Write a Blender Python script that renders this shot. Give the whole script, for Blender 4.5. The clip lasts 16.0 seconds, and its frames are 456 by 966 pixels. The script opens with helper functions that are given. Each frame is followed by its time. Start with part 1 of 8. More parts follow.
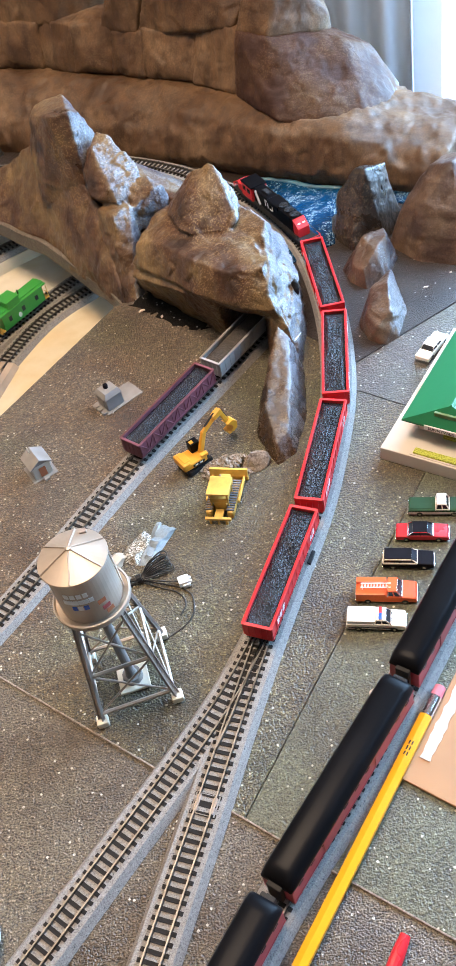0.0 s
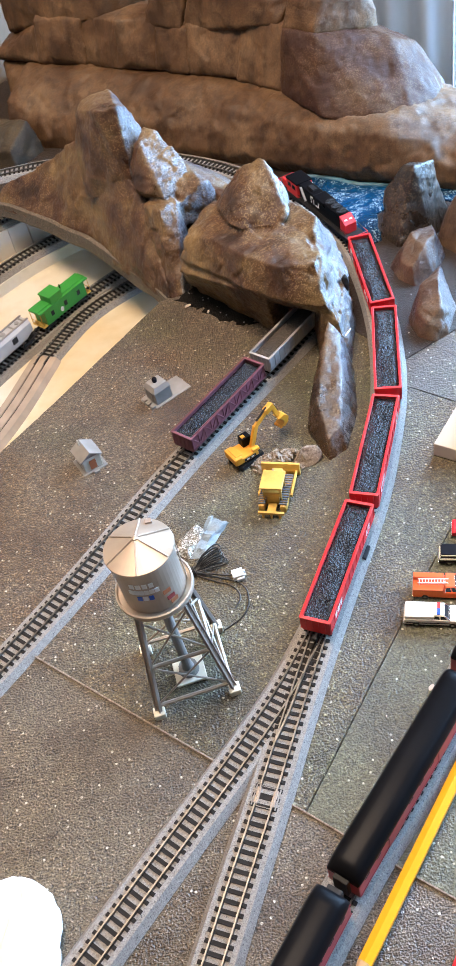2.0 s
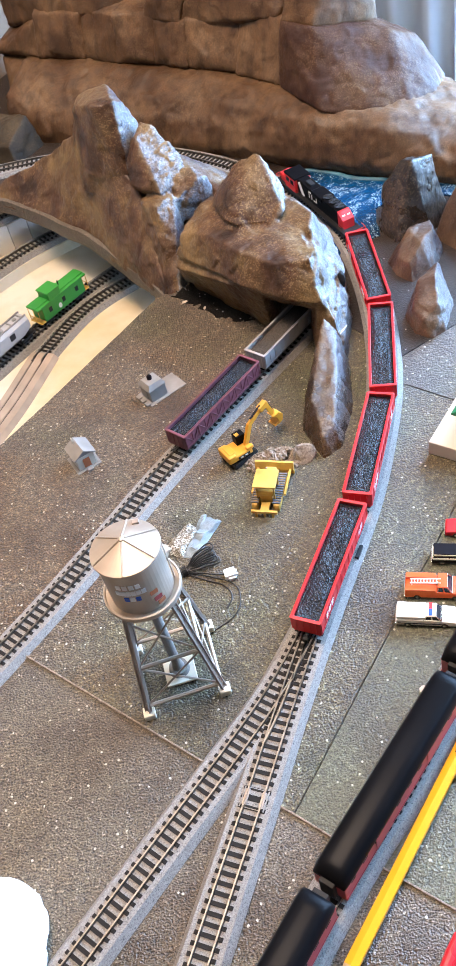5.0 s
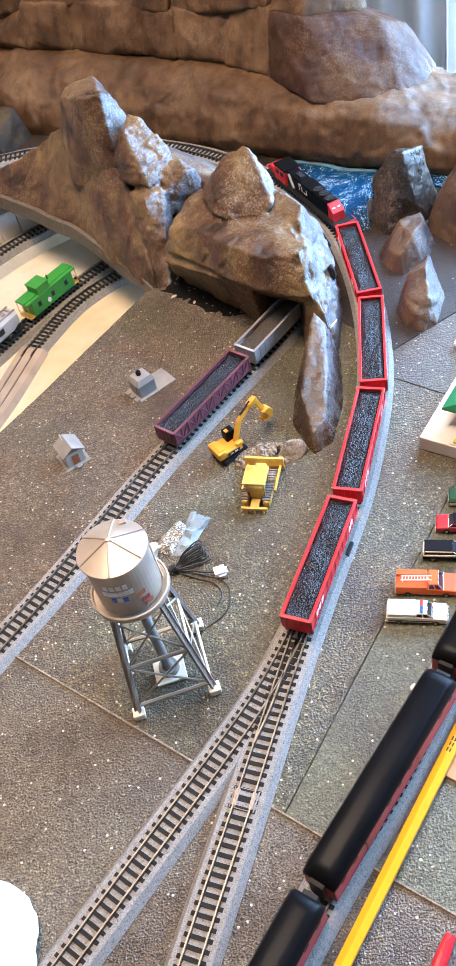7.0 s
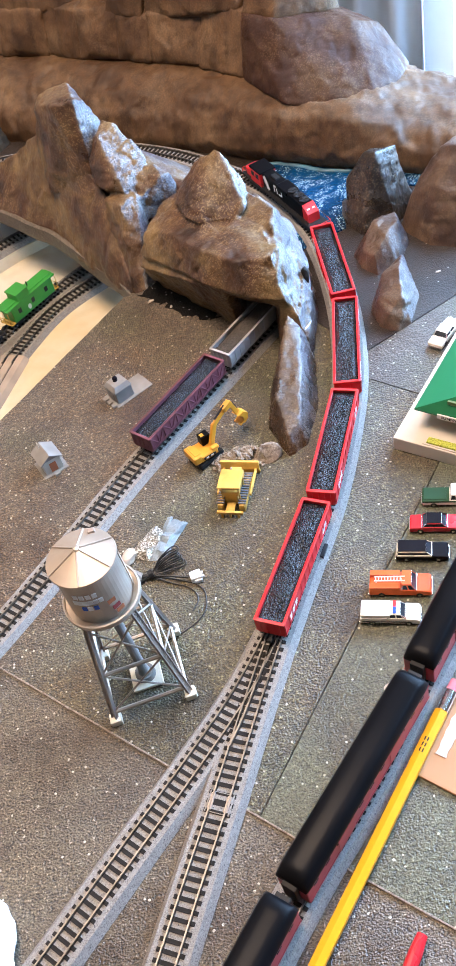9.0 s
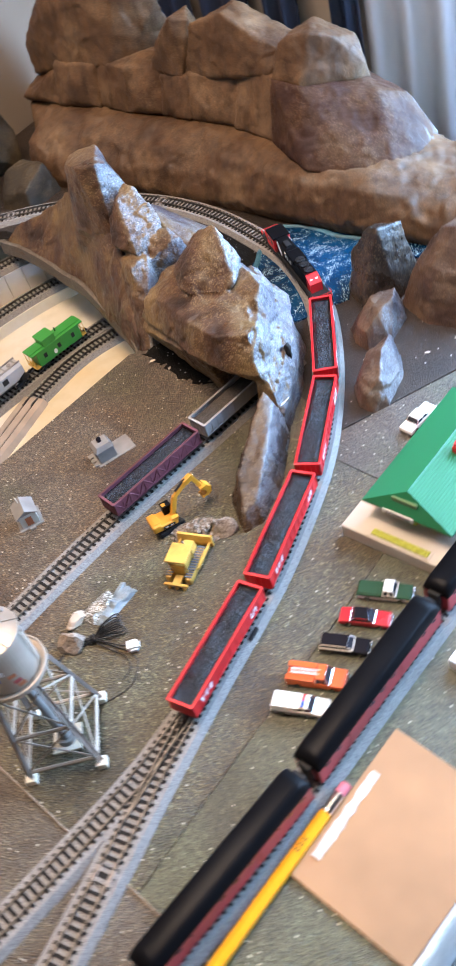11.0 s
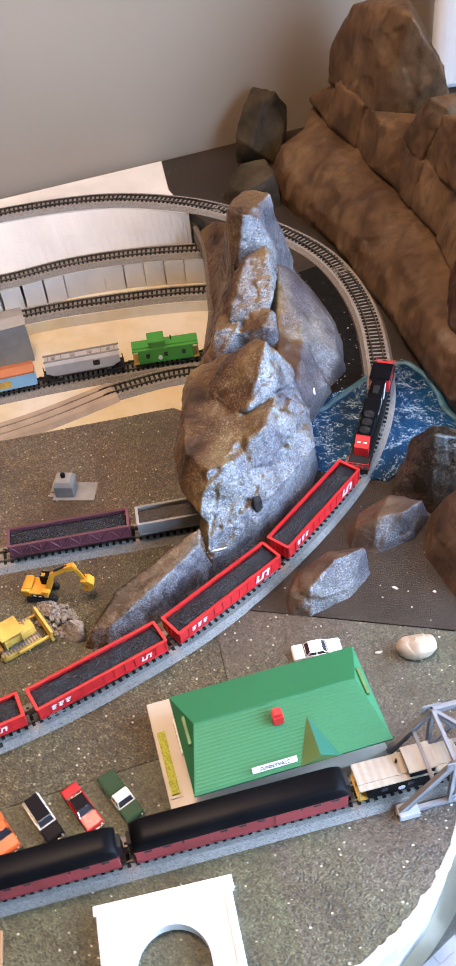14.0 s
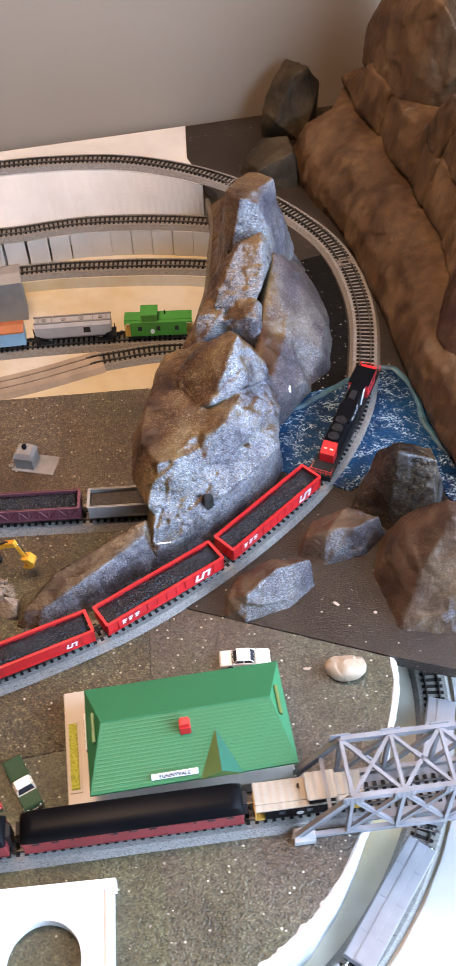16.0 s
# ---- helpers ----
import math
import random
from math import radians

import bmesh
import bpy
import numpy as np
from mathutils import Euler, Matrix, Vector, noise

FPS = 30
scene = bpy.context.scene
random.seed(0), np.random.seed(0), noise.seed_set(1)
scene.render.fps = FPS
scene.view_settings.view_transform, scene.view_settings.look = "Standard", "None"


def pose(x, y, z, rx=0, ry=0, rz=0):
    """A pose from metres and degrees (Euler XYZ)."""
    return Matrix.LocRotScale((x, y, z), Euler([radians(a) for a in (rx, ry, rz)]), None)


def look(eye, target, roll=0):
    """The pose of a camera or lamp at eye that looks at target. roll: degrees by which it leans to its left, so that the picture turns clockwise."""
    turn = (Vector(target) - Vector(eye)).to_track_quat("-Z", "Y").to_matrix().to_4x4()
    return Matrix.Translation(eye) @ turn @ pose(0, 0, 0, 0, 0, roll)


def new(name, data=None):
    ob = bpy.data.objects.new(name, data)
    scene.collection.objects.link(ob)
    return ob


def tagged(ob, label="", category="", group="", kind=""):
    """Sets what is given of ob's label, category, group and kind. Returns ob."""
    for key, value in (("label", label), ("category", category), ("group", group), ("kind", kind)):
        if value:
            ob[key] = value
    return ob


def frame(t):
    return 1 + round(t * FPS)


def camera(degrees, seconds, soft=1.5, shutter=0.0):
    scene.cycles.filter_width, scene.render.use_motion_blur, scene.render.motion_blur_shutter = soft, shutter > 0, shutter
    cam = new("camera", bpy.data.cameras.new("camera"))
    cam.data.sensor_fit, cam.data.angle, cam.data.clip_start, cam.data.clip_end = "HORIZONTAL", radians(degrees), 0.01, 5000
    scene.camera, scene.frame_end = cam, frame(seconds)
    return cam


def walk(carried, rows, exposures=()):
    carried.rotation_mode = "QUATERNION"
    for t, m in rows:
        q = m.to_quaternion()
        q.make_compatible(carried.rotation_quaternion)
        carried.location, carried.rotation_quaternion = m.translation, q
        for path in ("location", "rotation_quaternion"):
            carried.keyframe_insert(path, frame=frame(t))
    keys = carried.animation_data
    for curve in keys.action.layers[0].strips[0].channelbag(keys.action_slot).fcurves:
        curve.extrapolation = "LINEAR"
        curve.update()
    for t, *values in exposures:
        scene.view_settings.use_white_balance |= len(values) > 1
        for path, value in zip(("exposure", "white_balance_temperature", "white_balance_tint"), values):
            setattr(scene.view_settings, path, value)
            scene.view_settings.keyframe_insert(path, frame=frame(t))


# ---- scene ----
cam = camera(26.8, 16.0, 1.5, 0.5)
PATH = [
    (0, (0.073, 0.065, 0.515), (-0.038, 1.426, -0.946), -13.5),
    (0.5, (0.065, 0.065, 0.515), (-0.047, 1.428, -0.945), -13.5),
    (1, (0.054, 0.064, 0.515), (-0.061, 1.426, -0.945), -13.6),
    (1.5, (0.048, 0.064, 0.515), (-0.07, 1.429, -0.941), -13.6),
    (2, (0.042, 0.064, 0.515), (-0.089, 1.431, -0.94), -13.4),
    (2.5, (0.043, 0.066, 0.514), (-0.096, 1.432, -0.94), -12.9),
    (3, (0.053, 0.066, 0.515), (-0.096, 1.433, -0.937), -13.1),
    (5.5, (0.056, 0.071, 0.513), (-0.1, 1.422, -0.953), -14.3),
    (6, (0.058, 0.074, 0.513), (-0.1, 1.419, -0.958), -14.4),
    (6.5, (0.059, 0.074, 0.514), (-0.097, 1.417, -0.96), -14.6),
    (7, (0.06, 0.075, 0.512), (-0.092, 1.416, -0.964), -14.5),
    (7.5, (0.061, 0.077, 0.512), (-0.09, 1.411, -0.97), -14.7),
    (8, (0.069, 0.075, 0.513), (-0.084, 1.409, -0.969), -15.1),
    (10.5, (0.133, 0.078, 0.523), (-0.118, 1.422, -0.936), -20.4),
    (11, (0.211, 0.099, 0.543), (-0.196, 1.437, -0.887), -19.0),
    (11.5, (0.293, 0.123, 0.545), (-0.233, 1.378, -0.92), -12.7),
    (12, (0.367, 0.143, 0.557), (-0.323, 1.319, -0.906), -10.0),
    (12.5, (0.369, 0.2, 0.564), (-0.35, 1.351, -0.906), -12.1),
    (13, (0.373, 0.246, 0.577), (-0.357, 1.398, -0.886), -11.1),
    (13.5, (0.406, 0.312, 0.581), (-0.469, 1.384, -0.862), -7.3),
    (14, (0.438, 0.342, 0.571), (-0.531, 1.345, -0.863), -6.5),
    (14.5, (0.448, 0.359, 0.572), (-0.546, 1.318, -0.875), -4.5),
    (15, (0.441, 0.373, 0.567), (-0.563, 1.294, -0.898), -4.4),
    (15.5, (0.453, 0.391, 0.572), (-0.55, 1.294, -0.904), -4.0),
    (16, (0.463, 0.409, 0.578), (-0.521, 1.306, -0.916), -2.6),
]
walk(cam, [(t, look(eye, target, roll)) for t, eye, target, roll in PATH],
     [(0, 0.3, 6120, 13), (1.5, 0.28, 6080, 13), (3, 0.52, 5850, 14), (8, 0.48, 5920, 16), (11, 0.28, 5980, 17), (11.5, 0.15, 6050, 18), (12, -0.2, 6450, 19), (12.5, -0.22, 6680, 21), (13, 0.03, 6750, 22), (14, -0.15, 6820, 23), (15, -0.3, 7020, 25), (16, -0.33, 7200, 26)])

# ---------------------------------------------------------------- world and light
world = bpy.data.worlds.new("world")
scene.world = world
world.use_nodes = True
wn = world.node_tree
sky = wn.nodes.new("ShaderNodeTexSky")
sky.sky_type, sky.sun_disc = "NISHITA", False
sky.sun_elevation, sky.sun_rotation = radians(35), radians(60)
wn.links.new(sky.outputs[0], wn.nodes["Background"].inputs[0])
wn.nodes["Background"].inputs[1].default_value = 0.12

# The table stands square to the room: axis A runs along the long side, B across it.
UA, UB = Vector((0.535, 0.845, 0)), Vector((0.845, -0.535, 0))
ROOM_TURN = math.atan2(0.845, 0.535)


def at(a, b, z=0.0):
    return UA * a + UB * b + Vector((0, 0, z))


def area_lamp(name, eye, target, sx, sy, watts, colour):
    data = bpy.data.lights.new(name, "AREA")
    data.shape, data.size, data.size_y, data.energy, data.color = "RECTANGLE", sx, sy, watts, colour
    ob = new(name, data)
    ob.matrix_world = look(eye, target)
    return ob


WINDOW_A, WINDOW_B0, WINDOW_B1, WINDOW_Z0, WINDOW_Z1 = 1.22, -0.405, 0.75, -0.15, 1.15
area_lamp("window_light", at(WINDOW_A - 0.03, 0.22, 0.34), at(0.3, -0.15, 0.05), 1.0, 0.80, 52.0, (0.42, 0.69, 1.0))
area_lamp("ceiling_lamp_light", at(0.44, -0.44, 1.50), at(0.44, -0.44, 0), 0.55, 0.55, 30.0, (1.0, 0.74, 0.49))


# ---------------------------------------------------------------- materials
def material(name):
    m = bpy.data.materials.new(name)
    m.use_nodes = True
    return m, m.node_tree.nodes, m.node_tree.links, m.node_tree.nodes["Principled BSDF"]


def put_ramp(nodes, links, source, stops):
    r = nodes.new("ShaderNodeValToRGB")
    while len(r.color_ramp.elements) < len(stops):
        r.color_ramp.elements.new(0.5)
    for e, (p, c) in zip(r.color_ramp.elements, stops):
        e.position, e.color = p, (*c, 1) if len(c) == 3 else c
    links.new(source, r.inputs[0])
    return r.outputs[0]


def tex_noise(nodes, links, coord, scale, detail=3.0, rough=0.55):
    n = nodes.new("ShaderNodeTexNoise")
    n.inputs["Scale"].default_value, n.inputs["Detail"].default_value = scale, detail
    n.inputs["Roughness"].default_value = rough
    links.new(coord, n.inputs["Vector"])
    return n.outputs["Fac"]


def tex_cells(nodes, links, coord, scale, colour=True):
    n = nodes.new("ShaderNodeTexVoronoi")
    n.inputs["Scale"].default_value = scale
    links.new(coord, n.inputs["Vector"])
    if not colour:
        return n.outputs["Distance"]
    s = nodes.new("ShaderNodeSeparateColor")
    links.new(n.outputs["Color"], s.inputs[0])
    return s.outputs[0]


def blend(nodes, links, fac, a, b, how="MIX"):
    m = nodes.new("ShaderNodeMix")
    m.data_type, m.blend_type = "RGBA", how
    for sock, v in ((m.inputs[0], fac), (m.inputs[6], a), (m.inputs[7], b)):
        if isinstance(v, (int, float)):
            sock.default_value = v
        elif isinstance(v, tuple):
            sock.default_value = (*v, 1)
        else:
            links.new(v, sock)
    return m.outputs[2]


def put_bump(nodes, links, bsdf, height, strength, dist):
    b = nodes.new("ShaderNodeBump")
    b.inputs["Strength"].default_value, b.inputs["Distance"].default_value = strength, dist
    links.new(height, b.inputs["Height"])
    links.new(b.outputs[0], bsdf.inputs["Normal"])


def coords(nodes, which="Object"):
    return nodes.new("ShaderNodeTexCoord").outputs[which]


def world_place(nodes):
    return nodes.new("ShaderNodeNewGeometry").outputs["Position"]


def paint(name, colour, rough=0.45, metal=0.0, wear=0.12, scale=180.0, bump=0.15, dist=0.0002, coat=0.0, spec=0.5):
    """Painted or moulded surface: slight blotches, fine grain and uneven gloss."""
    m, n, l, b = material(name)
    c = coords(n)
    big = tex_noise(n, l, c, scale * 0.2, 3)
    fine = tex_noise(n, l, c, scale * 6, 2)
    dark = tuple(v * (1 - wear * 2) for v in colour)
    light = tuple(min(1, v * (1 + wear) + wear * 0.02) for v in colour)
    col = put_ramp(n, l, big, [(0.3, dark), (0.7, light)])
    l.new(col, b.inputs["Base Color"])
    l.new(put_ramp(n, l, big, [(0.3, (rough * 0.85,) * 3), (0.7, (min(1, rough * 1.2),) * 3)]), b.inputs["Roughness"])
    b.inputs["Metallic"].default_value = metal
    b.inputs["Coat Weight"].default_value, b.inputs["Specular IOR Level"].default_value = coat, spec
    if bump:
        put_bump(n, l, b, fine, bump, dist)
    return m


def grit(name, colours, cell, rough=0.75, speck=None, bump=0.5, dist=0.0006, tint=None, shine=0.0, drift=None):
    """Stone-spray surface: dark ground, winding pale grains, a few large specks, broad stains.
    drift: a second tone laid on with spray towards axis B, as (from, to, tone)."""
    m, n, l, b = material(name)
    c = world_place(n)
    soft = tex_noise(n, l, c, 0.40 / cell, 2, 0.8)
    grain = tex_noise(n, l, c, 1.25 / cell, 1, 0.6)
    stain = tex_noise(n, l, c, 9, 4, 0.6)
    lump = blend(n, l, 0.62, soft, grain)
    col = put_ramp(n, l, lump, [(0.38, colours[0]), (0.51, colours[1]), (0.57, colours[1]), (0.68, colours[2])])
    if tint:
        col = blend(n, l, 1.0, col, put_ramp(n, l, stain, tint), "MULTIPLY")
        worn = tex_noise(n, l, c, 23, 5, 0.7)
        col = blend(n, l, 0.8, col, put_ramp(n, l, worn, [(0.36, (0.58, 0.52, 0.48)), (0.50, (1.0, 0.99, 0.97)), (0.64, (1.14, 1.13, 1.12))]), "MULTIPLY")
    if drift:
        across = n.new("ShaderNodeVectorMath")
        across.operation = "DOT_PRODUCT"
        across.inputs[1].default_value = (0.845, -0.535, 0.0)
        l.new(c, across.inputs[0])
        place = n.new("ShaderNodeMapRange")
        place.inputs["From Min"].default_value, place.inputs["From Max"].default_value = drift[0], drift[1]
        l.new(across.outputs["Value"], place.inputs["Value"])
        ragged_edge = blend(n, l, 0.5, place.outputs[0], stain)
        col = blend(n, l, 1.0, col, put_ramp(n, l, ragged_edge, [(0.30, (1, 1, 1)), (0.62, drift[2])]), "MULTIPLY")
    if speck:
        sp = tex_cells(n, l, c, 0.62 / cell)
        near = tex_cells(n, l, c, 0.62 / cell, colour=False)
        rare = put_ramp(n, l, sp, [(speck[0], (0, 0, 0)), (speck[0] + 0.004, (1, 1, 1))])
        dot = put_ramp(n, l, near, [(0.24, (1, 1, 1)), (0.36, (0, 0, 0))])
        col = blend(n, l, blend(n, l, 1.0, rare, dot, "MULTIPLY"), col, speck[1])
    l.new(col, b.inputs["Base Color"])
    b.inputs["Roughness"].default_value = rough
    b.inputs["Specular IOR Level"].default_value = 0.65 + shine
    put_bump(n, l, b, lump, bump, dist)
    return m


M_DECK = grit("deck_grit", [(0.020, 0.0145, 0.010), (0.098, 0.071, 0.046), (0.34, 0.275, 0.20)], 0.0016, 0.36,
              (0.955, (0.50, 0.46, 0.38)), 0.9, 0.0026, [(0.36, (0.60, 0.44, 0.27)), (0.46, (1.0, 0.88, 0.70)), (0.54, (1.0, 1.0, 0.97)), (0.66, (0.80, 0.88, 0.70))], 0.0, (-0.36, -0.24, (0.86, 1.04, 0.86)))
M_GREEN = grit("green_grit", [(0.023, 0.024, 0.013), (0.070, 0.074, 0.041), (0.160, 0.166, 0.105)], 0.0016, 0.38,
              (0.955, (0.44, 0.43, 0.33)), 0.8, 0.0020, [(0.36, (0.75, 0.66, 0.5)), (0.5, (1, 1, 0.95)), (0.66, (1.1, 1.12, 1.0))])
M_DEPOT = grit("depot_grit", [(0.026, 0.022, 0.017), (0.078, 0.069, 0.053), (0.185, 0.166, 0.135)], 0.0016, 0.38,
              (0.955, (0.45, 0.43, 0.35)), 0.8, 0.0020, [(0.36, (0.86, 0.70, 0.62)), (0.48, (1.0, 0.95, 0.90)), (0.54, (1.0, 1.04, 0.86)), (0.64, (0.94, 1.06, 0.74))])
M_TAN = grit("tan_grit", [(0.024, 0.018, 0.013), (0.118, 0.095, 0.062), (0.34, 0.28, 0.21)], 0.0016, 0.36,
              (0.962, (0.5, 0.46, 0.38)), 0.9, 0.0026, [(0.36, (0.62, 0.52, 0.42)), (0.52, (1, 1, 1)), (0.66, (1.15, 1.12, 1.05))])
M_DARK = grit("dark_grit", [(0.008, 0.006, 0.005), (0.026, 0.019, 0.014), (0.066, 0.052, 0.042)], 0.0015, 0.42,
              (0.985, (0.5, 0.48, 0.45)), 0.8, 0.0016, [(0.35, (0.62, 0.52, 0.45)), (0.6, (1.2, 1.08, 0.95))], -0.15)
# Black grit for the scorched strip and for shade laid under the rock.
M_SCORCH_SHADE = grit("scorch_shade_grit", [(0.003, 0.003, 0.003), (0.009, 0.008, 0.007), (0.030, 0.027, 0.024)], 0.0015, 0.8, (0.93, (0.42, 0.40, 0.38)), 1.0, 0.003, None, -0.55)
M_BALLAST = grit("ballast_grey", [(0.13, 0.12, 0.11), (0.235, 0.218, 0.20), (0.33, 0.31, 0.29)], 0.0009, 0.8,
                 (0.93, (0.07, 0.07, 0.07)), 0.5, 0.0004)
M_BALLAST_OLD = grit("ballast_brown", [(0.13, 0.12, 0.105), (0.22, 0.205, 0.18), (0.30, 0.28, 0.25)], 0.0009, 0.85,
                     (0.95, (0.06, 0.05, 0.05)), 0.5, 0.0004)
M_COAL = grit("coal_load", [(0.004, 0.0045, 0.006), (0.009, 0.010, 0.014), (0.022, 0.025, 0.034)], 0.0014, 0.20, None, 1.0, 0.0022, None, -0.2)
M_EARTH = grit("earth_load", [(0.02, 0.015, 0.011), (0.045, 0.035, 0.027), (0.08, 0.064, 0.05)], 0.0014, 0.7, None, 0.8, 0.0010)
M_RIM = grit("rim_grit", [(0.050, 0.038, 0.028), (0.115, 0.092, 0.068), (0.24, 0.205, 0.16)], 0.0016, 0.7, None, 0.8, 0.0016)
M_GRAVEL = grit("gravel", [(0.13, 0.095, 0.07), (0.25, 0.195, 0.145), (0.40, 0.33, 0.265)], 0.002, 0.85, None, 0.6, 0.0006)


def rock_material(name, body, pale, edge, gloss, dusty=0.2, shine=0.42, mottle=0.5, streak=0.0):
    """Brown brushed paint over carved foam; sides that face axis B get granite spray with window light painted in."""
    m, n, l, b = material(name)
    c = world_place(n)
    big = tex_noise(n, l, c, 13, 3, 0.55)
    mid = tex_noise(n, l, c, 60, 5, 0.65)
    fine = tex_noise(n, l, c, 800, 3, 0.7)
    fleck = tex_cells(n, l, c, 1250)
    patch = tex_noise(n, l, c, 27, 2, 0.5)
    col = put_ramp(n, l, blend(n, l, 0.5, big, patch), [(0.36, body[0]), (0.46, body[1]), (0.54, body[2]), (0.62, body[3])])
    col = blend(n, l, mottle, col, put_ramp(n, l, mid, [(0.3, (0.45, 0.42, 0.40)), (0.65, (1.3, 1.26, 1.22))]), "MULTIPLY")
    col = blend(n, l, 0.55, col, put_ramp(n, l, fine, [(0.35, (0.55, 0.55, 0.55)), (0.65, (1.4, 1.4, 1.4))]), "MULTIPLY")
    if streak:
        # brush strokes that run down the faces
        squash = n.new("ShaderNodeMapping")
        squash.inputs["Scale"].default_value = (1.0, 1.0, 0.12)
        l.new(c, squash.inputs["Vector"])
        runs = tex_noise(n, l, squash.outputs[0], 95, 4, 0.6)
        col = blend(n, l, streak, col, put_ramp(n, l, runs, [(0.34, (0.42, 0.38, 0.36)), (0.5, (1.0, 1.0, 1.0)), (0.66, (1.35, 1.3, 1.22))]), "MULTIPLY")
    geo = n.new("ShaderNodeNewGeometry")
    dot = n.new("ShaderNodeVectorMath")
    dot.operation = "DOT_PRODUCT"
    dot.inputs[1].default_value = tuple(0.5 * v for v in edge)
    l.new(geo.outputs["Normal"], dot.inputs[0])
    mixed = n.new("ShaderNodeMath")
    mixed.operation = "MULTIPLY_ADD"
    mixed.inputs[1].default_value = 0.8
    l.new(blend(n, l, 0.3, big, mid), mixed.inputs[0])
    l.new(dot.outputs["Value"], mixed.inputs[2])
    # mask by facing: granite fleck plus pale window light put into the colour
    sprayed_lit = put_ramp(n, l, mixed.outputs[0], [(pale[0] - 0.02, (0, 0, 0)), (pale[0] + 0.09, (1, 1, 1))])
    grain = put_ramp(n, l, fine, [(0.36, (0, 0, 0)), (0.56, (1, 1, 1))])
    # fleck tones, paled and blued with the daylight painted in
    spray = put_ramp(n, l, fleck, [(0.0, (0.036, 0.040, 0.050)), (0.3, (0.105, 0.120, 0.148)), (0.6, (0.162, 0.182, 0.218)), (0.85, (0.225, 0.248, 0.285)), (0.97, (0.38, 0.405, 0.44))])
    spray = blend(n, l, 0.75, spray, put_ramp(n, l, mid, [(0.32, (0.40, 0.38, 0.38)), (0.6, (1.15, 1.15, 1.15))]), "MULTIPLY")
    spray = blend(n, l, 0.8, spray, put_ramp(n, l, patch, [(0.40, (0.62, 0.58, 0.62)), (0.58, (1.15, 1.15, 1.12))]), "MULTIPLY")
    cover = blend(n, l, 1.0, sprayed_lit, blend(n, l, 0.55, (pale[1],) * 3, grain), "MULTIPLY")
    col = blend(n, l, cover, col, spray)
    dust = tex_cells(n, l, c, 1050)
    sift = put_ramp(n, l, blend(n, l, 0.4, patch, mid), [(0.40, (0.12, 0.12, 0.12)), (0.52, (1, 1, 1))])
    dots = put_ramp(n, l, dust, [(0.74, (0, 0, 0)), (0.80, (dusty,) * 3)])
    col = blend(n, l, blend(n, l, 1.0, sift, dots, "MULTIPLY"), col, (0.37, 0.26, 0.135))
    l.new(col, b.inputs["Base Color"])
    l.new(put_ramp(n, l, mid, [(0.35, (gloss * 0.7,) * 3), (0.7, (min(1, gloss * 1.4),) * 3)]), b.inputs["Roughness"])
    b.inputs["Specular IOR Level"].default_value = shine
    put_bump(n, l, b, blend(n, l, 0.6, fine, mid), 0.8, 0.0016)
    return m


BROWN = ((0.024, 0.012, 0.008), (0.066, 0.032, 0.018), (0.100, 0.060, 0.029), (0.165, 0.110, 0.050))
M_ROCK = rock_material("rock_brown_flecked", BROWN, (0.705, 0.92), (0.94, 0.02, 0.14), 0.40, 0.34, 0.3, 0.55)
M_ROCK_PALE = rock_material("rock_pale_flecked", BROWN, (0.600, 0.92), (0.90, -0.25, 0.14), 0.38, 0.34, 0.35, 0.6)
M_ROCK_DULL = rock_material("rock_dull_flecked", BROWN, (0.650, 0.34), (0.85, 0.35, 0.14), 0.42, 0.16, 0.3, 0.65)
M_CLIFF = rock_material("rock_brown_plain", ((0.060, 0.031, 0.015), (0.082, 0.044, 0.022), (0.106, 0.060, 0.030), (0.142, 0.086, 0.046)), (0.900, 0.25), (0.95, 0.25, 0.05), 0.50, 0.10, 0.25, 0.28, 0.6)
# darker, purpler cliff brown: the end face's shade and sheen as colour
M_CLIFF_SHADED = rock_material("rock_brown_shaded", ((0.030, 0.014, 0.011), (0.042, 0.020, 0.015), (0.056, 0.028, 0.018), (0.074, 0.041, 0.023)), (0.80, 0.85), (0.95, 0.25, 0.05), 0.48, 0.12, 0.14, 0.32, 0.3)
M_STONES = rock_material("rock_grey_flecked", ((0.030, 0.017, 0.013), (0.066, 0.038, 0.026), (0.098, 0.062, 0.040), (0.150, 0.104, 0.066)), (0.72, 0.34), (0.86, 0.05, 0.36), 0.42, 0.10, 0.35)
# pale +x side: some fleck, mostly the window's glint painted in
M_WEDGE = rock_material("rock_grey_brown", ((0.020, 0.011, 0.007), (0.044, 0.024, 0.014), (0.066, 0.038, 0.021), (0.10, 0.062, 0.035)), (0.745, 0.5), (0.90, -0.25, 0.12), 0.26, 0.16, 0.5)
M_STONE_DARK = rock_material("rock_near_black", ((0.012, 0.008, 0.006), (0.022, 0.015, 0.011), (0.036, 0.024, 0.016), (0.06, 0.04, 0.026)), (0.79, 0.8), (0.80, 0.05, 0.45), 0.32, 0.2, 0.5)
M_BOULDER = rock_material("rock_dark", ((0.020, 0.015, 0.009), (0.042, 0.031, 0.019), (0.062, 0.046, 0.027), (0.092, 0.070, 0.042)), (0.90, 0.3), (0.8, -0.4, 0.1), 0.5, 0.1, 0.2)


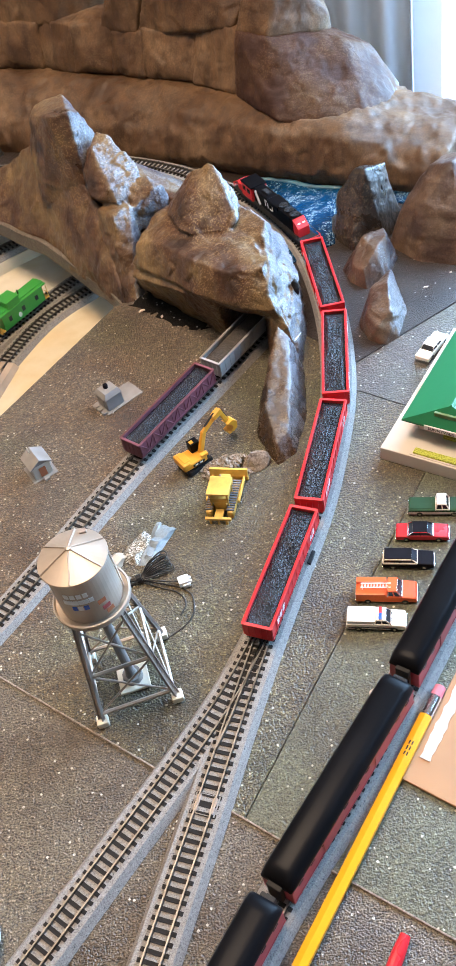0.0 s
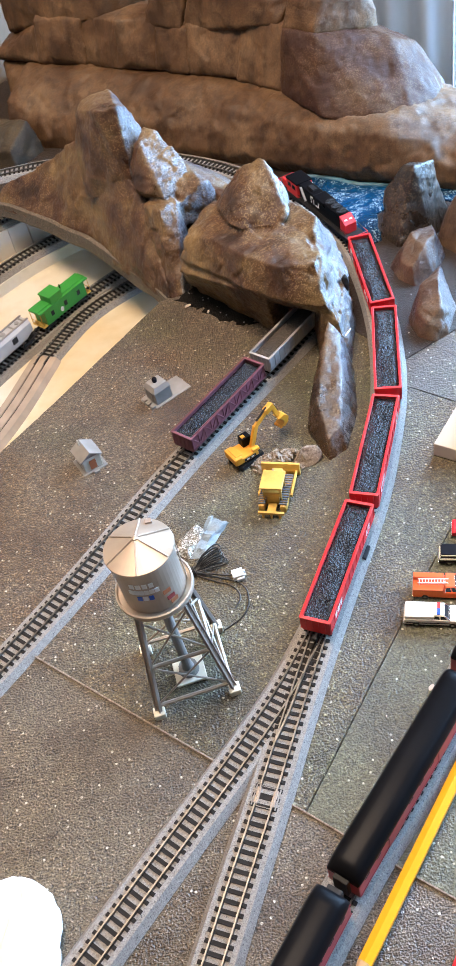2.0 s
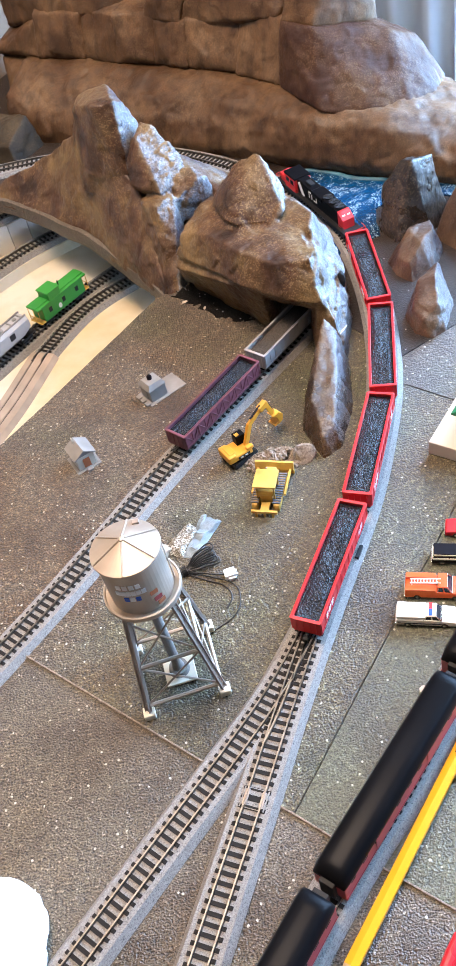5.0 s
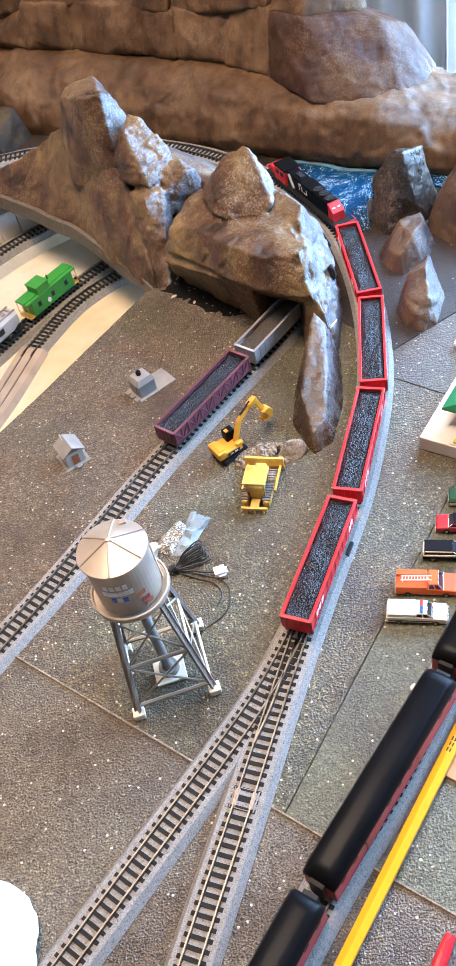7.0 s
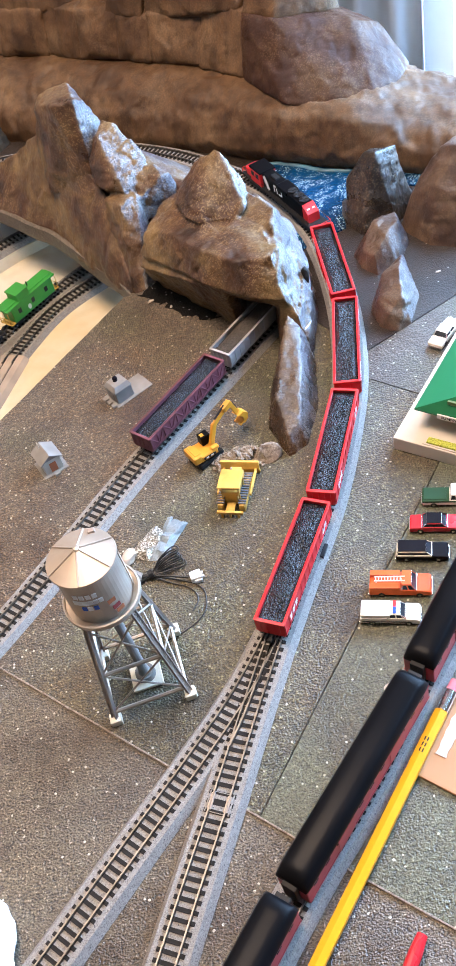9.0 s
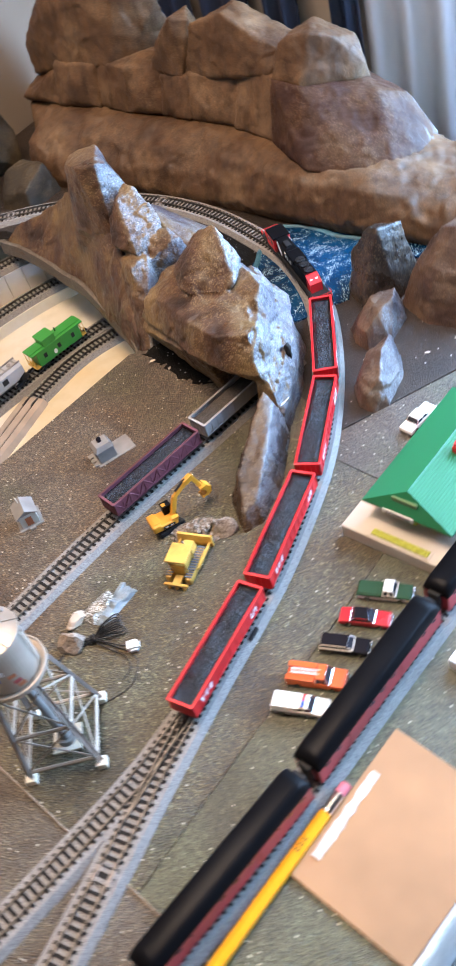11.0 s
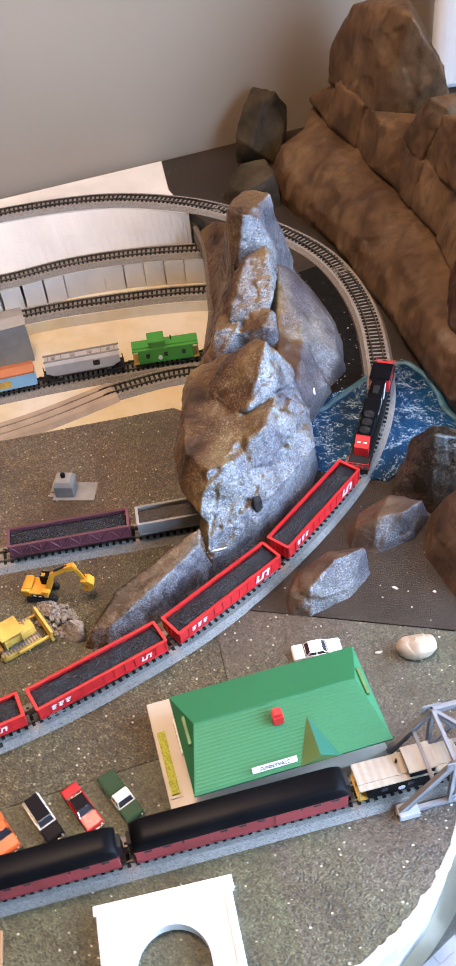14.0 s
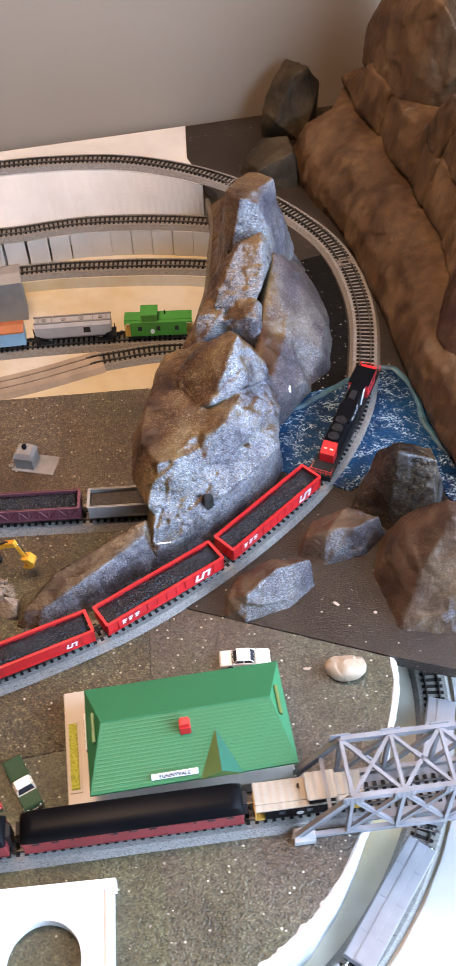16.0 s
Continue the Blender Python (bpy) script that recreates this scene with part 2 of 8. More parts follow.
M_TIE = paint("tie_black", (0.018, 0.015, 0.013), 0.75, wear=0.3, scale=300, spec=0.15)
M_RAIL = paint("rail_nickel", (0.170, 0.160, 0.147), 0.44, metal=1.0, wear=0.25, scale=400)
M_FOAM = paint("foam_white", (0.62, 0.61, 0.58), 0.85, wear=0.06, scale=90, bump=0.5, dist=0.0006)
M_RISER = paint("foam_smudged", (0.56, 0.56, 0.55), 0.6, wear=0.22, scale=150, bump=0.5, dist=0.0006)
M_WALL = paint("wall_beige", (0.31, 0.245, 0.185), 0.8, wear=0.05, scale=12, bump=0.1, dist=0.0008)
# For the unseen walls behind the camera, kept dark to cut bounced light.
M_WALLDIM = paint("wall_brown", (0.20, 0.15, 0.11), 0.8, wear=0.06, scale=12)
M_CEIL = paint("ceiling_white", (0.42, 0.40, 0.37), 0.9, wear=0.03, scale=12)
M_FLOORWOOD = paint("floor_wood", (0.28, 0.18, 0.10), 0.5, wear=0.2, scale=20)
M_WHITE = paint("white_trim", (0.80, 0.80, 0.80), 0.4, wear=0.03, scale=60)


def cream_foam():
    m, n, l, b = material("foam_cream")
    c = world_place(n)
    big = tex_noise(n, l, c, 10, 3)
    mid = tex_noise(n, l, c, 45, 4)
    col = put_ramp(n, l, big, [(0.35, (0.62, 0.58, 0.49)), (0.55, (0.58, 0.50, 0.34)), (0.68, (0.55, 0.42, 0.23))])
    col = blend(n, l, 0.5, col, put_ramp(n, l, mid, [(0.35, (0.82, 0.78, 0.7)), (0.6, (1, 1, 1))]), "MULTIPLY")
    l.new(col, b.inputs["Base Color"])
    b.inputs["Roughness"].default_value = 0.8
    put_bump(n, l, b, mid, 0.2, 0.002)
    return m


M_CREAM = cream_foam()


def water_material():
    m, n, l, b = material("water_resin")
    c = world_place(n)
    fleck = tex_cells(n, l, c, 1250)
    swirl = tex_noise(n, l, c, 120, 4, 0.7)
    big = tex_noise(n, l, c, 16, 2)
    col = put_ramp(n, l, big, [(0.3, (0.001, 0.012, 0.040)), (0.6, (0.003, 0.045, 0.125))])
    foam = put_ramp(n, l, swirl, [(0.47, (0, 0, 0)), (0.58, (1, 1, 1))])
    bits = put_ramp(n, l, fleck, [(0.70, (0, 0, 0)), (0.76, (1, 1, 1))])
    col = blend(n, l, blend(n, l, 1.0, foam, bits, "MULTIPLY"), col, (0.32, 0.48, 0.58))
    l.new(col, b.inputs["Base Color"])
    b.inputs["Roughness"].default_value = 0.16
    b.inputs["Specular IOR Level"].default_value = 0.3
    put_bump(n, l, b, swirl, 0.8, 0.003)
    return m


M_WATER = water_material()


# ---------------------------------------------------------------- mesh helpers
def mesh_object(name, bm, mat, smooth=False):
    bmesh.ops.recalc_face_normals(bm, faces=bm.faces)
    me = bpy.data.meshes.new(name)
    bm.to_mesh(me)
    bm.free()
    me.materials.append(mat)
    if smooth:
        me.polygons.foreach_set("use_smooth", [True] * len(me.polygons))
    return new(name, me)


def part(name, bm, mat, parent, label="", smooth=False):
    ob = mesh_object(name, bm, mat, smooth)
    ob.parent = parent
    if label:
        ob["label"] = label
    return ob


def thing(name, place, label, category, group="", kind="", turn=0.0):
    """An Empty at the base of a thing; its parts are built round the origin."""
    ob = new(name)
    ob.empty_display_size = 0.01
    ob.matrix_world = Matrix.Translation(place) @ Matrix.Rotation(turn, 4, "Z")
    return tagged(ob, label, category, group, kind)


def box(bm, x0, x1, y0, y1, z0, z1, bevel=0.0, m=None):
    c = Vector(((x0 + x1) / 2, (y0 + y1) / 2, (z0 + z1) / 2))
    t = Matrix.Translation(c) @ Matrix.Diagonal((x1 - x0, y1 - y0, z1 - z0, 1))
    got = bmesh.ops.create_cube(bm, size=1, matrix=(m @ t) if m else t)
    if bevel:
        edges = list({e for v in got["verts"] for e in v.link_edges})
        bmesh.ops.bevel(bm, geom=edges, offset=bevel, segments=2, affect="EDGES", profile=0.6)


def rod(bm, p, q, r, r2=None, sides=8):
    p, q = Vector(p), Vector(q)
    d = q - p
    m = Matrix.Translation((p + q) / 2) @ d.to_track_quat("Z", "Y").to_matrix().to_4x4()
    bmesh.ops.create_cone(bm, cap_ends=True, segments=sides, radius1=r, radius2=r if r2 is None else r2, depth=d.length, matrix=m)


def prism(bm, outline, z0, z1):
    """A block over a plan outline."""
    low = [bm.verts.new((x, y, z0)) for x, y in outline]
    top = [bm.verts.new((x, y, z1)) for x, y in outline]
    bm.faces.new(low[::-1]), bm.faces.new(top)
    for i in range(len(outline)):
        j = (i + 1) % len(outline)
        bm.faces.new((low[i], low[j], top[j], top[i]))


def spline(points, step):
    """Smooth plan curve through points, resampled evenly. Gives places and headings."""
    pts = [Vector((*p, 0)) if len(p) == 2 else Vector(p) for p in points]
    pts = [2 * pts[0] - pts[1]] + pts + [2 * pts[-1] - pts[-2]]
    dense = []
    for i in range(1, len(pts) - 2):
        p0, p1, p2, p3 = pts[i - 1:i + 3]
        for k in range(24):
            s = k / 24
            dense.append(0.5 * ((2 * p1) + (p2 - p0) * s + (2 * p0 - 5 * p1 + 4 * p2 - p3) * s * s + (3 * p1 - p0 - 3 * p2 + p3) * s ** 3))
    dense.append(pts[-2])
    for _ in range(30):
        dense = [dense[0]] + [(dense[i - 1] + 2 * dense[i] + dense[i + 1]) / 4 for i in range(1, len(dense) - 1)] + [dense[-1]]
    length = [0.0]
    for a, b in zip(dense, dense[1:]):
        length.append(length[-1] + (b - a).length)
    count = max(2, round(length[-1] / step))
    out, j = [], 0
    for k in range(count + 1):
        s = length[-1] * k / count
        while j < len(length) - 2 and length[j + 1] < s:
            j += 1
        f = (s - length[j]) / max(1e-9, length[j + 1] - length[j])
        out.append((dense[j].lerp(dense[j + 1], f), (dense[min(j + 2, len(dense) - 1)] - dense[max(0, j - 1)]).normalized()))
    return out


def sweep(bm, line, profile, closed=True):
    """Carry a cross-section (across, up) along a line."""
    rings = []
    for p, d in line:
        n = Vector((d.y, -d.x, 0)).normalized()
        rings.append([bm.verts.new(p + n * u + Vector((0, 0, w))) for u, w in profile])
    k = len(profile)
    for r, s in zip(rings, rings[1:]):
        for i in range(k if closed else k - 1):
            j = (i + 1) % k
            bm.faces.new((r[i], r[j], s[j], s[i]))
    if closed:
        bm.faces.new(rings[0]), bm.faces.new(rings[-1][::-1])


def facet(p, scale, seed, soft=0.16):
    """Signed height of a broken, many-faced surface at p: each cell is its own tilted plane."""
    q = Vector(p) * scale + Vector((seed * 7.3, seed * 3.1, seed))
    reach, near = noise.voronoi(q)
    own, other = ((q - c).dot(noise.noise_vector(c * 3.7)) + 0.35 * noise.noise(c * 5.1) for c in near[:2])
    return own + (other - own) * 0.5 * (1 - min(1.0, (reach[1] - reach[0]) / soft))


# ---------------------------------------------------------------- room
FLOOR_Z, CEIL_Z, TABLE_Z = -0.82, 1.62, -0.082
WALL_B, WALL_A = -0.925, 1.20


def slab(name, a0, a1, b0, b1, z0, z1, mat, label, category):
    bm = bmesh.new()
    prism(bm, [tuple(at(a, b).xy) for a, b in ((a0, b0), (a1, b0), (a1, b1), (a0, b1))], z0, z1)
    ob = mesh_object(name, bm, mat)
    return tagged(ob, label, category, kind="structure")


slab("floor", -2.6, WALL_A + 0.2, WALL_B - 0.2, 2.4, FLOOR_Z - 0.1, FLOOR_Z, M_FLOORWOOD, "brown wooden floor of the room", "floor")
slab("ceiling", -2.6, WALL_A + 0.2, WALL_B - 0.2, 2.4, CEIL_Z, CEIL_Z + 0.1, M_CEIL, "plain white painted ceiling", "ceiling")
slab("wall_west", -2.6, WALL_A, WALL_B - 0.1, WALL_B, FLOOR_Z, CEIL_Z, M_WALL, "plain beige painted wall behind the layout", "wall")
slab("wall_south", -2.7, -2.6, WALL_B - 0.1, 2.4, FLOOR_Z, CEIL_Z, M_WALLDIM, "unseen dark brown wall behind the camera, cuts bounced light", "wall")
slab("wall_east", -2.6, WALL_A, 2.3, 2.4, FLOOR_Z, CEIL_Z, M_WALLDIM, "unseen dark brown wall behind the camera, cuts bounced light", "wall")


def wall_with_window():
    bm = bmesh.new()
    for b0, b1, z0, z1 in ((WALL_B - 0.1, WINDOW_B0, FLOOR_Z, CEIL_Z), (WINDOW_B1, 2.4, FLOOR_Z, CEIL_Z),
                           (WINDOW_B0, WINDOW_B1, FLOOR_Z, WINDOW_Z0), (WINDOW_B0, WINDOW_B1, WINDOW_Z1, CEIL_Z)):
        prism(bm, [tuple(at(a, b).xy) for a, b in ((WALL_A, b0), (WALL_A + 0.1, b0), (WALL_A + 0.1, b1), (WALL_A, b1))], z0, z1)
    tagged(mesh_object("wall_north", bm, M_WALL), "beige wall with a bright window in it", "wall", kind="structure")


wall_with_window()


def outdoors():
    m, n, l, b = material("bright_sky_outside")
    b.inputs["Base Color"].default_value = (0.6, 0.75, 0.95, 1)
    b.inputs["Emission Color"].default_value = (0.66, 0.85, 1.0, 1)
    b.inputs["Emission Strength"].default_value = 1.6
    bm = bmesh.new()
    prism(bm, [tuple(at(a, b2).xy) for a, b2 in ((2.2, -2.0), (2.25, -2.0), (2.25, 3.0), (2.2, 3.0))], -1.5, 3.0)
    tagged(mesh_object("backdrop", bm, m), "pale bright daylight outside the window", "backdrop", kind="structure")


outdoors()


# ---------------------------------------------------------------- table, foam base and decks
slab("table", -0.9, 1.08, -0.92, 0.45, TABLE_Z - 0.03, TABLE_Z, M_FLOORWOOD, "wooden table top under the train layout", "table")
YARD_Z = -0.075
slab("foam_base", -0.85, 1.06, -0.915, 0.40, TABLE_Z, YARD_Z, M_CREAM, "cream foam sheet that carries the lower tracks", "foam board")

RIM = [(0.278, 0.722), (0.292, 0.710), (0.304, 0.692), (0.318, 0.667), (0.332, 0.642), (0.344, 0.614), (0.353, 0.585), (0.357, 0.556),
       (0.355, 0.525), (0.347, 0.492), (0.332, 0.462), (0.311, 0.431), (0.284, 0.391), (0.257, 0.354), (0.231, 0.320), (0.205, 0.289),
       (0.181, 0.258), (0.155, 0.222), (0.12, 0.17), (0.06, 0.08)]
FRONT = [(-0.10, -0.10), (-0.55, 0.20), (-0.148, 0.665)]
ARCH = [(-0.040, 0.792), (-0.054, 0.824), (-0.0785, 0.863), (-0.103, 0.899), (-0.1235, 0.9275), (-0.1495, 0.954), (-0.1975, 1.0055), (-0.240, 1.038)]


def ragged(outline, amount, step, seed):
    """An outline with a torn, hand-cut edge."""
    rnd, out = random.Random(seed), []
    for (x0, y0), (x1, y1) in zip(outline, outline[1:]):
        n = max(1, round(math.hypot(x1 - x0, y1 - y0) / step))
        for k in range(n):
            f = k / n
            out.append((x0 + (x1 - x0) * f + rnd.uniform(-amount, amount), y0 + (y1 - y0) * f + rnd.uniform(-amount, amount)))
    return out + [outline[-1]]


def deck():
    """The raised deck: white foam blocks under a dark board; gritty plates lie on it."""
    rim = ragged(RIM, 0.0007, 0.004, 4)
    bm = bmesh.new()
    prism(bm, rim + FRONT + [(-0.049, 0.786), (0.148, 0.649)], -0.006, -0.0016)
    tagged(mesh_object("ground", bm, M_DARK), "dark board under the plates of the deck", "ground", kind="structure")
    bm = bmesh.new()
    prism(bm, [(x + 0.0012, y - 0.0002) for x, y in ragged(RIM, 0.0002, 0.02, 6)] + FRONT + [(-0.051, 0.784), (0.148, 0.649)], YARD_Z, -0.0062)
    tagged(mesh_object("foam_riser", bm, M_RISER), "white foam block with a rough cut edge under the deck", "foam block", kind="structure")
    bm = bmesh.new()
    prism(bm, [(0.148, 0.6495), (0.278, 0.7219), (0.330, 0.7533), (0.350, 0.840), (0.345, 0.987), (-0.227, 1.351), (-0.317, 1.209), (-0.368, 1.123), (-0.314, 1.076), (-0.262, 1.052)] + [(x + 0.009, y + 0.007) for x, y in ARCH[:0:-1]] + [(0.0, 0.792), (0.050, 0.766), (0.108, 0.705)], -0.010, 0.0012)
    tagged(mesh_object("ground_back", bm, M_DARK), "dark brown painted board under the rocks", "ground", kind="structure")


deck()


def inset(outline, d):
    """An outline drawn in by d on every side."""
    area = sum(x0 * y1 - x1 * y0 for (x0, y0), (x1, y1) in zip(outline, outline[1:] + outline[:1]))
    sgn, out, n = (1 if area > 0 else -1), [], len(outline)
    for i in range(n):
        p, q, r = Vector(outline[i - 1]), Vector(outline[i]), Vector(outline[(i + 1) % n])
        e, f = (q - p).normalized(), (r - q).normalized()
        m, k = Vector((-e.y, e.x)) * sgn, Vector((-f.y, f.x)) * sgn
        w = (m + k).normalized()
        out.append(tuple(q + w * min(3.0, 1 / max(0.2, w.dot(m))) * d))
    return out


def plate(name, outline, mat, label, lift):
    bm = bmesh.new()
    prism(bm, ragged(inset(outline, 0.00036) + [inset(outline, 0.00036)[0]], 0.00018, 0.006, 11)[:-1], -0.0017, lift)
    tagged(mesh_object(name, bm, mat), label, "ground", kind="structure")


SEAM_A, SEAM_B = [(-0.27, 0.524), (-0.033, 0.332), (0.020, 0.2905)], (0.205, 0.568)
plate("ground_tan", SEAM_A + [(0.062, 0.256), (0.137, 0.198), (0.12, 0.17), (0.06, 0.08), (-0.10, -0.10), (-0.55, 0.20)], M_TAN, "light brown gritty plate at the front of the deck", 0.0)
plate("ground_middle", SEAM_A + [(0.141, 0.4695), SEAM_B, (0.138, 0.622), (0.1475, 0.6492), (0.108, 0.706), (0.050, 0.767), (0.0, 0.793), (-0.049, 0.786), (-0.148, 0.665)], M_DECK, "dark grey-brown gritty plate between the tracks", 0.0004)
# Black debris and the overhang's shade, laid as one dark patch.
shade_patch = bmesh.new()
prism(shade_patch, ragged([(-0.034, 0.782), (-0.024, 0.774), (-0.013, 0.764), (0.000, 0.748), (0.012, 0.737), (0.024, 0.729), (0.034, 0.730), (0.034, 0.752), (0.010, 0.782), (-0.014, 0.804), (-0.034, 0.782)], 0.0030, 0.0030, 21)[:-1], -0.0017, 0.0012)
tagged(mesh_object("ground_burnt", shade_patch, M_SCORCH_SHADE), "black patch of debris and painted overhang shade under the rock edge", "ground", kind="structure")
plate("ground_green", [(0.020, 0.2905), (0.062, 0.256), (0.137, 0.198), (0.155, 0.222), (0.181, 0.258), (0.205, 0.289), (0.231, 0.320), (0.257, 0.354), (0.284, 0.391), (0.311, 0.431), (0.336, 0.468), (0.2475, 0.5345), SEAM_B, (0.141, 0.4695)],
      M_GREEN, "olive gritty plate with the parked cars", 0.0008)
plate("ground_depot", [(0.1475, 0.6492), (0.138, 0.622), SEAM_B, (0.2475, 0.5345), (0.322, 0.474), (0.336, 0.468), (0.347, 0.492), (0.355, 0.525), (0.357, 0.556), (0.353, 0.585), (0.344, 0.614), (0.332, 0.642), (0.318, 0.667), (0.304, 0.6915), (0.292, 0.7095), (0.278, 0.7215)],
      M_DEPOT, "brown to olive gritty plate round the depot and the bridge end", 0.0006)


def edge_trim():
    """Torn white foam that shows along the rim of the deck."""
    bm = bmesh.new()
    line = []
    for p, d in spline(RIM[::-1], 0.0022):
        n = Vector((d.y, -d.x, 0))
        line.append((p + n * (0.0014 + 0.0016 * noise.noise(p * 70) + 0.0007 * noise.noise(p * 400)) + Vector((0, 0, 0.0008 * noise.noise(p * 260) - 0.0014 * max(0.0, min(1.0, (p.y - 0.55) / 0.06)))), d))
    sweep(bm, line, [(-0.0030, -0.0075), (0.0018, -0.0075), (0.0026, -0.0030), (0.0016, 0.0006), (-0.0008, 0.0013), (-0.0030, 0.0004)])
    tagged(mesh_object("trim_edge", bm, M_FOAM), "torn white foam edge along the rim of the deck", "trim", kind="structure")


edge_trim()


def seam():
    """Raised bead of filler along the joint of the front plates."""
    bm = bmesh.new()
    line = [(p + Vector((0, 0, 0.0003 * noise.noise(p * 80))), d) for p, d in spline(SEAM_A + [(0.062, 0.256), (0.137, 0.198)], 0.006)]
    sweep(bm, line, [(-0.0009, 0.0), (0.0009, 0.0), (0.0004, 0.0013), (-0.0004, 0.0013)])
    tagged(mesh_object("trim_seam", bm, M_GRAVEL), "pale gritty bead along the joint of the plates", "trim", kind="structure")


seam()


# ---------------------------------------------------------------- tracks
ROADBED = [(-0.0142, 0.0), (0.0142, 0.0), (0.0108, 0.0050), (-0.0108, 0.0050)]
TIE_STEP = 0.00535


def tie_mesh():
    bm = bmesh.new()
    box(bm, -0.0079, 0.0079, -0.00115, 0.00115, -0.0004, 0.0007)
    for s in (-1, 1):
        box(bm, s * 0.0058 - 0.0007, s * 0.0058 + 0.0007, -0.0008, 0.0008, 0.0006, 0.0012)
    me = bpy.data.meshes.new("tie")
    bm.to_mesh(me)
    bm.free()
    me.materials.append(M_TIE)
    return me


TIE = tie_mesh()


def track(name, points, z, label, bed=None, rail=None, singles=True, ties=True, group="tracks of the layout"):
    line = [(p + Vector((0, 0, z)), d) for p, d in spline(points, TIE_STEP)]
    root = thing(name, (0, 0, 0), label, "railway track", group)
    bm = bmesh.new()
    sweep(bm, line, ROADBED)
    part("roadbed", bm, bed or M_BALLAST, root, "grey speckled plastic ballast")
    for s in (-1, 1):
        bm = bmesh.new()
        u = s * 0.0049
        sweep(bm, line, [(u - 0.0008, 0.0050), (u + 0.0008, 0.0050), (u + 0.0004, 0.0056), (u + 0.00045, 0.0071), (u - 0.00045, 0.0071), (u - 0.0004, 0.0056)])
        part("rail", bm, rail or M_RAIL, root, "thin nickel rail")
    if not ties:
        return line
    joined = bmesh.new()
    for i, (p, d) in enumerate(line):
        m = Matrix.Translation(p + Vector((0, 0, 0.0050))) @ Matrix.Rotation(math.atan2(d.y, d.x) - math.pi / 2, 4, "Z")
        if singles and i < 300:
            o = new("tie", TIE)
            o.parent, o.matrix_basis = root, m
        else:
            before = len(joined.verts)
            joined.from_mesh(TIE)
            joined.verts.ensure_lookup_table()
            for v in joined.verts[before:]:
                v.co = m @ v.co
    if len(joined.verts):
        tagged(part("ties", joined, M_TIE, root), kind="stuff")
    else:
        joined.free()
    return line


MAIN = [(-0.075, 0.128), (-0.033, 0.225), (-0.021, 0.253), (0.0, 0.301), (0.026, 0.362), (0.057, 0.430), (0.092, 0.503), (0.116, 0.571), (0.130, 0.625), (0.138, 0.691),
        (0.138, 0.765), (0.129, 0.828), (0.104, 0.892), (0.066, 0.945), (0.018, 0.998), (-0.040, 1.040), (-0.094, 1.062), (-0.163, 1.071), (-0.228, 1.069),
        (-0.292, 1.052), (-0.357, 1.018), (-0.410, 0.968), (-0.454, 0.912), (-0.50, 0.84)]
MAIN_LINE = track("main_track", MAIN, 0.0008, "curved main line on grey ballast, black ties, nickel rails")
track("branch_track", [(-0.165, 0.150), (-0.099, 0.228), (-0.055, 0.279), (-0.014, 0.326), (0.020, 0.368), (0.050, 0.416)], 0.0005, "straight branch track that joins the main line at a turnout")
track("siding_track", [(-0.20, 0.374), (-0.114, 0.476), (-0.035, 0.578), (0.065, 0.691), (0.11, 0.745)], 0.0, "siding with stored wagons that runs into the rock tunnel")
PASS = [(-0.07, 0.105), (0.037, 0.246), (0.085, 0.302), (0.178, 0.426), (0.303, 0.592), (0.42, 0.745)]
PASS_LINE = track("station_track", PASS[:5] + [(0.330, 0.627)], 0.0008, "straight station track past the depot on grey ballast")
YARD = "tracks of the lower yard"
track("yard_track", [(-0.47, 0.80), (-0.400, 0.862), (-0.343, 0.950), (-0.249, 1.038), (-0.15, 1.09)], -0.042, "curved yard track on the inclined foam riser", M_BALLAST_OLD, M_RAIL, False, True, YARD)
track("yard_track", [(-0.42, 0.745), (-0.346, 0.855), (-0.298, 0.913), (-0.210, 0.999), (-0.12, 1.05)], -0.062, "curved yard track on brown ballast", M_BALLAST_OLD, M_RAIL, False, True, YARD)
track("yard_track", [(-0.36, 0.64), (-0.271, 0.764), (-0.205, 0.846), (-0.140, 0.918), (-0.06, 0.985)], YARD_Z, "yard track that carries the caboose and the hopper", M_BALLAST_OLD, M_RAIL, False, True, YARD)
track("yard_track", [(-0.186, 0.815), (-0.180, 0.827), (-0.135, 0.893), (-0.06, 0.945)], YARD_Z, "yard track that leaves the end of the cork ramp", M_BALLAST_OLD, M_RAIL, False, True, YARD)
LOWER = "tracks below the deck edge"
LOW_LINE = track("lower_track", [(0.06, 0.10), (0.140, 0.195), (0.205, 0.267), (0.264, 0.325), (0.305, 0.372), (0.338, 0.418), (0.366, 0.480), (0.381, 0.540), (0.379, 0.600), (0.363, 0.660), (0.336, 0.712), (0.297, 0.760), (0.24, 0.805)],
      YARD_Z, "curved lower track at the foot of the deck", M_BALLAST_OLD, M_RAIL, False, True, LOWER)
track("lower_track", [(0.20, 0.20), (0.282, 0.297), (0.319, 0.337), (0.352, 0.377), (0.39, 0.43)], YARD_Z, "outer lower track at the foot of the deck", M_BALLAST_OLD, M_RAIL, False, True, LOWER)


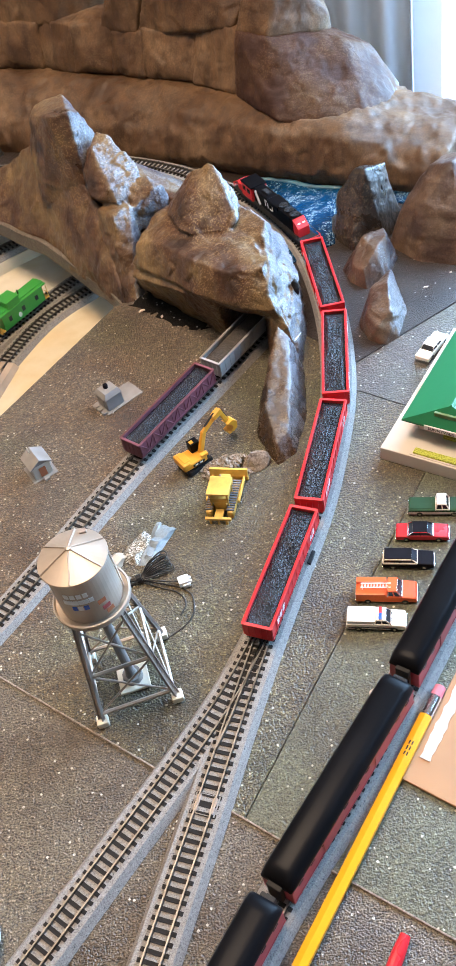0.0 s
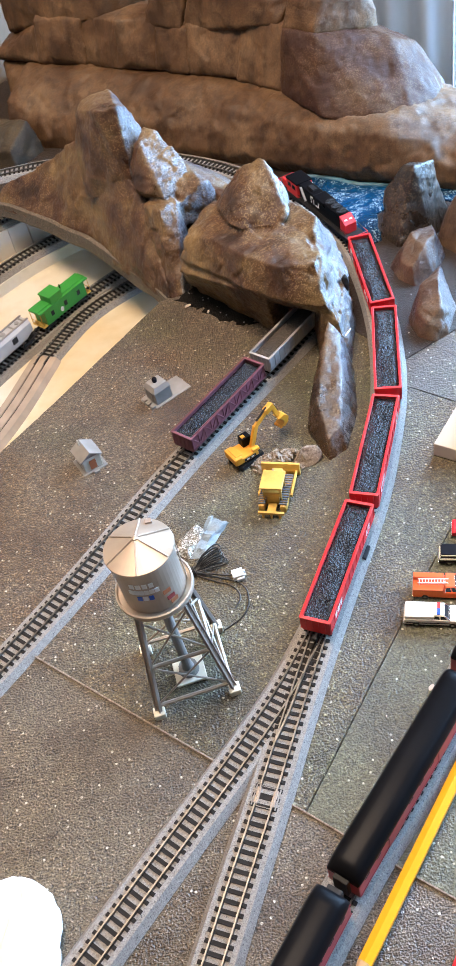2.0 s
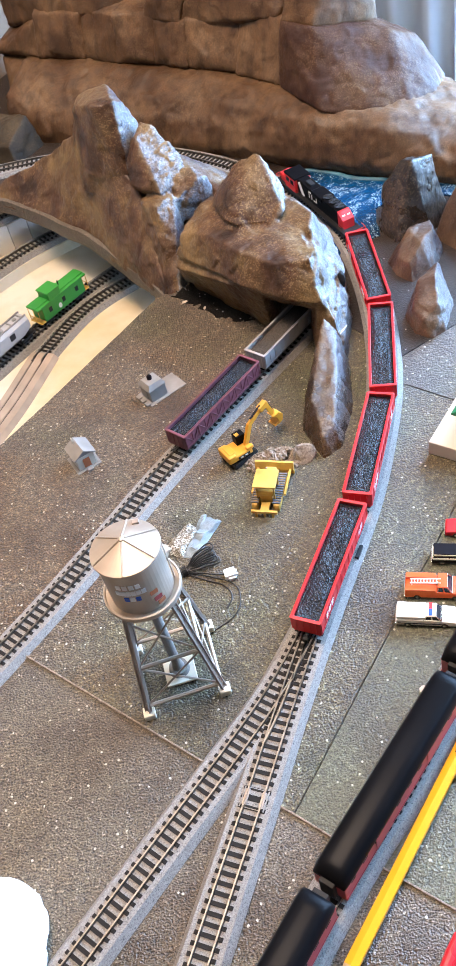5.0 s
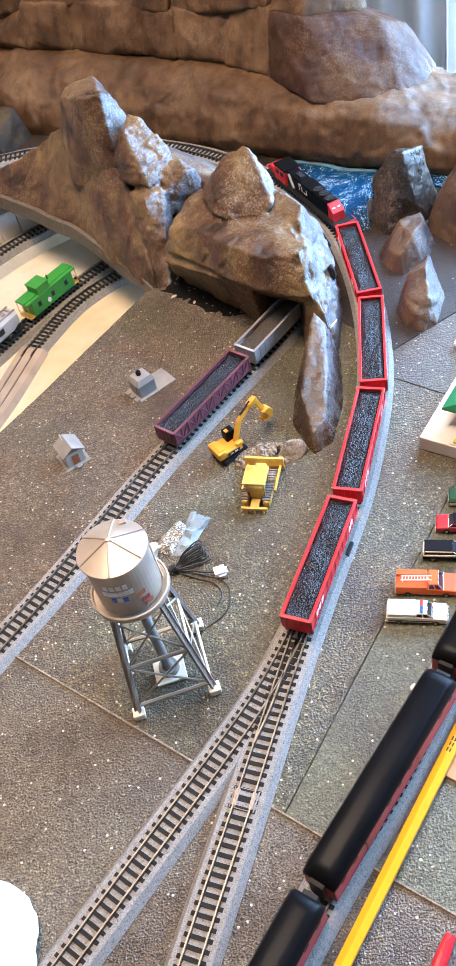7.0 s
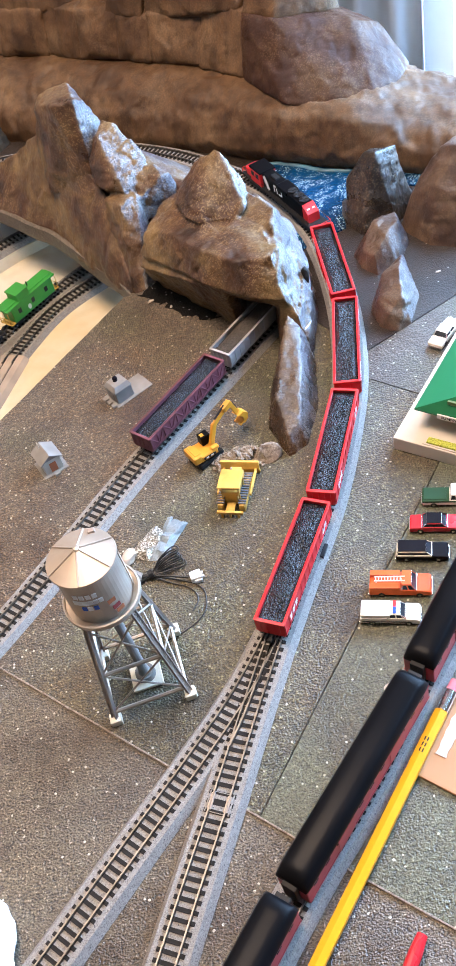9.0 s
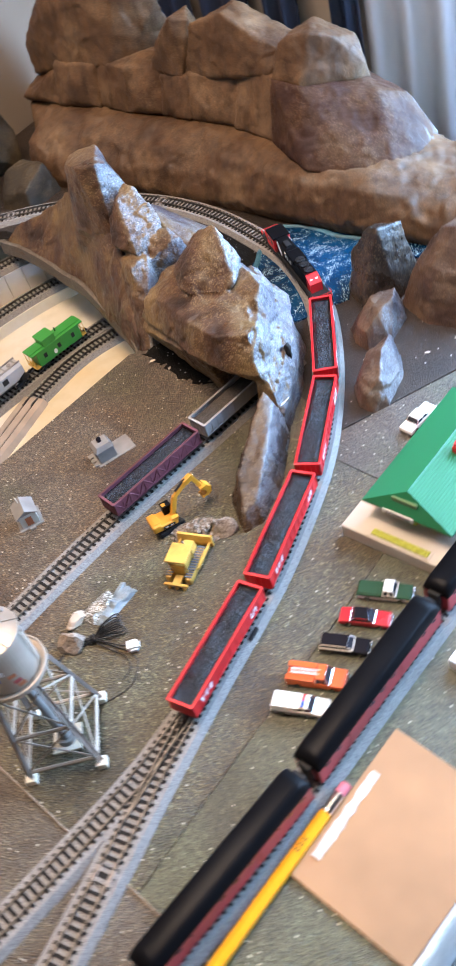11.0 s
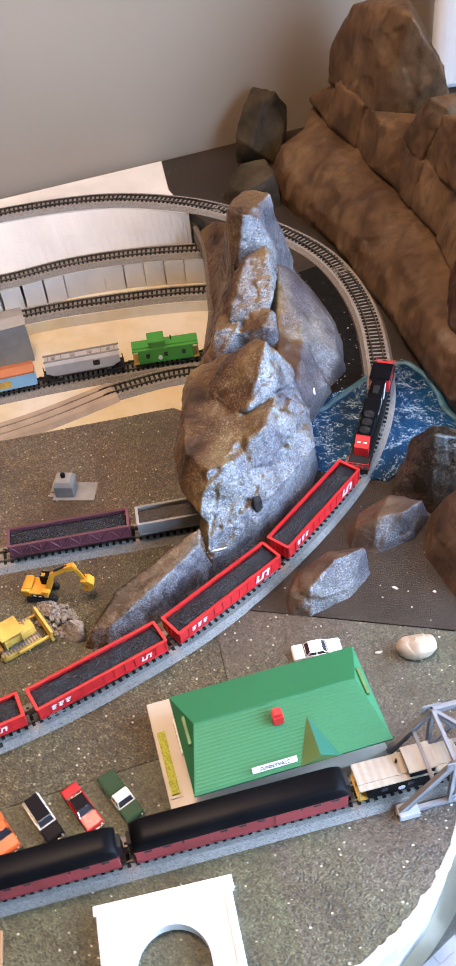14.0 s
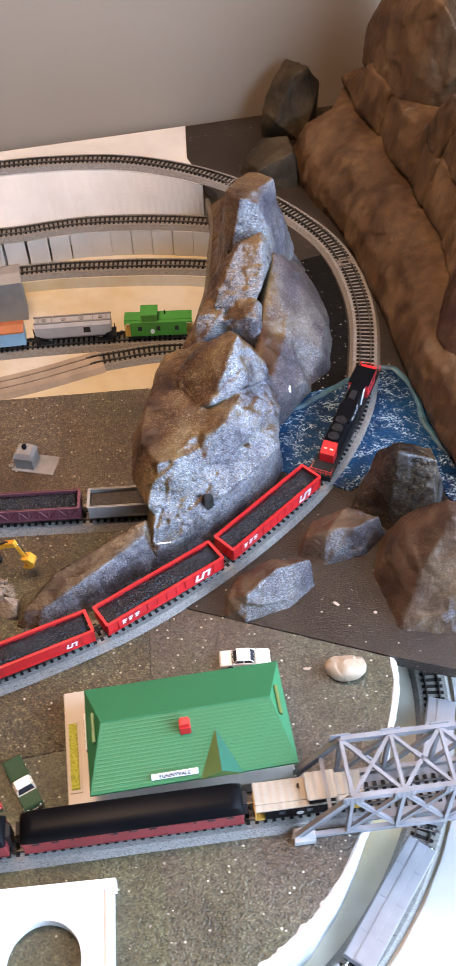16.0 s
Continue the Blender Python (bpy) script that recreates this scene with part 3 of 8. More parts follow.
def shelf():
    """White foam that carries the outer track along the wall."""
    inner = []
    for p, d in MAIN_LINE:
        if p.x < -0.262:
            n = Vector((d.y, -d.x, 0))
            q = p - n * 0.0150
            if (q - Vector((-0.18, 0.74, 0))).length > (p - Vector((-0.18, 0.74, 0))).length:
                q = p + n * 0.0150
            inner.append((q.x, q.y))
    bm = bmesh.new()
    prism(bm, [(-0.370, 1.125), (-0.318, 1.080)] + inner + [(-0.56, 0.80), (-0.62, 0.72)], -0.078, 0.0004)
    tagged(mesh_object("foam_shelf", bm, M_FOAM), "white foam shelf that carries the outer track", "foam block", kind="structure")


shelf()


# ---------------------------------------------------------------- rocks
def hewn(bm, *corners):
    """One convex block of carved foam, given by its corners."""
    verts = [bm.verts.new(c) for c in corners]
    bmesh.ops.convex_hull(bm, input=verts)
    bmesh.ops.delete(bm, geom=[v for v in verts if v.is_valid and not v.link_faces], context="VERTS")


def carved(name, bm, mat, parent, voxel, label="", calm=3, rough=1.0, seed=0.0, cracks=()):
    """Fuses blocks into one skin with softened edges, then roughens it like brushed, carved foam.
    cracks: bent lines of (points, half width, depth) cut into the skin."""
    bmesh.ops.recalc_face_normals(bm, faces=bm.faces)
    me = bpy.data.meshes.new(name)
    bm.to_mesh(me)
    bm.free()
    tmp = bpy.data.objects.new(name, me)
    scene.collection.objects.link(tmp)
    fuse = tmp.modifiers.new("fuse", "REMESH")
    fuse.mode, fuse.voxel_size = "VOXEL", voxel
    soft = tmp.modifiers.new("soft", "SMOOTH")
    soft.factor, soft.iterations = 0.5, calm
    bpy.context.view_layer.update()
    out = bpy.data.meshes.new_from_object(tmp.evaluated_get(bpy.context.evaluated_depsgraph_get()))
    bpy.data.objects.remove(tmp)
    bpy.data.meshes.remove(me)
    out.name = name
    n = len(out.vertices)
    co, no = np.empty(n * 3), np.empty(n * 3)
    out.vertices.foreach_get("co", co)
    out.vertices.foreach_get("normal", no)
    co, no = co.reshape(n, 3), no.reshape(n, 3)
    off = Vector((seed * 3.7, seed * 1.3, seed))
    lift = np.empty(n)
    for i in range(n):
        p = Vector(co[i])
        lift[i] = 0.0015 * noise.noise(p * 34 + off) + 0.0018 * facet(p, 46, 5 + seed, 0.06) + 0.0008 * facet(p, 120, 9 + seed, 0.08) + 0.0007 * noise.noise(p * 130 + off) + 0.00035 * noise.noise(p * 420 + off)
    lift *= rough
    for line, wide, deep in cracks:
        for p, q in zip(line, line[1:]):
            p, q = np.array(p), np.array(q)
            f = np.clip((co - p) @ (q - p) / ((q - p) @ (q - p)), 0, 1)
            gap = np.linalg.norm(co - p - f[:, None] * (q - p), axis=1) + 0.0012 * np.sin(co[:, 1] * 900) * np.sin(co[:, 2] * 700)
            lift -= deep * np.exp(-(gap / wide) ** 2)
    out.vertices.foreach_set("co", (co + no * lift[:, None]).ravel())
    out.materials.clear()
    out.materials.append(mat)
    out.polygons.foreach_set("use_smooth", [True] * len(out.polygons))
    ob = new(name, out)
    ob.parent = parent
    if label:
        ob["label"] = label
    return ob


CRACKS = (
    ([(0.098, 0.670, 0.036), (0.1025, 0.676, 0.038), (0.107, 0.695, 0.041), (0.109, 0.706, 0.047), (0.105, 0.7265, 0.056), (0.105, 0.737, 0.0626), (0.101, 0.759, 0.057), (0.102, 0.768, 0.063)], 0.0010, 0.0015),
    ([(0.082, 0.719, 0.080), (0.0955, 0.714, 0.073), (0.1025, 0.712, 0.059), (0.107, 0.711, 0.050)], 0.0009, 0.0012),
    ([(0.097, 0.738, 0.085), (0.1037, 0.733, 0.063)], 0.0009, 0.0012),
    ([(0.093, 0.685, 0.065), (0.096, 0.682, 0.051), (0.100, 0.667, 0.037), (0.1045, 0.660, 0.016)], 0.0010, 0.0014))


def formation():
    """The rock between the tracks: a front crag over the siding's tunnel, two crags behind it, and slopes round them."""
    root = thing("rock_formation", (0, 0, 0), "craggy brown rock tunnel with pale flecked faces between the tracks", "rock")
    # front crag: the wall beside the tunnel mouth, the mass over it, the pale foot beside the main line, the peak
    bm = bmesh.new()
    hewn(bm, (-0.020, 0.806, -0.004), (0.026, 0.754, -0.004), (0.050, 0.716, -0.004), (0.064, 0.728, -0.004), (0.020, 0.850, -0.004), (-0.020, 0.850, -0.004),
         (-0.024, 0.778, 0.034), (0.016, 0.726, 0.046), (0.046, 0.696, 0.050), (0.060, 0.730, 0.060), (0.015, 0.840, 0.060), (-0.012, 0.805, 0.058))
    hewn(bm, (-0.016, 0.784, 0.034), (0.038, 0.716, 0.038), (0.074, 0.690, 0.040), (0.096, 0.672, 0.036), (0.116, 0.720, 0.040), (0.112, 0.785, 0.040), (0.060, 0.838, 0.040), (0.000, 0.845, 0.040),
         (-0.022, 0.779, 0.046), (0.030, 0.707, 0.054), (0.065, 0.676, 0.054), (0.092, 0.666, 0.052), (-0.014, 0.782, 0.062), (0.010, 0.756, 0.074), (0.034, 0.718, 0.077), (0.060, 0.692, 0.079), (0.084, 0.688, 0.081),
         (0.088, 0.700, 0.082), (0.078, 0.776, 0.079), (0.030, 0.770, 0.079), (0.006, 0.806, 0.076), (0.060, 0.820, 0.070))
    # the shoulder over the water
    hewn(bm, (0.096, 0.739, 0.087), (0.090, 0.724, 0.082), (0.079, 0.778, 0.084), (0.072, 0.745, 0.079), (0.104, 0.752, 0.066), (0.106, 0.735, 0.058), (0.100, 0.716, 0.066), (0.098, 0.778, 0.062), (0.088, 0.800, 0.064), (0.070, 0.770, 0.050))
    # the pale foot, in three layers
    hewn(bm, (0.082, 0.668, -0.004), (0.105, 0.655, -0.004), (0.118, 0.700, -0.004), (0.119, 0.760, -0.004), (0.104, 0.800, -0.004), (0.080, 0.815, -0.004), (0.094, 0.690, -0.004),
         (0.086, 0.672, 0.046), (0.100, 0.664, 0.036), (0.111, 0.705, 0.042), (0.110, 0.765, 0.046), (0.090, 0.800, 0.056), (0.086, 0.690, 0.070))
    hewn(bm, (0.086, 0.684, 0.082), (0.092, 0.696, 0.081), (0.094, 0.7185, 0.076), (0.105, 0.716, 0.054), (0.100, 0.690, 0.056), (0.090, 0.676, 0.058), (0.104, 0.745, 0.050), (0.080, 0.735, 0.060), (0.084, 0.720, 0.080))
    hewn(bm, (0.094, 0.664, 0.030), (0.104, 0.660, 0.014), (0.113, 0.690, 0.026), (0.106, 0.700, 0.046), (0.090, 0.680, 0.054), (0.095, 0.690, 0.010))
    # the cap, its front lip clear of the mass below
    hewn(bm, (0.026, 0.757, 0.084), (0.034, 0.749, 0.082), (0.050, 0.749, 0.081), (0.068, 0.745, 0.083), (0.074, 0.750, 0.087), (0.079, 0.780, 0.087), (0.0625, 0.788, 0.119), (0.059, 0.794, 0.119), (0.046, 0.800, 0.112), (0.036, 0.772, 0.099),
         (0.018, 0.785, 0.083), (0.014, 0.808, 0.072), (0.074, 0.802, 0.074), (0.064, 0.824, 0.066), (0.030, 0.832, 0.066), (0.050, 0.790, 0.050), (0.036, 0.766, 0.070), (0.066, 0.764, 0.070))
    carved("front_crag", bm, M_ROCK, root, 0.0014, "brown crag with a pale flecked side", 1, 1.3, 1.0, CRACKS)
    # middle crag: a leaning slab on a column, with a low pale knob at its end
    bm = bmesh.new()
    hewn(bm, (-0.040, 0.918, 0.103), (-0.030, 0.910, 0.100), (-0.046, 0.898, 0.098), (-0.010, 0.890, 0.080), (-0.004, 0.872, 0.067), (-0.030, 0.852, 0.064), (-0.056, 0.872, 0.066), (-0.060, 0.905, 0.080), (-0.040, 0.935, 0.074), (-0.020, 0.880, 0.035), (-0.050, 0.900, 0.030))
    hewn(bm, (0.014, 0.862, 0.068), (0.006, 0.856, 0.070), (0.000, 0.876, 0.072), (-0.020, 0.870, 0.068), (-0.016, 0.848, 0.058), (0.020, 0.858, 0.040), (0.000, 0.890, 0.030), (-0.020, 0.850, 0.030))
    hewn(bm, (-0.040, 0.796, -0.010), (-0.028, 0.787, -0.004), (-0.010, 0.840, -0.004), (-0.040, 0.880, -0.004), (-0.060, 0.850, 0.000), (-0.038, 0.818, 0.030), (-0.022, 0.818, 0.034), (-0.036, 0.838, 0.060), (-0.018, 0.846, 0.062), (-0.050, 0.862, 0.056), (-0.030, 0.880, 0.060))
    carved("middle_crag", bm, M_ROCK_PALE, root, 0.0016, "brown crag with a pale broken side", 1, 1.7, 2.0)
    # back crag: the highest block, flat-topped
    bm = bmesh.new()
    hewn(bm, (-0.092, 0.964, 0.119), (-0.068, 0.962, 0.122), (-0.060, 0.914, 0.127), (-0.050, 0.928, 0.119), (-0.080, 0.918, 0.125), (-0.098, 0.944, 0.117), (-0.056, 0.910, 0.098), (-0.044, 0.936, 0.082), (-0.052, 0.962, 0.076), (-0.084, 0.978, 0.090), (-0.108, 0.972, 0.098), (-0.104, 0.945, 0.080), (-0.080, 0.912, 0.075),
         (-0.060, 0.890, 0.040), (-0.030, 0.940, 0.040), (-0.060, 0.985, 0.040), (-0.120, 0.975, 0.050), (-0.110, 0.930, 0.035))
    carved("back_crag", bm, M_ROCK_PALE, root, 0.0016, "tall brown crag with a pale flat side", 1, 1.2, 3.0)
    # rounded flecked slope towards the curve
    bm = bmesh.new()
    hewn(bm, (-0.058, 0.950, 0.068), (-0.036, 0.930, 0.074), (-0.004, 0.886, 0.062), (0.016, 0.862, 0.056), (0.010, 0.905, 0.055), (-0.020, 0.945, 0.055), (-0.060, 0.985, 0.030), (-0.040, 1.000, -0.004), (-0.004, 0.976, -0.004), (0.024, 0.952, -0.004),
         (0.052, 0.915, -0.004), (0.056, 0.890, -0.004), (0.026, 0.935, 0.028), (0.046, 0.905, 0.026), (0.030, 0.880, 0.050), (-0.060, 0.900, -0.004), (0.020, 0.830, -0.004))
    hewn(bm, (0.016, 0.862, 0.056), (0.030, 0.880, 0.050), (0.046, 0.846, 0.048), (0.060, 0.872, 0.020), (0.066, 0.850, -0.004), (0.066, 0.812, -0.004), (0.058, 0.885, -0.004), (0.020, 0.830, -0.004), (0.060, 0.824, 0.050), (0.076, 0.808, 0.046), (0.050, 0.800, 0.040))
    carved("back_slope", bm, M_ROCK_DULL, root, 0.0017, "rounded grey flecked slope beside the curve", 4, 0.8, 4.0)
    # brown skirt that falls to the cut edge over the yard
    bm = bmesh.new()
    hewn(bm, (-0.042, 0.796, -0.014), (-0.0785, 0.864, -0.024), (-0.1225, 0.928, -0.018), (-0.040, 0.798, -0.001), (-0.077, 0.867, -0.010), (-0.121, 0.931, -0.005), (-0.046, 0.868, 0.050), (-0.070, 0.914, 0.074), (-0.104, 0.964, 0.082), (-0.030, 0.860, -0.006), (-0.060, 0.960, -0.006), (-0.120, 0.990, -0.006))
    hewn(bm, (-0.118, 0.922, -0.018), (-0.150, 0.955, -0.016), (-0.149, 0.958, -0.004), (-0.118, 0.926, -0.005), (-0.100, 0.968, 0.084), (-0.120, 0.992, 0.066), (-0.146, 1.012, 0.044), (-0.110, 1.030, -0.006), (-0.150, 1.044, -0.006), (-0.090, 0.985, 0.070), (-0.060, 1.010, -0.006))
    hewn(bm, (-0.148, 0.953, -0.016), (-0.1975, 1.006, -0.014), (-0.238, 1.037, -0.012), (-0.196, 1.009, -0.003), (-0.148, 0.957, -0.004), (-0.146, 1.012, 0.042), (-0.170, 1.028, 0.026), (-0.215, 1.040, 0.008), (-0.150, 1.044, -0.006), (-0.225, 1.048, -0.006))
    carved("skirt", bm, M_ROCK, root, 0.0018, "brown slope down to the cut edge over the yard", 4, 1.2, 5.0)




def arch_rim():
    """The cut edge of the rock shell over the yard tunnel."""
    bm = bmesh.new()
    line = [(p + Vector((0, 0, 0.0016 * noise.noise(p * 45) - 0.009 - 0.006 * math.exp(-((p.x + 0.078) / 0.03) ** 2))), d) for p, d in spline(ARCH, 0.004)]
    sweep(bm, line, [(-0.0030, -0.012), (0.0032, -0.012), (0.0028, 0.0032), (0.0006, 0.0046), (-0.0026, 0.0036)])
    tagged(mesh_object("trim_arch", bm, M_RIM), "rough grey-tan cut edge of the rock over the yard", "trim", kind="structure")


def cliff():
    """The back mountain: a bulging lower tier, a crevice, an upper wall of upright facets, and a row of peaks."""
    root = thing("rock_cliff", (0, 0, 0), "long brown carved rock cliff behind the curved track", "rock")
    # lower tier, lofted along b between a few cross-sections (along a, up)
    left = [(0.852, -0.004), (0.852, 0.014), (0.862, 0.034), (0.884, 0.054), (0.912, 0.066), (0.945, 0.066), (0.990, 0.066), (1.010, -0.004)]
    mid = [(0.872, -0.004), (0.868, 0.012), (0.874, 0.030), (0.890, 0.050), (0.914, 0.063), (0.945, 0.066), (0.990, 0.066), (1.010, -0.004)]
    right = [(0.868, -0.004), (0.858, 0.016), (0.860, 0.034), (0.866, 0.052), (0.880, 0.060), (0.905, 0.062), (0.980, 0.056), (1.000, -0.004)]
    tail = [(0.872, -0.004), (0.866, 0.012), (0.870, 0.026), (0.884, 0.038), (0.910, 0.044), (0.935, 0.044), (0.985, 0.038), (1.000, -0.004)]
    keys = [(-0.800, left), (-0.740, left), (-0.640, mid), (-0.520, mid), (-0.400, right), (-0.330, right), (-0.270, tail), (-0.236, tail)]
    bm, rings = bmesh.new(), []
    for i in range(72):
        b = -0.800 + 0.564 * i / 71
        for (b0, p), (b1, q) in zip(keys, keys[1:]):
            if b0 <= b <= b1 + 1e-9:
                f = (b - b0) / (b1 - b0)
                rings.append([bm.verts.new(at(a0 + (a1 - a0) * f, b + 0.10 * max(0.0, z0) * (1 if i > 66 else 0), z0 + (z1 - z0) * f)) for (a0, z0), (a1, z1) in zip(p, q)])
                break
    for r, s in zip(rings, rings[1:]):
        for j in range(8):
            bm.faces.new((r[j], r[(j + 1) % 8], s[(j + 1) % 8], s[j]))
    bm.faces.new(rings[0]), bm.faces.new(rings[-1][::-1])
    hewn(bm, at(0.900, -0.800, 0.050), at(0.870, -0.790, -0.004), at(0.935, -0.850, -0.004), at(0.925, -0.842, 0.062), at(0.960, -0.780, 0.066), at(0.960, -0.780, -0.004), at(0.990, -0.850, -0.004), at(0.990, -0.850, 0.06))
    carved("lower_tier", bm, M_CLIFF, root, 0.0030, "smooth bulging lower tier", 6, 1.7, 6.0)
    # upper wall: upright facets of uneven depth, each (b from, b to, a at the foot, a at the top, foot, top)
    for i, (b0, b1, f0, f1, t0, t1, z0, z1) in enumerate((
            (-0.850, -0.775, 0.924, 0.918, 0.944, 0.934, 0.068, 0.106), (-0.780, -0.716, 0.919, 0.925, 0.930, 0.936, 0.066, 0.114), (-0.722, -0.668, 0.928, 0.922, 0.938, 0.932, 0.066, 0.116),
            (-0.672, -0.618, 0.922, 0.930, 0.932, 0.944, 0.066, 0.115), (-0.624, -0.580, 0.927, 0.924, 0.940, 0.936, 0.066, 0.109), (-0.584, -0.515, 0.926, 0.924, 0.938, 0.946, 0.066, 0.112),
            (-0.520, -0.458, 0.922, 0.908, 0.948, 0.930, 0.064, 0.120))):
        bm = bmesh.new()
        zl = z1 - 0.030 if i == 0 else z1
        hewn(bm, at(f0, b0, z0), at(f1, b1, z0), at(t0, b0, zl), at(t1, b1, z1), at(f0 - 0.002, b0 * 0.6 + b1 * 0.4, z0 + 0.010), at(t1 + 0.02, b1, z1 + 0.004), at(t0 + 0.02, b0, zl + 0.005),
             at(1.02, b0, 0.0), at(1.02, b1, 0.0), at(1.02, b0, zl), at(1.02, b1, z1), at(f0 + 0.022, b0, 0.050), at(f1 + 0.022, b1, 0.050))
        carved("wall_facet", bm, M_CLIFF, root, 0.0024, "", 3, 1.1, 7.0 + i)
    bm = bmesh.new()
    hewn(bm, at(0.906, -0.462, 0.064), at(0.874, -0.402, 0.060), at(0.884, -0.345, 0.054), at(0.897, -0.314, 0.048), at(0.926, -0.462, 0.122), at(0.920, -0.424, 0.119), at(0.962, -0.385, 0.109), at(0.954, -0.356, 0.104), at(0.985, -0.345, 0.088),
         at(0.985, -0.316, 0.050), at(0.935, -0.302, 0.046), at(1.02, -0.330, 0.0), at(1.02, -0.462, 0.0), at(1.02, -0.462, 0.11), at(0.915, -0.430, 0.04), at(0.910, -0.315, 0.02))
    carved("end_block", bm, M_CLIFF_SHADED, root, 0.0022, "broad end face, its shade and purple sheen in the colour", 2, 1.0, 20.0)
    # peaks on the ledge
    bm = bmesh.new()
    hewn(bm, at(0.944, -0.835, 0.090), at(0.934, -0.770, 0.108), at(0.936, -0.690, 0.112), at(0.950, -0.672, 0.116), at(0.945, -0.835, 0.126), at(0.940, -0.790, 0.160), at(0.948, -0.778, 0.192), at(0.944, -0.722, 0.186), at(0.955, -0.700, 0.214), at(0.962, -0.668, 0.212),
         at(0.985, -0.740, 0.214), at(0.985, -0.640, 0.170), at(1.02, -0.830, 0.05), at(1.02, -0.640, 0.05), at(1.01, -0.800, 0.15))
    carved("peak", bm, M_CLIFF, root, 0.0024, "tall peak of the cliff", 2, 1.2, 21.0)
    for i, pts in enumerate((
            [(0.940, -0.636, 0.110), (0.936, -0.588, 0.106), (0.955, -0.632, 0.134), (0.948, -0.598, 0.166), (0.958, -0.580, 0.160), (0.985, -0.600, 0.164), (1.01, -0.640, 0.05), (1.01, -0.580, 0.05)],
            [(0.940, -0.588, 0.106), (0.945, -0.512, 0.112), (0.940, -0.550, 0.108), (0.948, -0.572, 0.160), (0.952, -0.530, 0.172), (0.948, -0.500, 0.158), (0.935, -0.470, 0.120), (0.950, -0.458, 0.138), (0.985, -0.535, 0.170), (0.990, -0.470, 0.140), (1.02, -0.590, 0.05), (1.02, -0.462, 0.05)],
            [(0.926, -0.463, 0.120), (0.922, -0.426, 0.118), (0.960, -0.386, 0.110), (0.936, -0.456, 0.150), (0.938, -0.446, 0.158), (0.944, -0.420, 0.162), (0.956, -0.400, 0.152), (0.972, -0.382, 0.122), (0.985, -0.440, 0.158), (0.990, -0.400, 0.140), (1.01, -0.462, 0.05), (1.01, -0.390, 0.05)])):
        bm = bmesh.new()
        hewn(bm, *(at(*p) for p in pts))
        carved("peak", bm, M_CLIFF, root, 0.0022, "low peak of the cliff", 2, 1.1, 22.0 + i)


def boulder(name, place, size, turn, seed, mat, label, cuts=11, flat=0.66, lean=(0, 0), group="", faces=()):
    """A stone hewn by flat cuts, sunk a little into the ground. faces: main cuts as (bearing, rise, distance)."""
    rnd = random.Random(seed)
    bm = bmesh.new()
    bmesh.ops.create_icosphere(bm, subdivisions=6, radius=1)
    planes = []
    for deg, rise, d in faces:
        planes.append((Vector((math.cos(radians(deg)) * math.cos(radians(rise)), math.sin(radians(deg)) * math.cos(radians(rise)), math.sin(radians(rise)))), d))
    for _ in range(cuts):
        v = Vector((rnd.gauss(0, 1), rnd.gauss(0, 1), rnd.gauss(0.25, 0.8))).normalized()
        planes.append((v, rnd.uniform(flat - 0.12, 0.86)))
    for v in bm.verts:
        for p, d in planes:
            over = v.co.dot(p) - d
            if over > 0:
                v.co -= p * over
        w = Vector((v.co.x * size[0], v.co.y * size[1], v.co.z * size[2]))
        w += v.co.normalized() * (0.0012 * noise.noise(w * 110 + Vector((seed, 0, 0))) + 0.0022 * facet(w, 70, seed, 0.08))
        w.x += lean[0] * max(0, w.z)
        w.y += lean[1] * max(0, w.z)
        v.co = w
    ob = mesh_object(name, bm, mat)
    ob.matrix_world = Matrix.Translation(place) @ Matrix.Rotation(radians(turn), 4, "Z")
    return tagged(ob, label, "rock", group)


def stone(name, mat, label, group, voxel, *corners):
    """A stone carved from one block, its origin at its foot."""
    cx, cy = (sum(c[k] for c in corners) / len(corners) for k in (0, 1))
    bm = bmesh.new()
    hewn(bm, *((x - cx, y - cy, z) for x, y, z in corners))
    ob = carved(name, bm, mat, None, voxel, "", 2, 1.0, cx * 90)
    ob.matrix_world = Matrix.Translation((cx, cy, 0))
    return tagged(ob, label, "rock", group)


formation()
arch_rim()
cliff()


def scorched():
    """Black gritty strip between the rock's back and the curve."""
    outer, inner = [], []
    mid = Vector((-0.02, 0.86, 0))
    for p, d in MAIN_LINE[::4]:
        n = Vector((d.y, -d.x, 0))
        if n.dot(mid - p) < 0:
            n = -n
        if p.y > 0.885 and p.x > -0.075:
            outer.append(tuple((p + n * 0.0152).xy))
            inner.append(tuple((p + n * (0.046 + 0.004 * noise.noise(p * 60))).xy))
    plate("ground_scorched", outer + inner[::-1], M_SCORCH_SHADE, "black scorched grit between the rock and the curve", 0.0022)


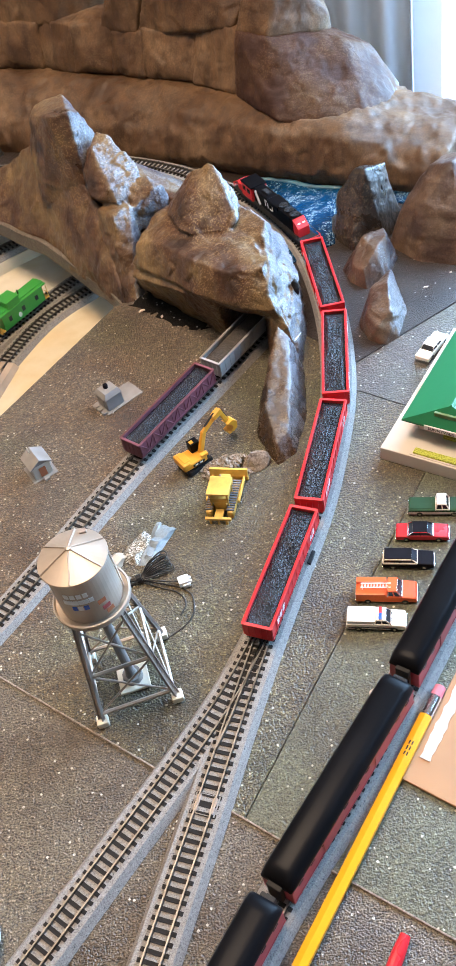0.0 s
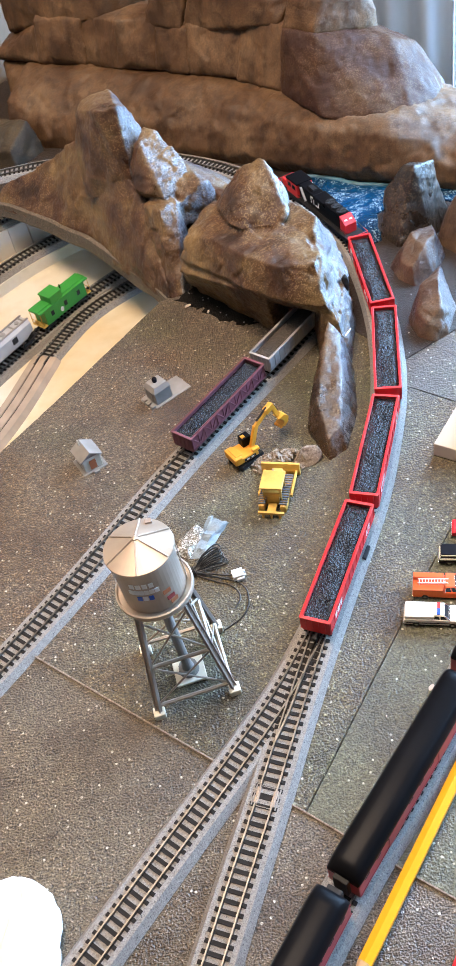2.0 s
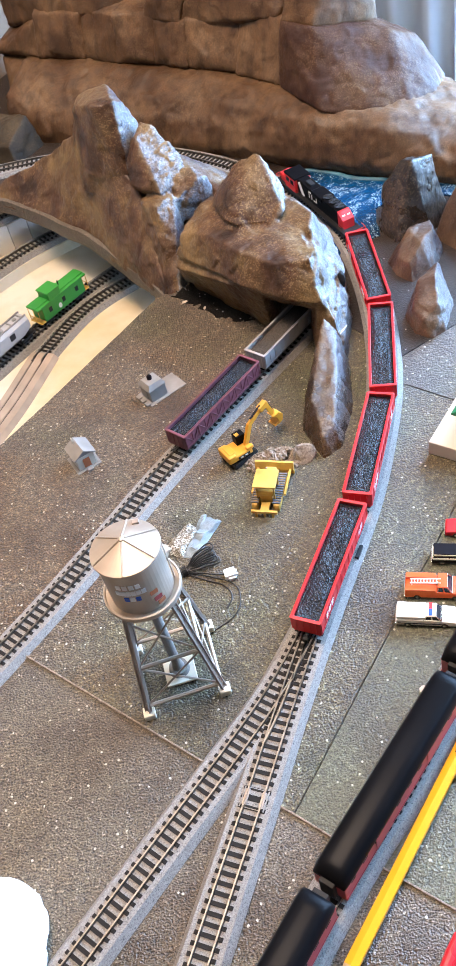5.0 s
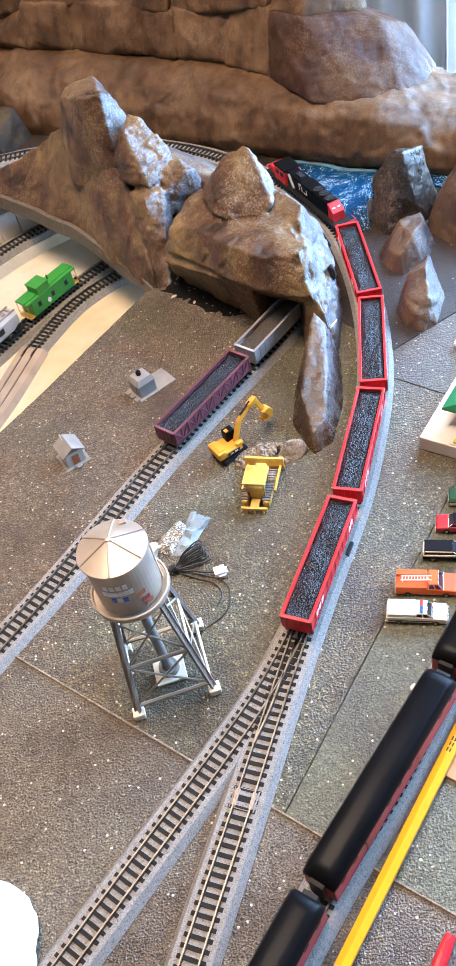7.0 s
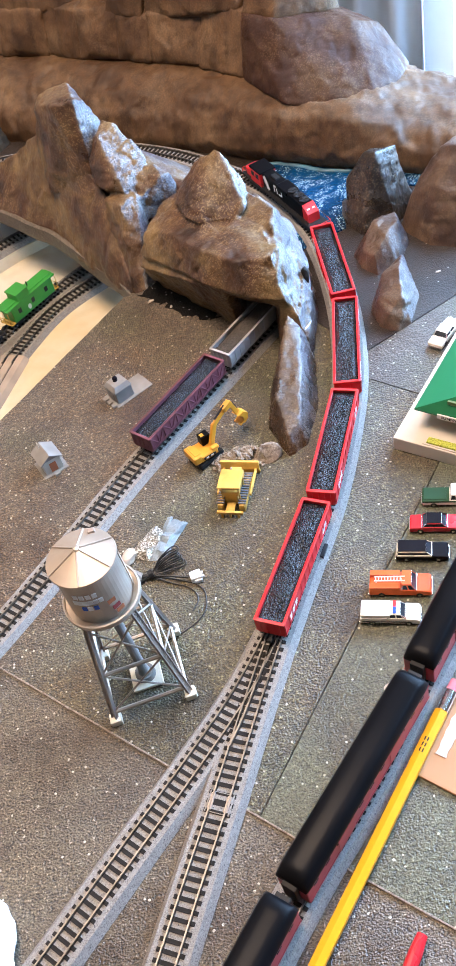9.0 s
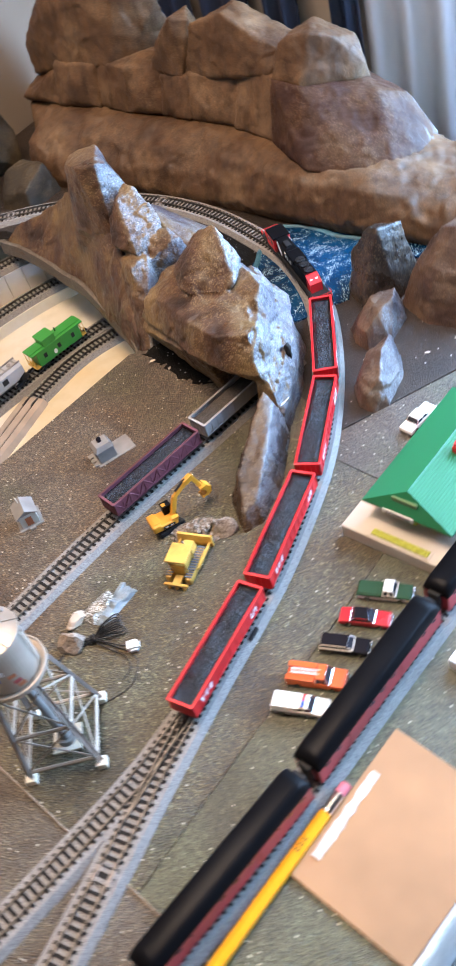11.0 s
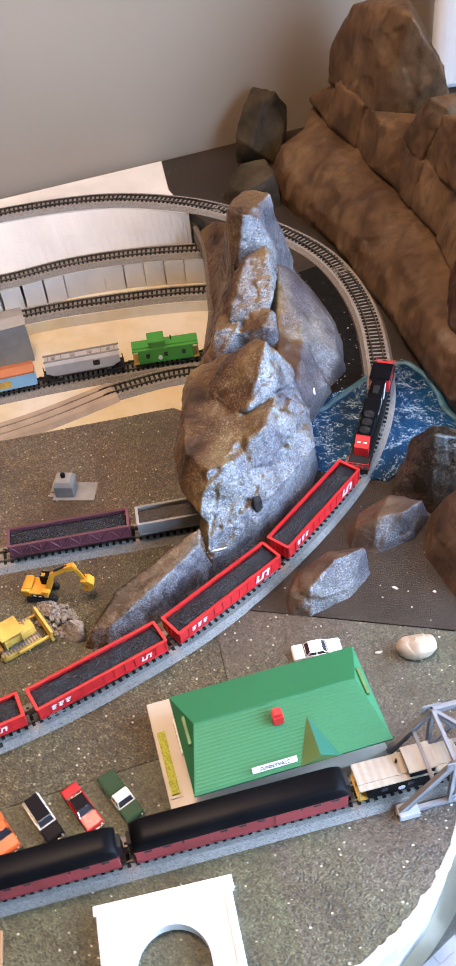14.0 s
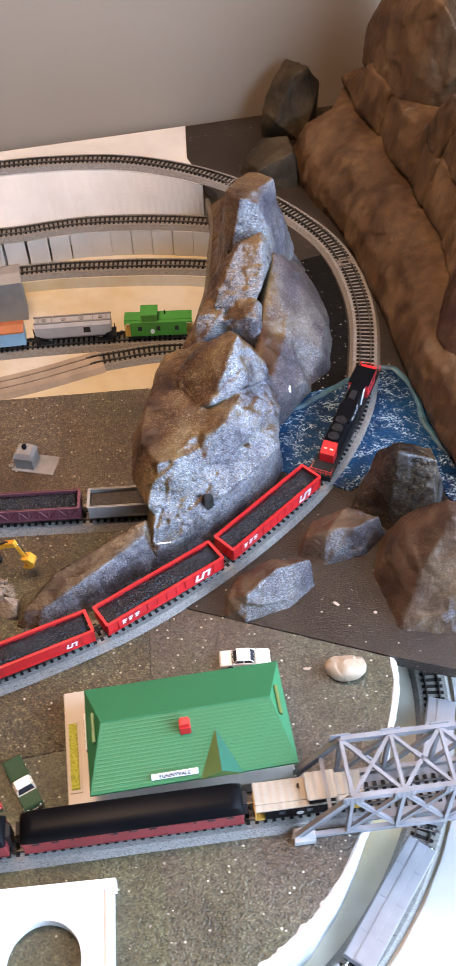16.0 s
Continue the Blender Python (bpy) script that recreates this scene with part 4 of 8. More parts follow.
scorched()
STONES = "rocks beside the curve"
stone("rock", M_STONE_DARK, "dark brown rock with a pale tip beside the water", STONES, 0.0014, (0.160, 0.826, -0.003), (0.172, 0.800, -0.003), (0.206, 0.806, -0.003), (0.228, 0.838, -0.003), (0.214, 0.868, -0.003), (0.178, 0.868, -0.003),
      (0.168, 0.836, 0.040), (0.178, 0.814, 0.030), (0.186, 0.836, 0.062), (0.193, 0.826, 0.064), (0.206, 0.840, 0.052), (0.214, 0.846, 0.056), (0.198, 0.862, 0.046))
stone("rock", M_STONES, "large brown rock with pale flecked sides", STONES, 0.0016, (0.206, 0.800, -0.003), (0.224, 0.764, -0.003), (0.270, 0.742, -0.003), (0.312, 0.776, -0.003), (0.312, 0.836, -0.003), (0.266, 0.862, -0.003), (0.222, 0.840, -0.003),
      (0.216, 0.804, 0.028), (0.236, 0.784, 0.048), (0.246, 0.812, 0.066), (0.262, 0.796, 0.074), (0.280, 0.816, 0.072), (0.262, 0.768, 0.040), (0.296, 0.790, 0.046), (0.270, 0.842, 0.056))
stone("rock", M_STONES, "long low flecked rock beside the curve", STONES, 0.0012, (0.158, 0.776, -0.003), (0.162, 0.752, -0.003), (0.174, 0.738, -0.003), (0.194, 0.744, -0.003), (0.210, 0.778, -0.003), (0.208, 0.804, -0.003), (0.190, 0.806, -0.003),
      (0.166, 0.764, 0.014), (0.174, 0.748, 0.016), (0.186, 0.758, 0.027), (0.200, 0.776, 0.028), (0.202, 0.799, 0.022), (0.180, 0.786, 0.026))
stone("rock", M_STONES, "low flecked rock at the edge of the dark board", STONES, 0.0012, (0.160, 0.698, -0.003), (0.163, 0.674, -0.003), (0.174, 0.664, -0.003), (0.188, 0.670, -0.003), (0.202, 0.700, -0.003), (0.202, 0.730, -0.003), (0.184, 0.736, -0.003),
      (0.165, 0.686, 0.018), (0.170, 0.671, 0.015), (0.183, 0.677, 0.024), (0.186, 0.702, 0.033), (0.194, 0.730, 0.026), (0.174, 0.712, 0.026))
stone("rock", M_WEDGE, "long dark wedge of rock beside the main line", STONES, 0.0014, (0.072, 0.550, -0.003), (0.058, 0.586, -0.003), (0.070, 0.632, -0.003), (0.087, 0.674, -0.003), (0.107, 0.662, -0.003), (0.103, 0.606, -0.003), (0.088, 0.560, -0.003),
      (0.074, 0.562, 0.014), (0.070, 0.594, 0.024), (0.080, 0.640, 0.032), (0.091, 0.666, 0.040), (0.099, 0.656, 0.034), (0.092, 0.606, 0.026), (0.084, 0.570, 0.016))
BESIDE = "boulders beside the wall"
stone("boulder", M_BOULDER, "dark upright boulder propped against the wall", BESIDE, 0.0020, at(0.835, -0.866, -0.003), at(0.880, -0.841, -0.003), at(0.910, -0.896, -0.003), at(0.860, -0.909, -0.003),
      at(0.836, -0.865, 0.034), at(0.848, -0.845, 0.028), at(0.896, -0.853, 0.036), at(0.912, -0.891, 0.046), at(0.846, -0.875, 0.054), at(0.872, -0.861, 0.071), at(0.892, -0.873, 0.075), at(0.872, -0.901, 0.074))
stone("boulder", M_BOULDER, "low dark boulder beside the cliff", BESIDE, 0.0018, at(0.792, -0.792, -0.003), at(0.800, -0.750, -0.003), at(0.850, -0.744, -0.003), at(0.866, -0.800, -0.003), at(0.830, -0.820, -0.003),
      at(0.798, -0.790, 0.018), at(0.806, -0.758, 0.022), at(0.846, -0.756, 0.038), at(0.850, -0.800, 0.034), at(0.820, -0.800, 0.034))

tagged(boulder("paint_chip", (0.1108, 0.7080, 0.0405), (0.0046, 0.0064, 0.0100), 10, 41, M_TIE, "small black chip stuck on the pale rock face", 5, 0.6), "small black chip stuck on the pale rock face", "debris")
tagged(boulder("paper_scrap", (0.1046, 0.6660, 0.0230), (0.0012, 0.0090, 0.0016), -35, 42, M_WHITE, "thin white scrap lying on the rock", 3, 0.7), "thin white scrap lying on the rock", "debris")
tagged(boulder("paper_scrap", (0.0654, 0.8458, 0.0305), (0.0012, 0.0016, 0.0060), -20, 43, M_WHITE, "thin white scrap stuck on the rock", 3, 0.7), "thin white scrap stuck on the rock", "debris")


def water():
    bm = bmesh.new()
    prism(bm, ragged([(0.066, 0.806), (0.098, 0.792), (0.125, 0.800), (0.158, 0.818), (0.165, 0.86), (0.190, 0.880), (0.262, 0.845), (0.30, 0.87), (0.25, 0.895), (0.165, 0.917), (0.126, 0.945), (0.096, 0.957), (0.075, 0.93), (0.060, 0.87), (0.05, 0.835)], 0.002, 0.01, 7), -0.002, 0.0028)
    tagged(mesh_object("water", bm, M_WATER), "blue glossy resin water with white flecks under the track", "water", kind="structure")
    for n_, line in enumerate(([(0.078, 0.944), (0.096, 0.953), (0.126, 0.941), (0.165, 0.912), (0.21, 0.902)], [(0.057, 0.836), (0.066, 0.862), (0.072, 0.905), (0.078, 0.938)])):
        bm = bmesh.new()
        bank = [(p + Vector((0.0018 * noise.noise(p * 90), 0.0018 * noise.noise(p * 80 + Vector((7, 0, 0))), 0.0008 * noise.noise(p * 120))), d) for p, d in spline(line, 0.003)]
        sweep(bm, bank, [(-0.0030, 0.0), (0.0030, 0.0), (0.0026, 0.0036), (0.0006, 0.0046), (-0.0022, 0.0038)])
        tagged(mesh_object("trim_shore", bm, M_SHORE), "pale teal resin rim along the water", "trim", kind="structure")


M_SHORE = paint("shore_teal", (0.045, 0.16, 0.235), 0.3, wear=0.5, scale=160, bump=0.6, dist=0.001)
water()


# ---------------------------------------------------------------- colours of the models
M_RED = paint("red_plastic", (0.62, 0.018, 0.02), 0.38, wear=0.10)
M_MAROON = paint("maroon_plastic", (0.29, 0.040, 0.042), 0.42, wear=0.12)
M_PURPLE = paint("dull_maroon_plastic", (0.145, 0.040, 0.055), 0.5, wear=0.15)
M_BLACK = paint("black_satin", (0.004, 0.004, 0.005), 0.34, wear=0.15, scale=60, spec=0.05)
M_BLACK_MATT = paint("black_matt", (0.010, 0.010, 0.011), 0.6, wear=0.2, spec=0.3)
M_GREY = paint("grey_plastic", (0.23, 0.215, 0.20), 0.5, wear=0.10)
M_LIGHTGREY = paint("light_grey_plastic", (0.38, 0.37, 0.36), 0.5, wear=0.10)
M_SHED = paint("shed_grey_plastic", (0.24, 0.225, 0.21), 0.45, wear=0.16, scale=260)
M_STEEL = paint("bare_steel", (0.45, 0.375, 0.30), 0.42, metal=0.55, wear=0.12)
M_DARKSTEEL = paint("gunmetal", (0.33, 0.27, 0.23), 0.5, metal=0.25, wear=0.15)
M_YELLOW = paint("yellow_paint", (0.64, 0.285, 0.02), 0.40, wear=0.08)
M_OLDYELLOW = paint("worn_yellow_paint", (0.60, 0.35, 0.06), 0.45, wear=0.18, scale=400)
M_ORANGE = paint("orange_paint", (0.72, 0.105, 0.012), 0.38, wear=0.08)
M_CREAMPL = paint("cream_plastic", (0.78, 0.72, 0.58), 0.42, wear=0.05)
M_CARWHITE = paint("white_enamel", (0.80, 0.77, 0.68), 0.30, wear=0.04)
M_CARGREEN = paint("dark_green_enamel", (0.022, 0.066, 0.030), 0.5, wear=0.10, spec=0.15)
M_CARRED = paint("red_enamel", (0.52, 0.020, 0.028), 0.28, wear=0.06)
M_CARBLACK = paint("black_enamel", (0.006, 0.005, 0.008), 0.5, wear=0.10, spec=0.08)
M_GLASS = paint("dark_window", (0.03, 0.035, 0.045), 0.12, wear=0.1, bump=0)
M_CHROME = paint("chrome", (0.75, 0.75, 0.75), 0.2, metal=1.0, wear=0.05)
M_ROOFGREEN = paint("green_roof_plastic", (0.012, 0.155, 0.060), 0.42, wear=0.06, scale=60)
M_GABLE = paint("olive_gable_plastic", (0.10, 0.17, 0.05), 0.45, wear=0.06)
M_TEAL = paint("teal_plastic", (0.008, 0.105, 0.060), 0.5, wear=0.05, spec=0.2)
M_BRICKRED = paint("orange_red_wall", (0.55, 0.06, 0.025), 0.5, wear=0.08)
M_PAD = paint("stone_coloured_plastic", (0.53, 0.48, 0.40), 0.55, wear=0.05)
M_HEDGE = grit("hedge_yellow_green", [(0.22, 0.25, 0.02), (0.42, 0.45, 0.05), (0.55, 0.58, 0.12)], 0.0012, 0.8)
M_CABGREEN = paint("bright_green_plastic", (0.035, 0.28, 0.035), 0.42, wear=0.08)
M_PENCIL = paint("pencil_yellow", (0.82, 0.32, 0.006), 0.30, wear=0.03, scale=50)
M_WOODTIP = paint("bare_cedar", (0.62, 0.40, 0.22), 0.7, wear=0.15)
M_PINK = paint("eraser_pink", (0.66, 0.17, 0.20), 0.75, wear=0.12)
M_CARD = paint("brown_hardboard", (0.34, 0.18, 0.080), 0.6, wear=0.15, scale=70)
M_CHALK = paint("white_chalk", (0.62, 0.53, 0.45), 0.8, wear=0.2, scale=300)
M_PLASTER = paint("white_plaster", (0.78, 0.76, 0.72), 0.7, wear=0.04, scale=120, bump=0.25)
M_STONE = paint("tan_pebble", (0.45, 0.345, 0.25), 0.5, wear=0.14, scale=120)
M_BRIDGE = paint("grey_bridge_plastic", (0.22, 0.22, 0.235), 0.45, wear=0.10)
M_CABLE = paint("black_cable", (0.012, 0.012, 0.012), 0.35, wear=0.1)
M_NAVY = paint("navy_cloth", (0.012, 0.02, 0.05), 0.85, wear=0.2, scale=40)
M_CURTAIN = paint("lilac_grey_curtain", (0.55, 0.56, 0.63), 0.8, wear=0.06, scale=30)
M_BLUECAR = paint("pale_blue_plastic", (0.20, 0.42, 0.58), 0.45, wear=0.08)
M_RUST = paint("rust_orange_plastic", (0.42, 0.13, 0.05), 0.5, wear=0.12)
M_CHARCOAL = paint("charcoal_plastic", (0.13, 0.13, 0.14), 0.55, wear=0.1)
M_WAGONGREY = paint("wagon_grey_plastic", (0.25, 0.25, 0.265), 0.45, wear=0.14, scale=120)
M_BLUEBAR = paint("blue_lamp", (0.03, 0.10, 0.5), 0.2, wear=0.02)


def foil_material():
    m, n, l, b = material("speckled_silver_paper")
    c = world_place(n)
    cell = tex_cells(n, l, c, 1000)
    col = put_ramp(n, l, cell, [(0.1, (0.09, 0.075, 0.05)), (0.55, (0.24, 0.22, 0.18)), (0.9, (0.62, 0.60, 0.55))])
    l.new(col, b.inputs["Base Color"])
    b.inputs["Metallic"].default_value, b.inputs["Roughness"].default_value = 0.3, 0.35
    put_bump(n, l, b, cell, 0.5, 0.0008)
    return m


M_FOIL = foil_material()
M_FOILBLUE = paint("pale_blue_foil", (0.24, 0.29, 0.32), 0.4, metal=0.3, wear=0.2, scale=500, bump=0.5, dist=0.0006)


def corrugated(name, colour, pitch, axis):
    """Plastic or metal sheet with pressed ribs across it."""
    m, n, l, b = material(name)
    c = coords(n)
    w = n.new("ShaderNodeTexWave")
    w.wave_type, w.bands_direction = "BANDS", axis
    w.inputs["Scale"].default_value, w.inputs["Distortion"].default_value = 0.31 / pitch, 0.0
    l.new(c, w.inputs["Vector"])
    big = tex_noise(n, l, c, 70, 3)
    l.new(put_ramp(n, l, big, [(0.3, tuple(v * 0.85 for v in colour)), (0.7, tuple(min(1, v * 1.1) for v in colour))]), b.inputs["Base Color"])
    b.inputs["Roughness"].default_value = 0.4
    put_bump(n, l, b, w.outputs["Fac"], 0.4, pitch * 0.18)
    return m


M_TINROOF = corrugated("tin_ribbed_roof", (0.36, 0.32, 0.265), 0.0048, "X")


def letters(text, size, mat, parent, m, name="lettering"):
    """Raised writing in the built-in font, as a mesh."""
    cu = bpy.data.curves.new(name, "FONT")
    cu.body, cu.size, cu.align_x, cu.align_y, cu.extrude, cu.resolution_u = text, size, "CENTER", "CENTER", size * 0.03, 3
    tmp = bpy.data.objects.new(name, cu)
    me = bpy.data.meshes.new_from_object(tmp)
    bpy.data.objects.remove(tmp)
    me.materials.clear()
    me.materials.append(mat)
    ob = new(name, me)
    ob.parent, ob.matrix_basis = parent, m
    return ob


# ---------------------------------------------------------------- rolling stock
def rail_place(line, s):
    """Place and heading at s metres along a track."""
    step = sum((b[0] - a[0]).length for a, b in zip(line, line[1:])) / (len(line) - 1)
    i = max(0, min(len(line) - 2, int(s / step)))
    p = line[i][0].lerp(line[i + 1][0], s / step - i)
    return p


def set_on_rails(line, s, length):
    a, b = rail_place(line, s - length * 0.33), rail_place(line, s + length * 0.33)
    p, d = (a + b) / 2, b - a
    return p + Vector((0, 0, 0.0071)), math.atan2(d.y, d.x)


def bogie(parent, x, mat=M_BLACK_MATT):
    bm = bmesh.new()
    for s in (-1, 1):
        box(bm, x - 0.0075, x + 0.0075, s * 0.0058 - 0.0007, s * 0.0058 + 0.0007, 0.0012, 0.0040, 0.0003)
    box(bm, x - 0.0015, x + 0.0015, -0.0058, 0.0058, 0.0018, 0.0042)
    frame_part = part("bogie", bm, mat, parent, "black bogie frame")
    for dx in (-0.0048, 0.0048):
        bm = bmesh.new()
        for s in (-1, 1):
            rod(bm, (x + dx, s * 0.0052, 0.0026), (x + dx, s * 0.0040, 0.0026), 0.0026, sides=14)
        rod(bm, (x + dx, -0.0045, 0.0026), (x + dx, 0.0045, 0.0026), 0.0006)
        part("wheelset", bm, M_DARKSTEEL, frame_part)


def coupler(parent, x, way):
    bm = bmesh.new()
    box(bm, min(x, x + way * 0.0045), max(x, x + way * 0.0045), -0.0008, 0.0008, 0.0032, 0.0046)
    box(bm, min(x + way * 0.0035, x + way * 0.0052), max(x + way * 0.0035, x + way * 0.0052), -0.0014, 0.0014, 0.0030, 0.0048)
    part("coupler", bm, M_BLACK_MATT, parent)


def load_mesh(length, width, z, seed, lumps):
    """A heaped, uneven load surface."""
    bm = bmesh.new()
    nx, ny = 110, 22
    g = [[None] * (ny + 1) for _ in range(nx + 1)]
    for i in range(nx + 1):
        for j in range(ny + 1):
            x, y = (i / nx - 0.5) * length, (j / ny - 0.5) * width
            edge = min(1.0, 5 * min(j, ny - j) / ny, 12 * min(i, nx - i) / nx)
            h = 0.0016 * edge * (1 + lumps * noise.noise((x * 60 + seed, y * 60, 0))) + 0.0005 * noise.noise((x * 520, y * 520, seed)) + 0.0006 * noise.noise((x * 1150, y * 1150, seed))
            g[i][j] = bm.verts.new((x, y, z + h))
    for i in range(nx):
        for j in range(ny):
            bm.faces.new((g[i][j], g[i + 1][j], g[i + 1][j + 1], g[i][j + 1]))
    edges = [e for e in bm.edges if e.is_boundary]
    got = bmesh.ops.extrude_edge_only(bm, edges=edges)
    for v in got["geom"]:
        if isinstance(v, bmesh.types.BMVert):
            v.co.z = z - 0.006
    bmesh.ops.holes_fill(bm, edges=[e for e in bm.edges if e.is_boundary], sides=0)
    return bm


def open_wagon(name, line, s, length, height, body, inside, load, label, group, marks=None, braces=False, seed=0, load_label="lumpy black coal load"):
    p, turn = set_on_rails(line, s, length)
    root = thing(name, p, label, "railway wagon", group, turn=turn)
    w, z0, z1 = 0.0095, 0.0046, 0.0046 + height
    L = length / 2
    bm = bmesh.new()
    box(bm, -L, L, -w + 0.0006, w - 0.0006, z0, z0 + 0.0016, 0.0003)
    part("floor", bm, body, root)
    for sgn in (-1, 1):
        side = bmesh.new()
        y0, y1 = sorted((sgn * w, sgn * (w - 0.0009)))
        box(side, -L, L, y0, y1, z0 + 0.0014, z1, 0.0002)
        yr0, yr1 = sorted((sgn * (w + 0.0007), sgn * (w - 0.0013)))
        box(side, -L, L, yr0, yr1, z1 - 0.0010, z1, 0.0003)
        box(side, -L, L, *sorted((sgn * (w + 0.0005), sgn * w)), z0 + 0.0012, z0 + 0.0026, 0.0002)
        wall_part = part("side", side, body, root)
        n = 12
        for k in range(n + 1):
            x = -L + 0.001 + (length - 0.002) * k / n
            rib = bmesh.new()
            box(rib, x - 0.0005, x + 0.0005, *sorted((sgn * (w + 0.0006), sgn * w)), z0 + 0.002, z1 - 0.0008)
            if braces and k < n:
                x2 = -L + 0.001 + (length - 0.002) * (k + 1) / n
                za, zb = (z0 + 0.0026, z1 - 0.001) if k % 2 else (z1 - 0.001, z0 + 0.0026)
                rod(rib, (x, sgn * (w + 0.0002), za), (x2, sgn * (w + 0.0002), zb), 0.0005, sides=6)
            part("rib", rib, body, wall_part)
        if marks:
            # company emblem and data lines as plain shapes
            bm = bmesh.new()
            face = sgn * (w + 0.0008)
            y0, y1 = sorted((face, face - sgn * 0.0003))
            cx = L * marks[0]
            span, zc, hh = marks[1], (z0 + z1) / 2 + 0.0004, marks[2]
            for k in range(3):
                lean = Matrix.Translation((cx + (k - 1) * span * 0.62, 0, zc)) @ Matrix.Rotation(radians(-14 * sgn), 4, "Y")
                box(bm, -span * 0.11, span * 0.11, y0, y1, -hh, hh, 0, lean)
            box(bm, cx - span * 0.70, cx - span * 0.05, y0, y1, zc - hh, zc - hh * 0.62)
            box(bm, cx + span * 0.05, cx + span * 0.70, y0, y1, zc + hh * 0.62, zc + hh)
            part("emblem", bm, M_WHITE, wall_part, "white emblem shape")
            bm = bmesh.new()
            for k in range(3):
                for r in range(3):
                    xa = -cx + (k - 1) * 0.0052
                    box(bm, xa - 0.0018, xa + 0.0018 - 0.0006 * r, y0, y1, zc + 0.0017 - r * 0.0016, zc + 0.0024 - r * 0.0016)
            part("data_lines", bm, M_WHITE, wall_part, "white lines of small writing")
    for sgn in (-1, 1):
        bm = bmesh.new()
        x0, x1 = sorted((sgn * L, sgn * (L - 0.0010)))
        box(bm, x0, x1, -w, w, z0 + 0.0014, z1 - 0.0002, 0.0002)
        xr0, xr1 = sorted((sgn * (L + 0.0006), sgn * (L - 0.0016)))
        box(bm, xr0, xr1, -w, w, z1 - 0.0011, z1 + 0.0001, 0.0003)
        for k in range(4):
            box(bm, *sorted((sgn * (L + 0.0005), sgn * L)), -w + 0.003 + k * 0.0042, -w + 0.0036 + k * 0.0042, z0 + 0.002, z1 - 0.001)
        part("end", bm, body, root)
        bogie(root, sgn * (L - 0.014))
        coupler(root, sgn * L, sgn)
    part("load", load_mesh(length - 0.0024, 2 * w - 0.0022, z1 - inside, seed, 1.3), load, root, load_label, smooth=False)
    return root


def arc_of(line, x, y):
    """Metres along a track to the place nearest (x, y)."""
    best = min(range(len(line)), key=lambda i: (line[i][0].x - x) ** 2 + (line[i][0].y - y) ** 2)
    return sum((line[i + 1][0] - line[i][0]).length for i in range(best))


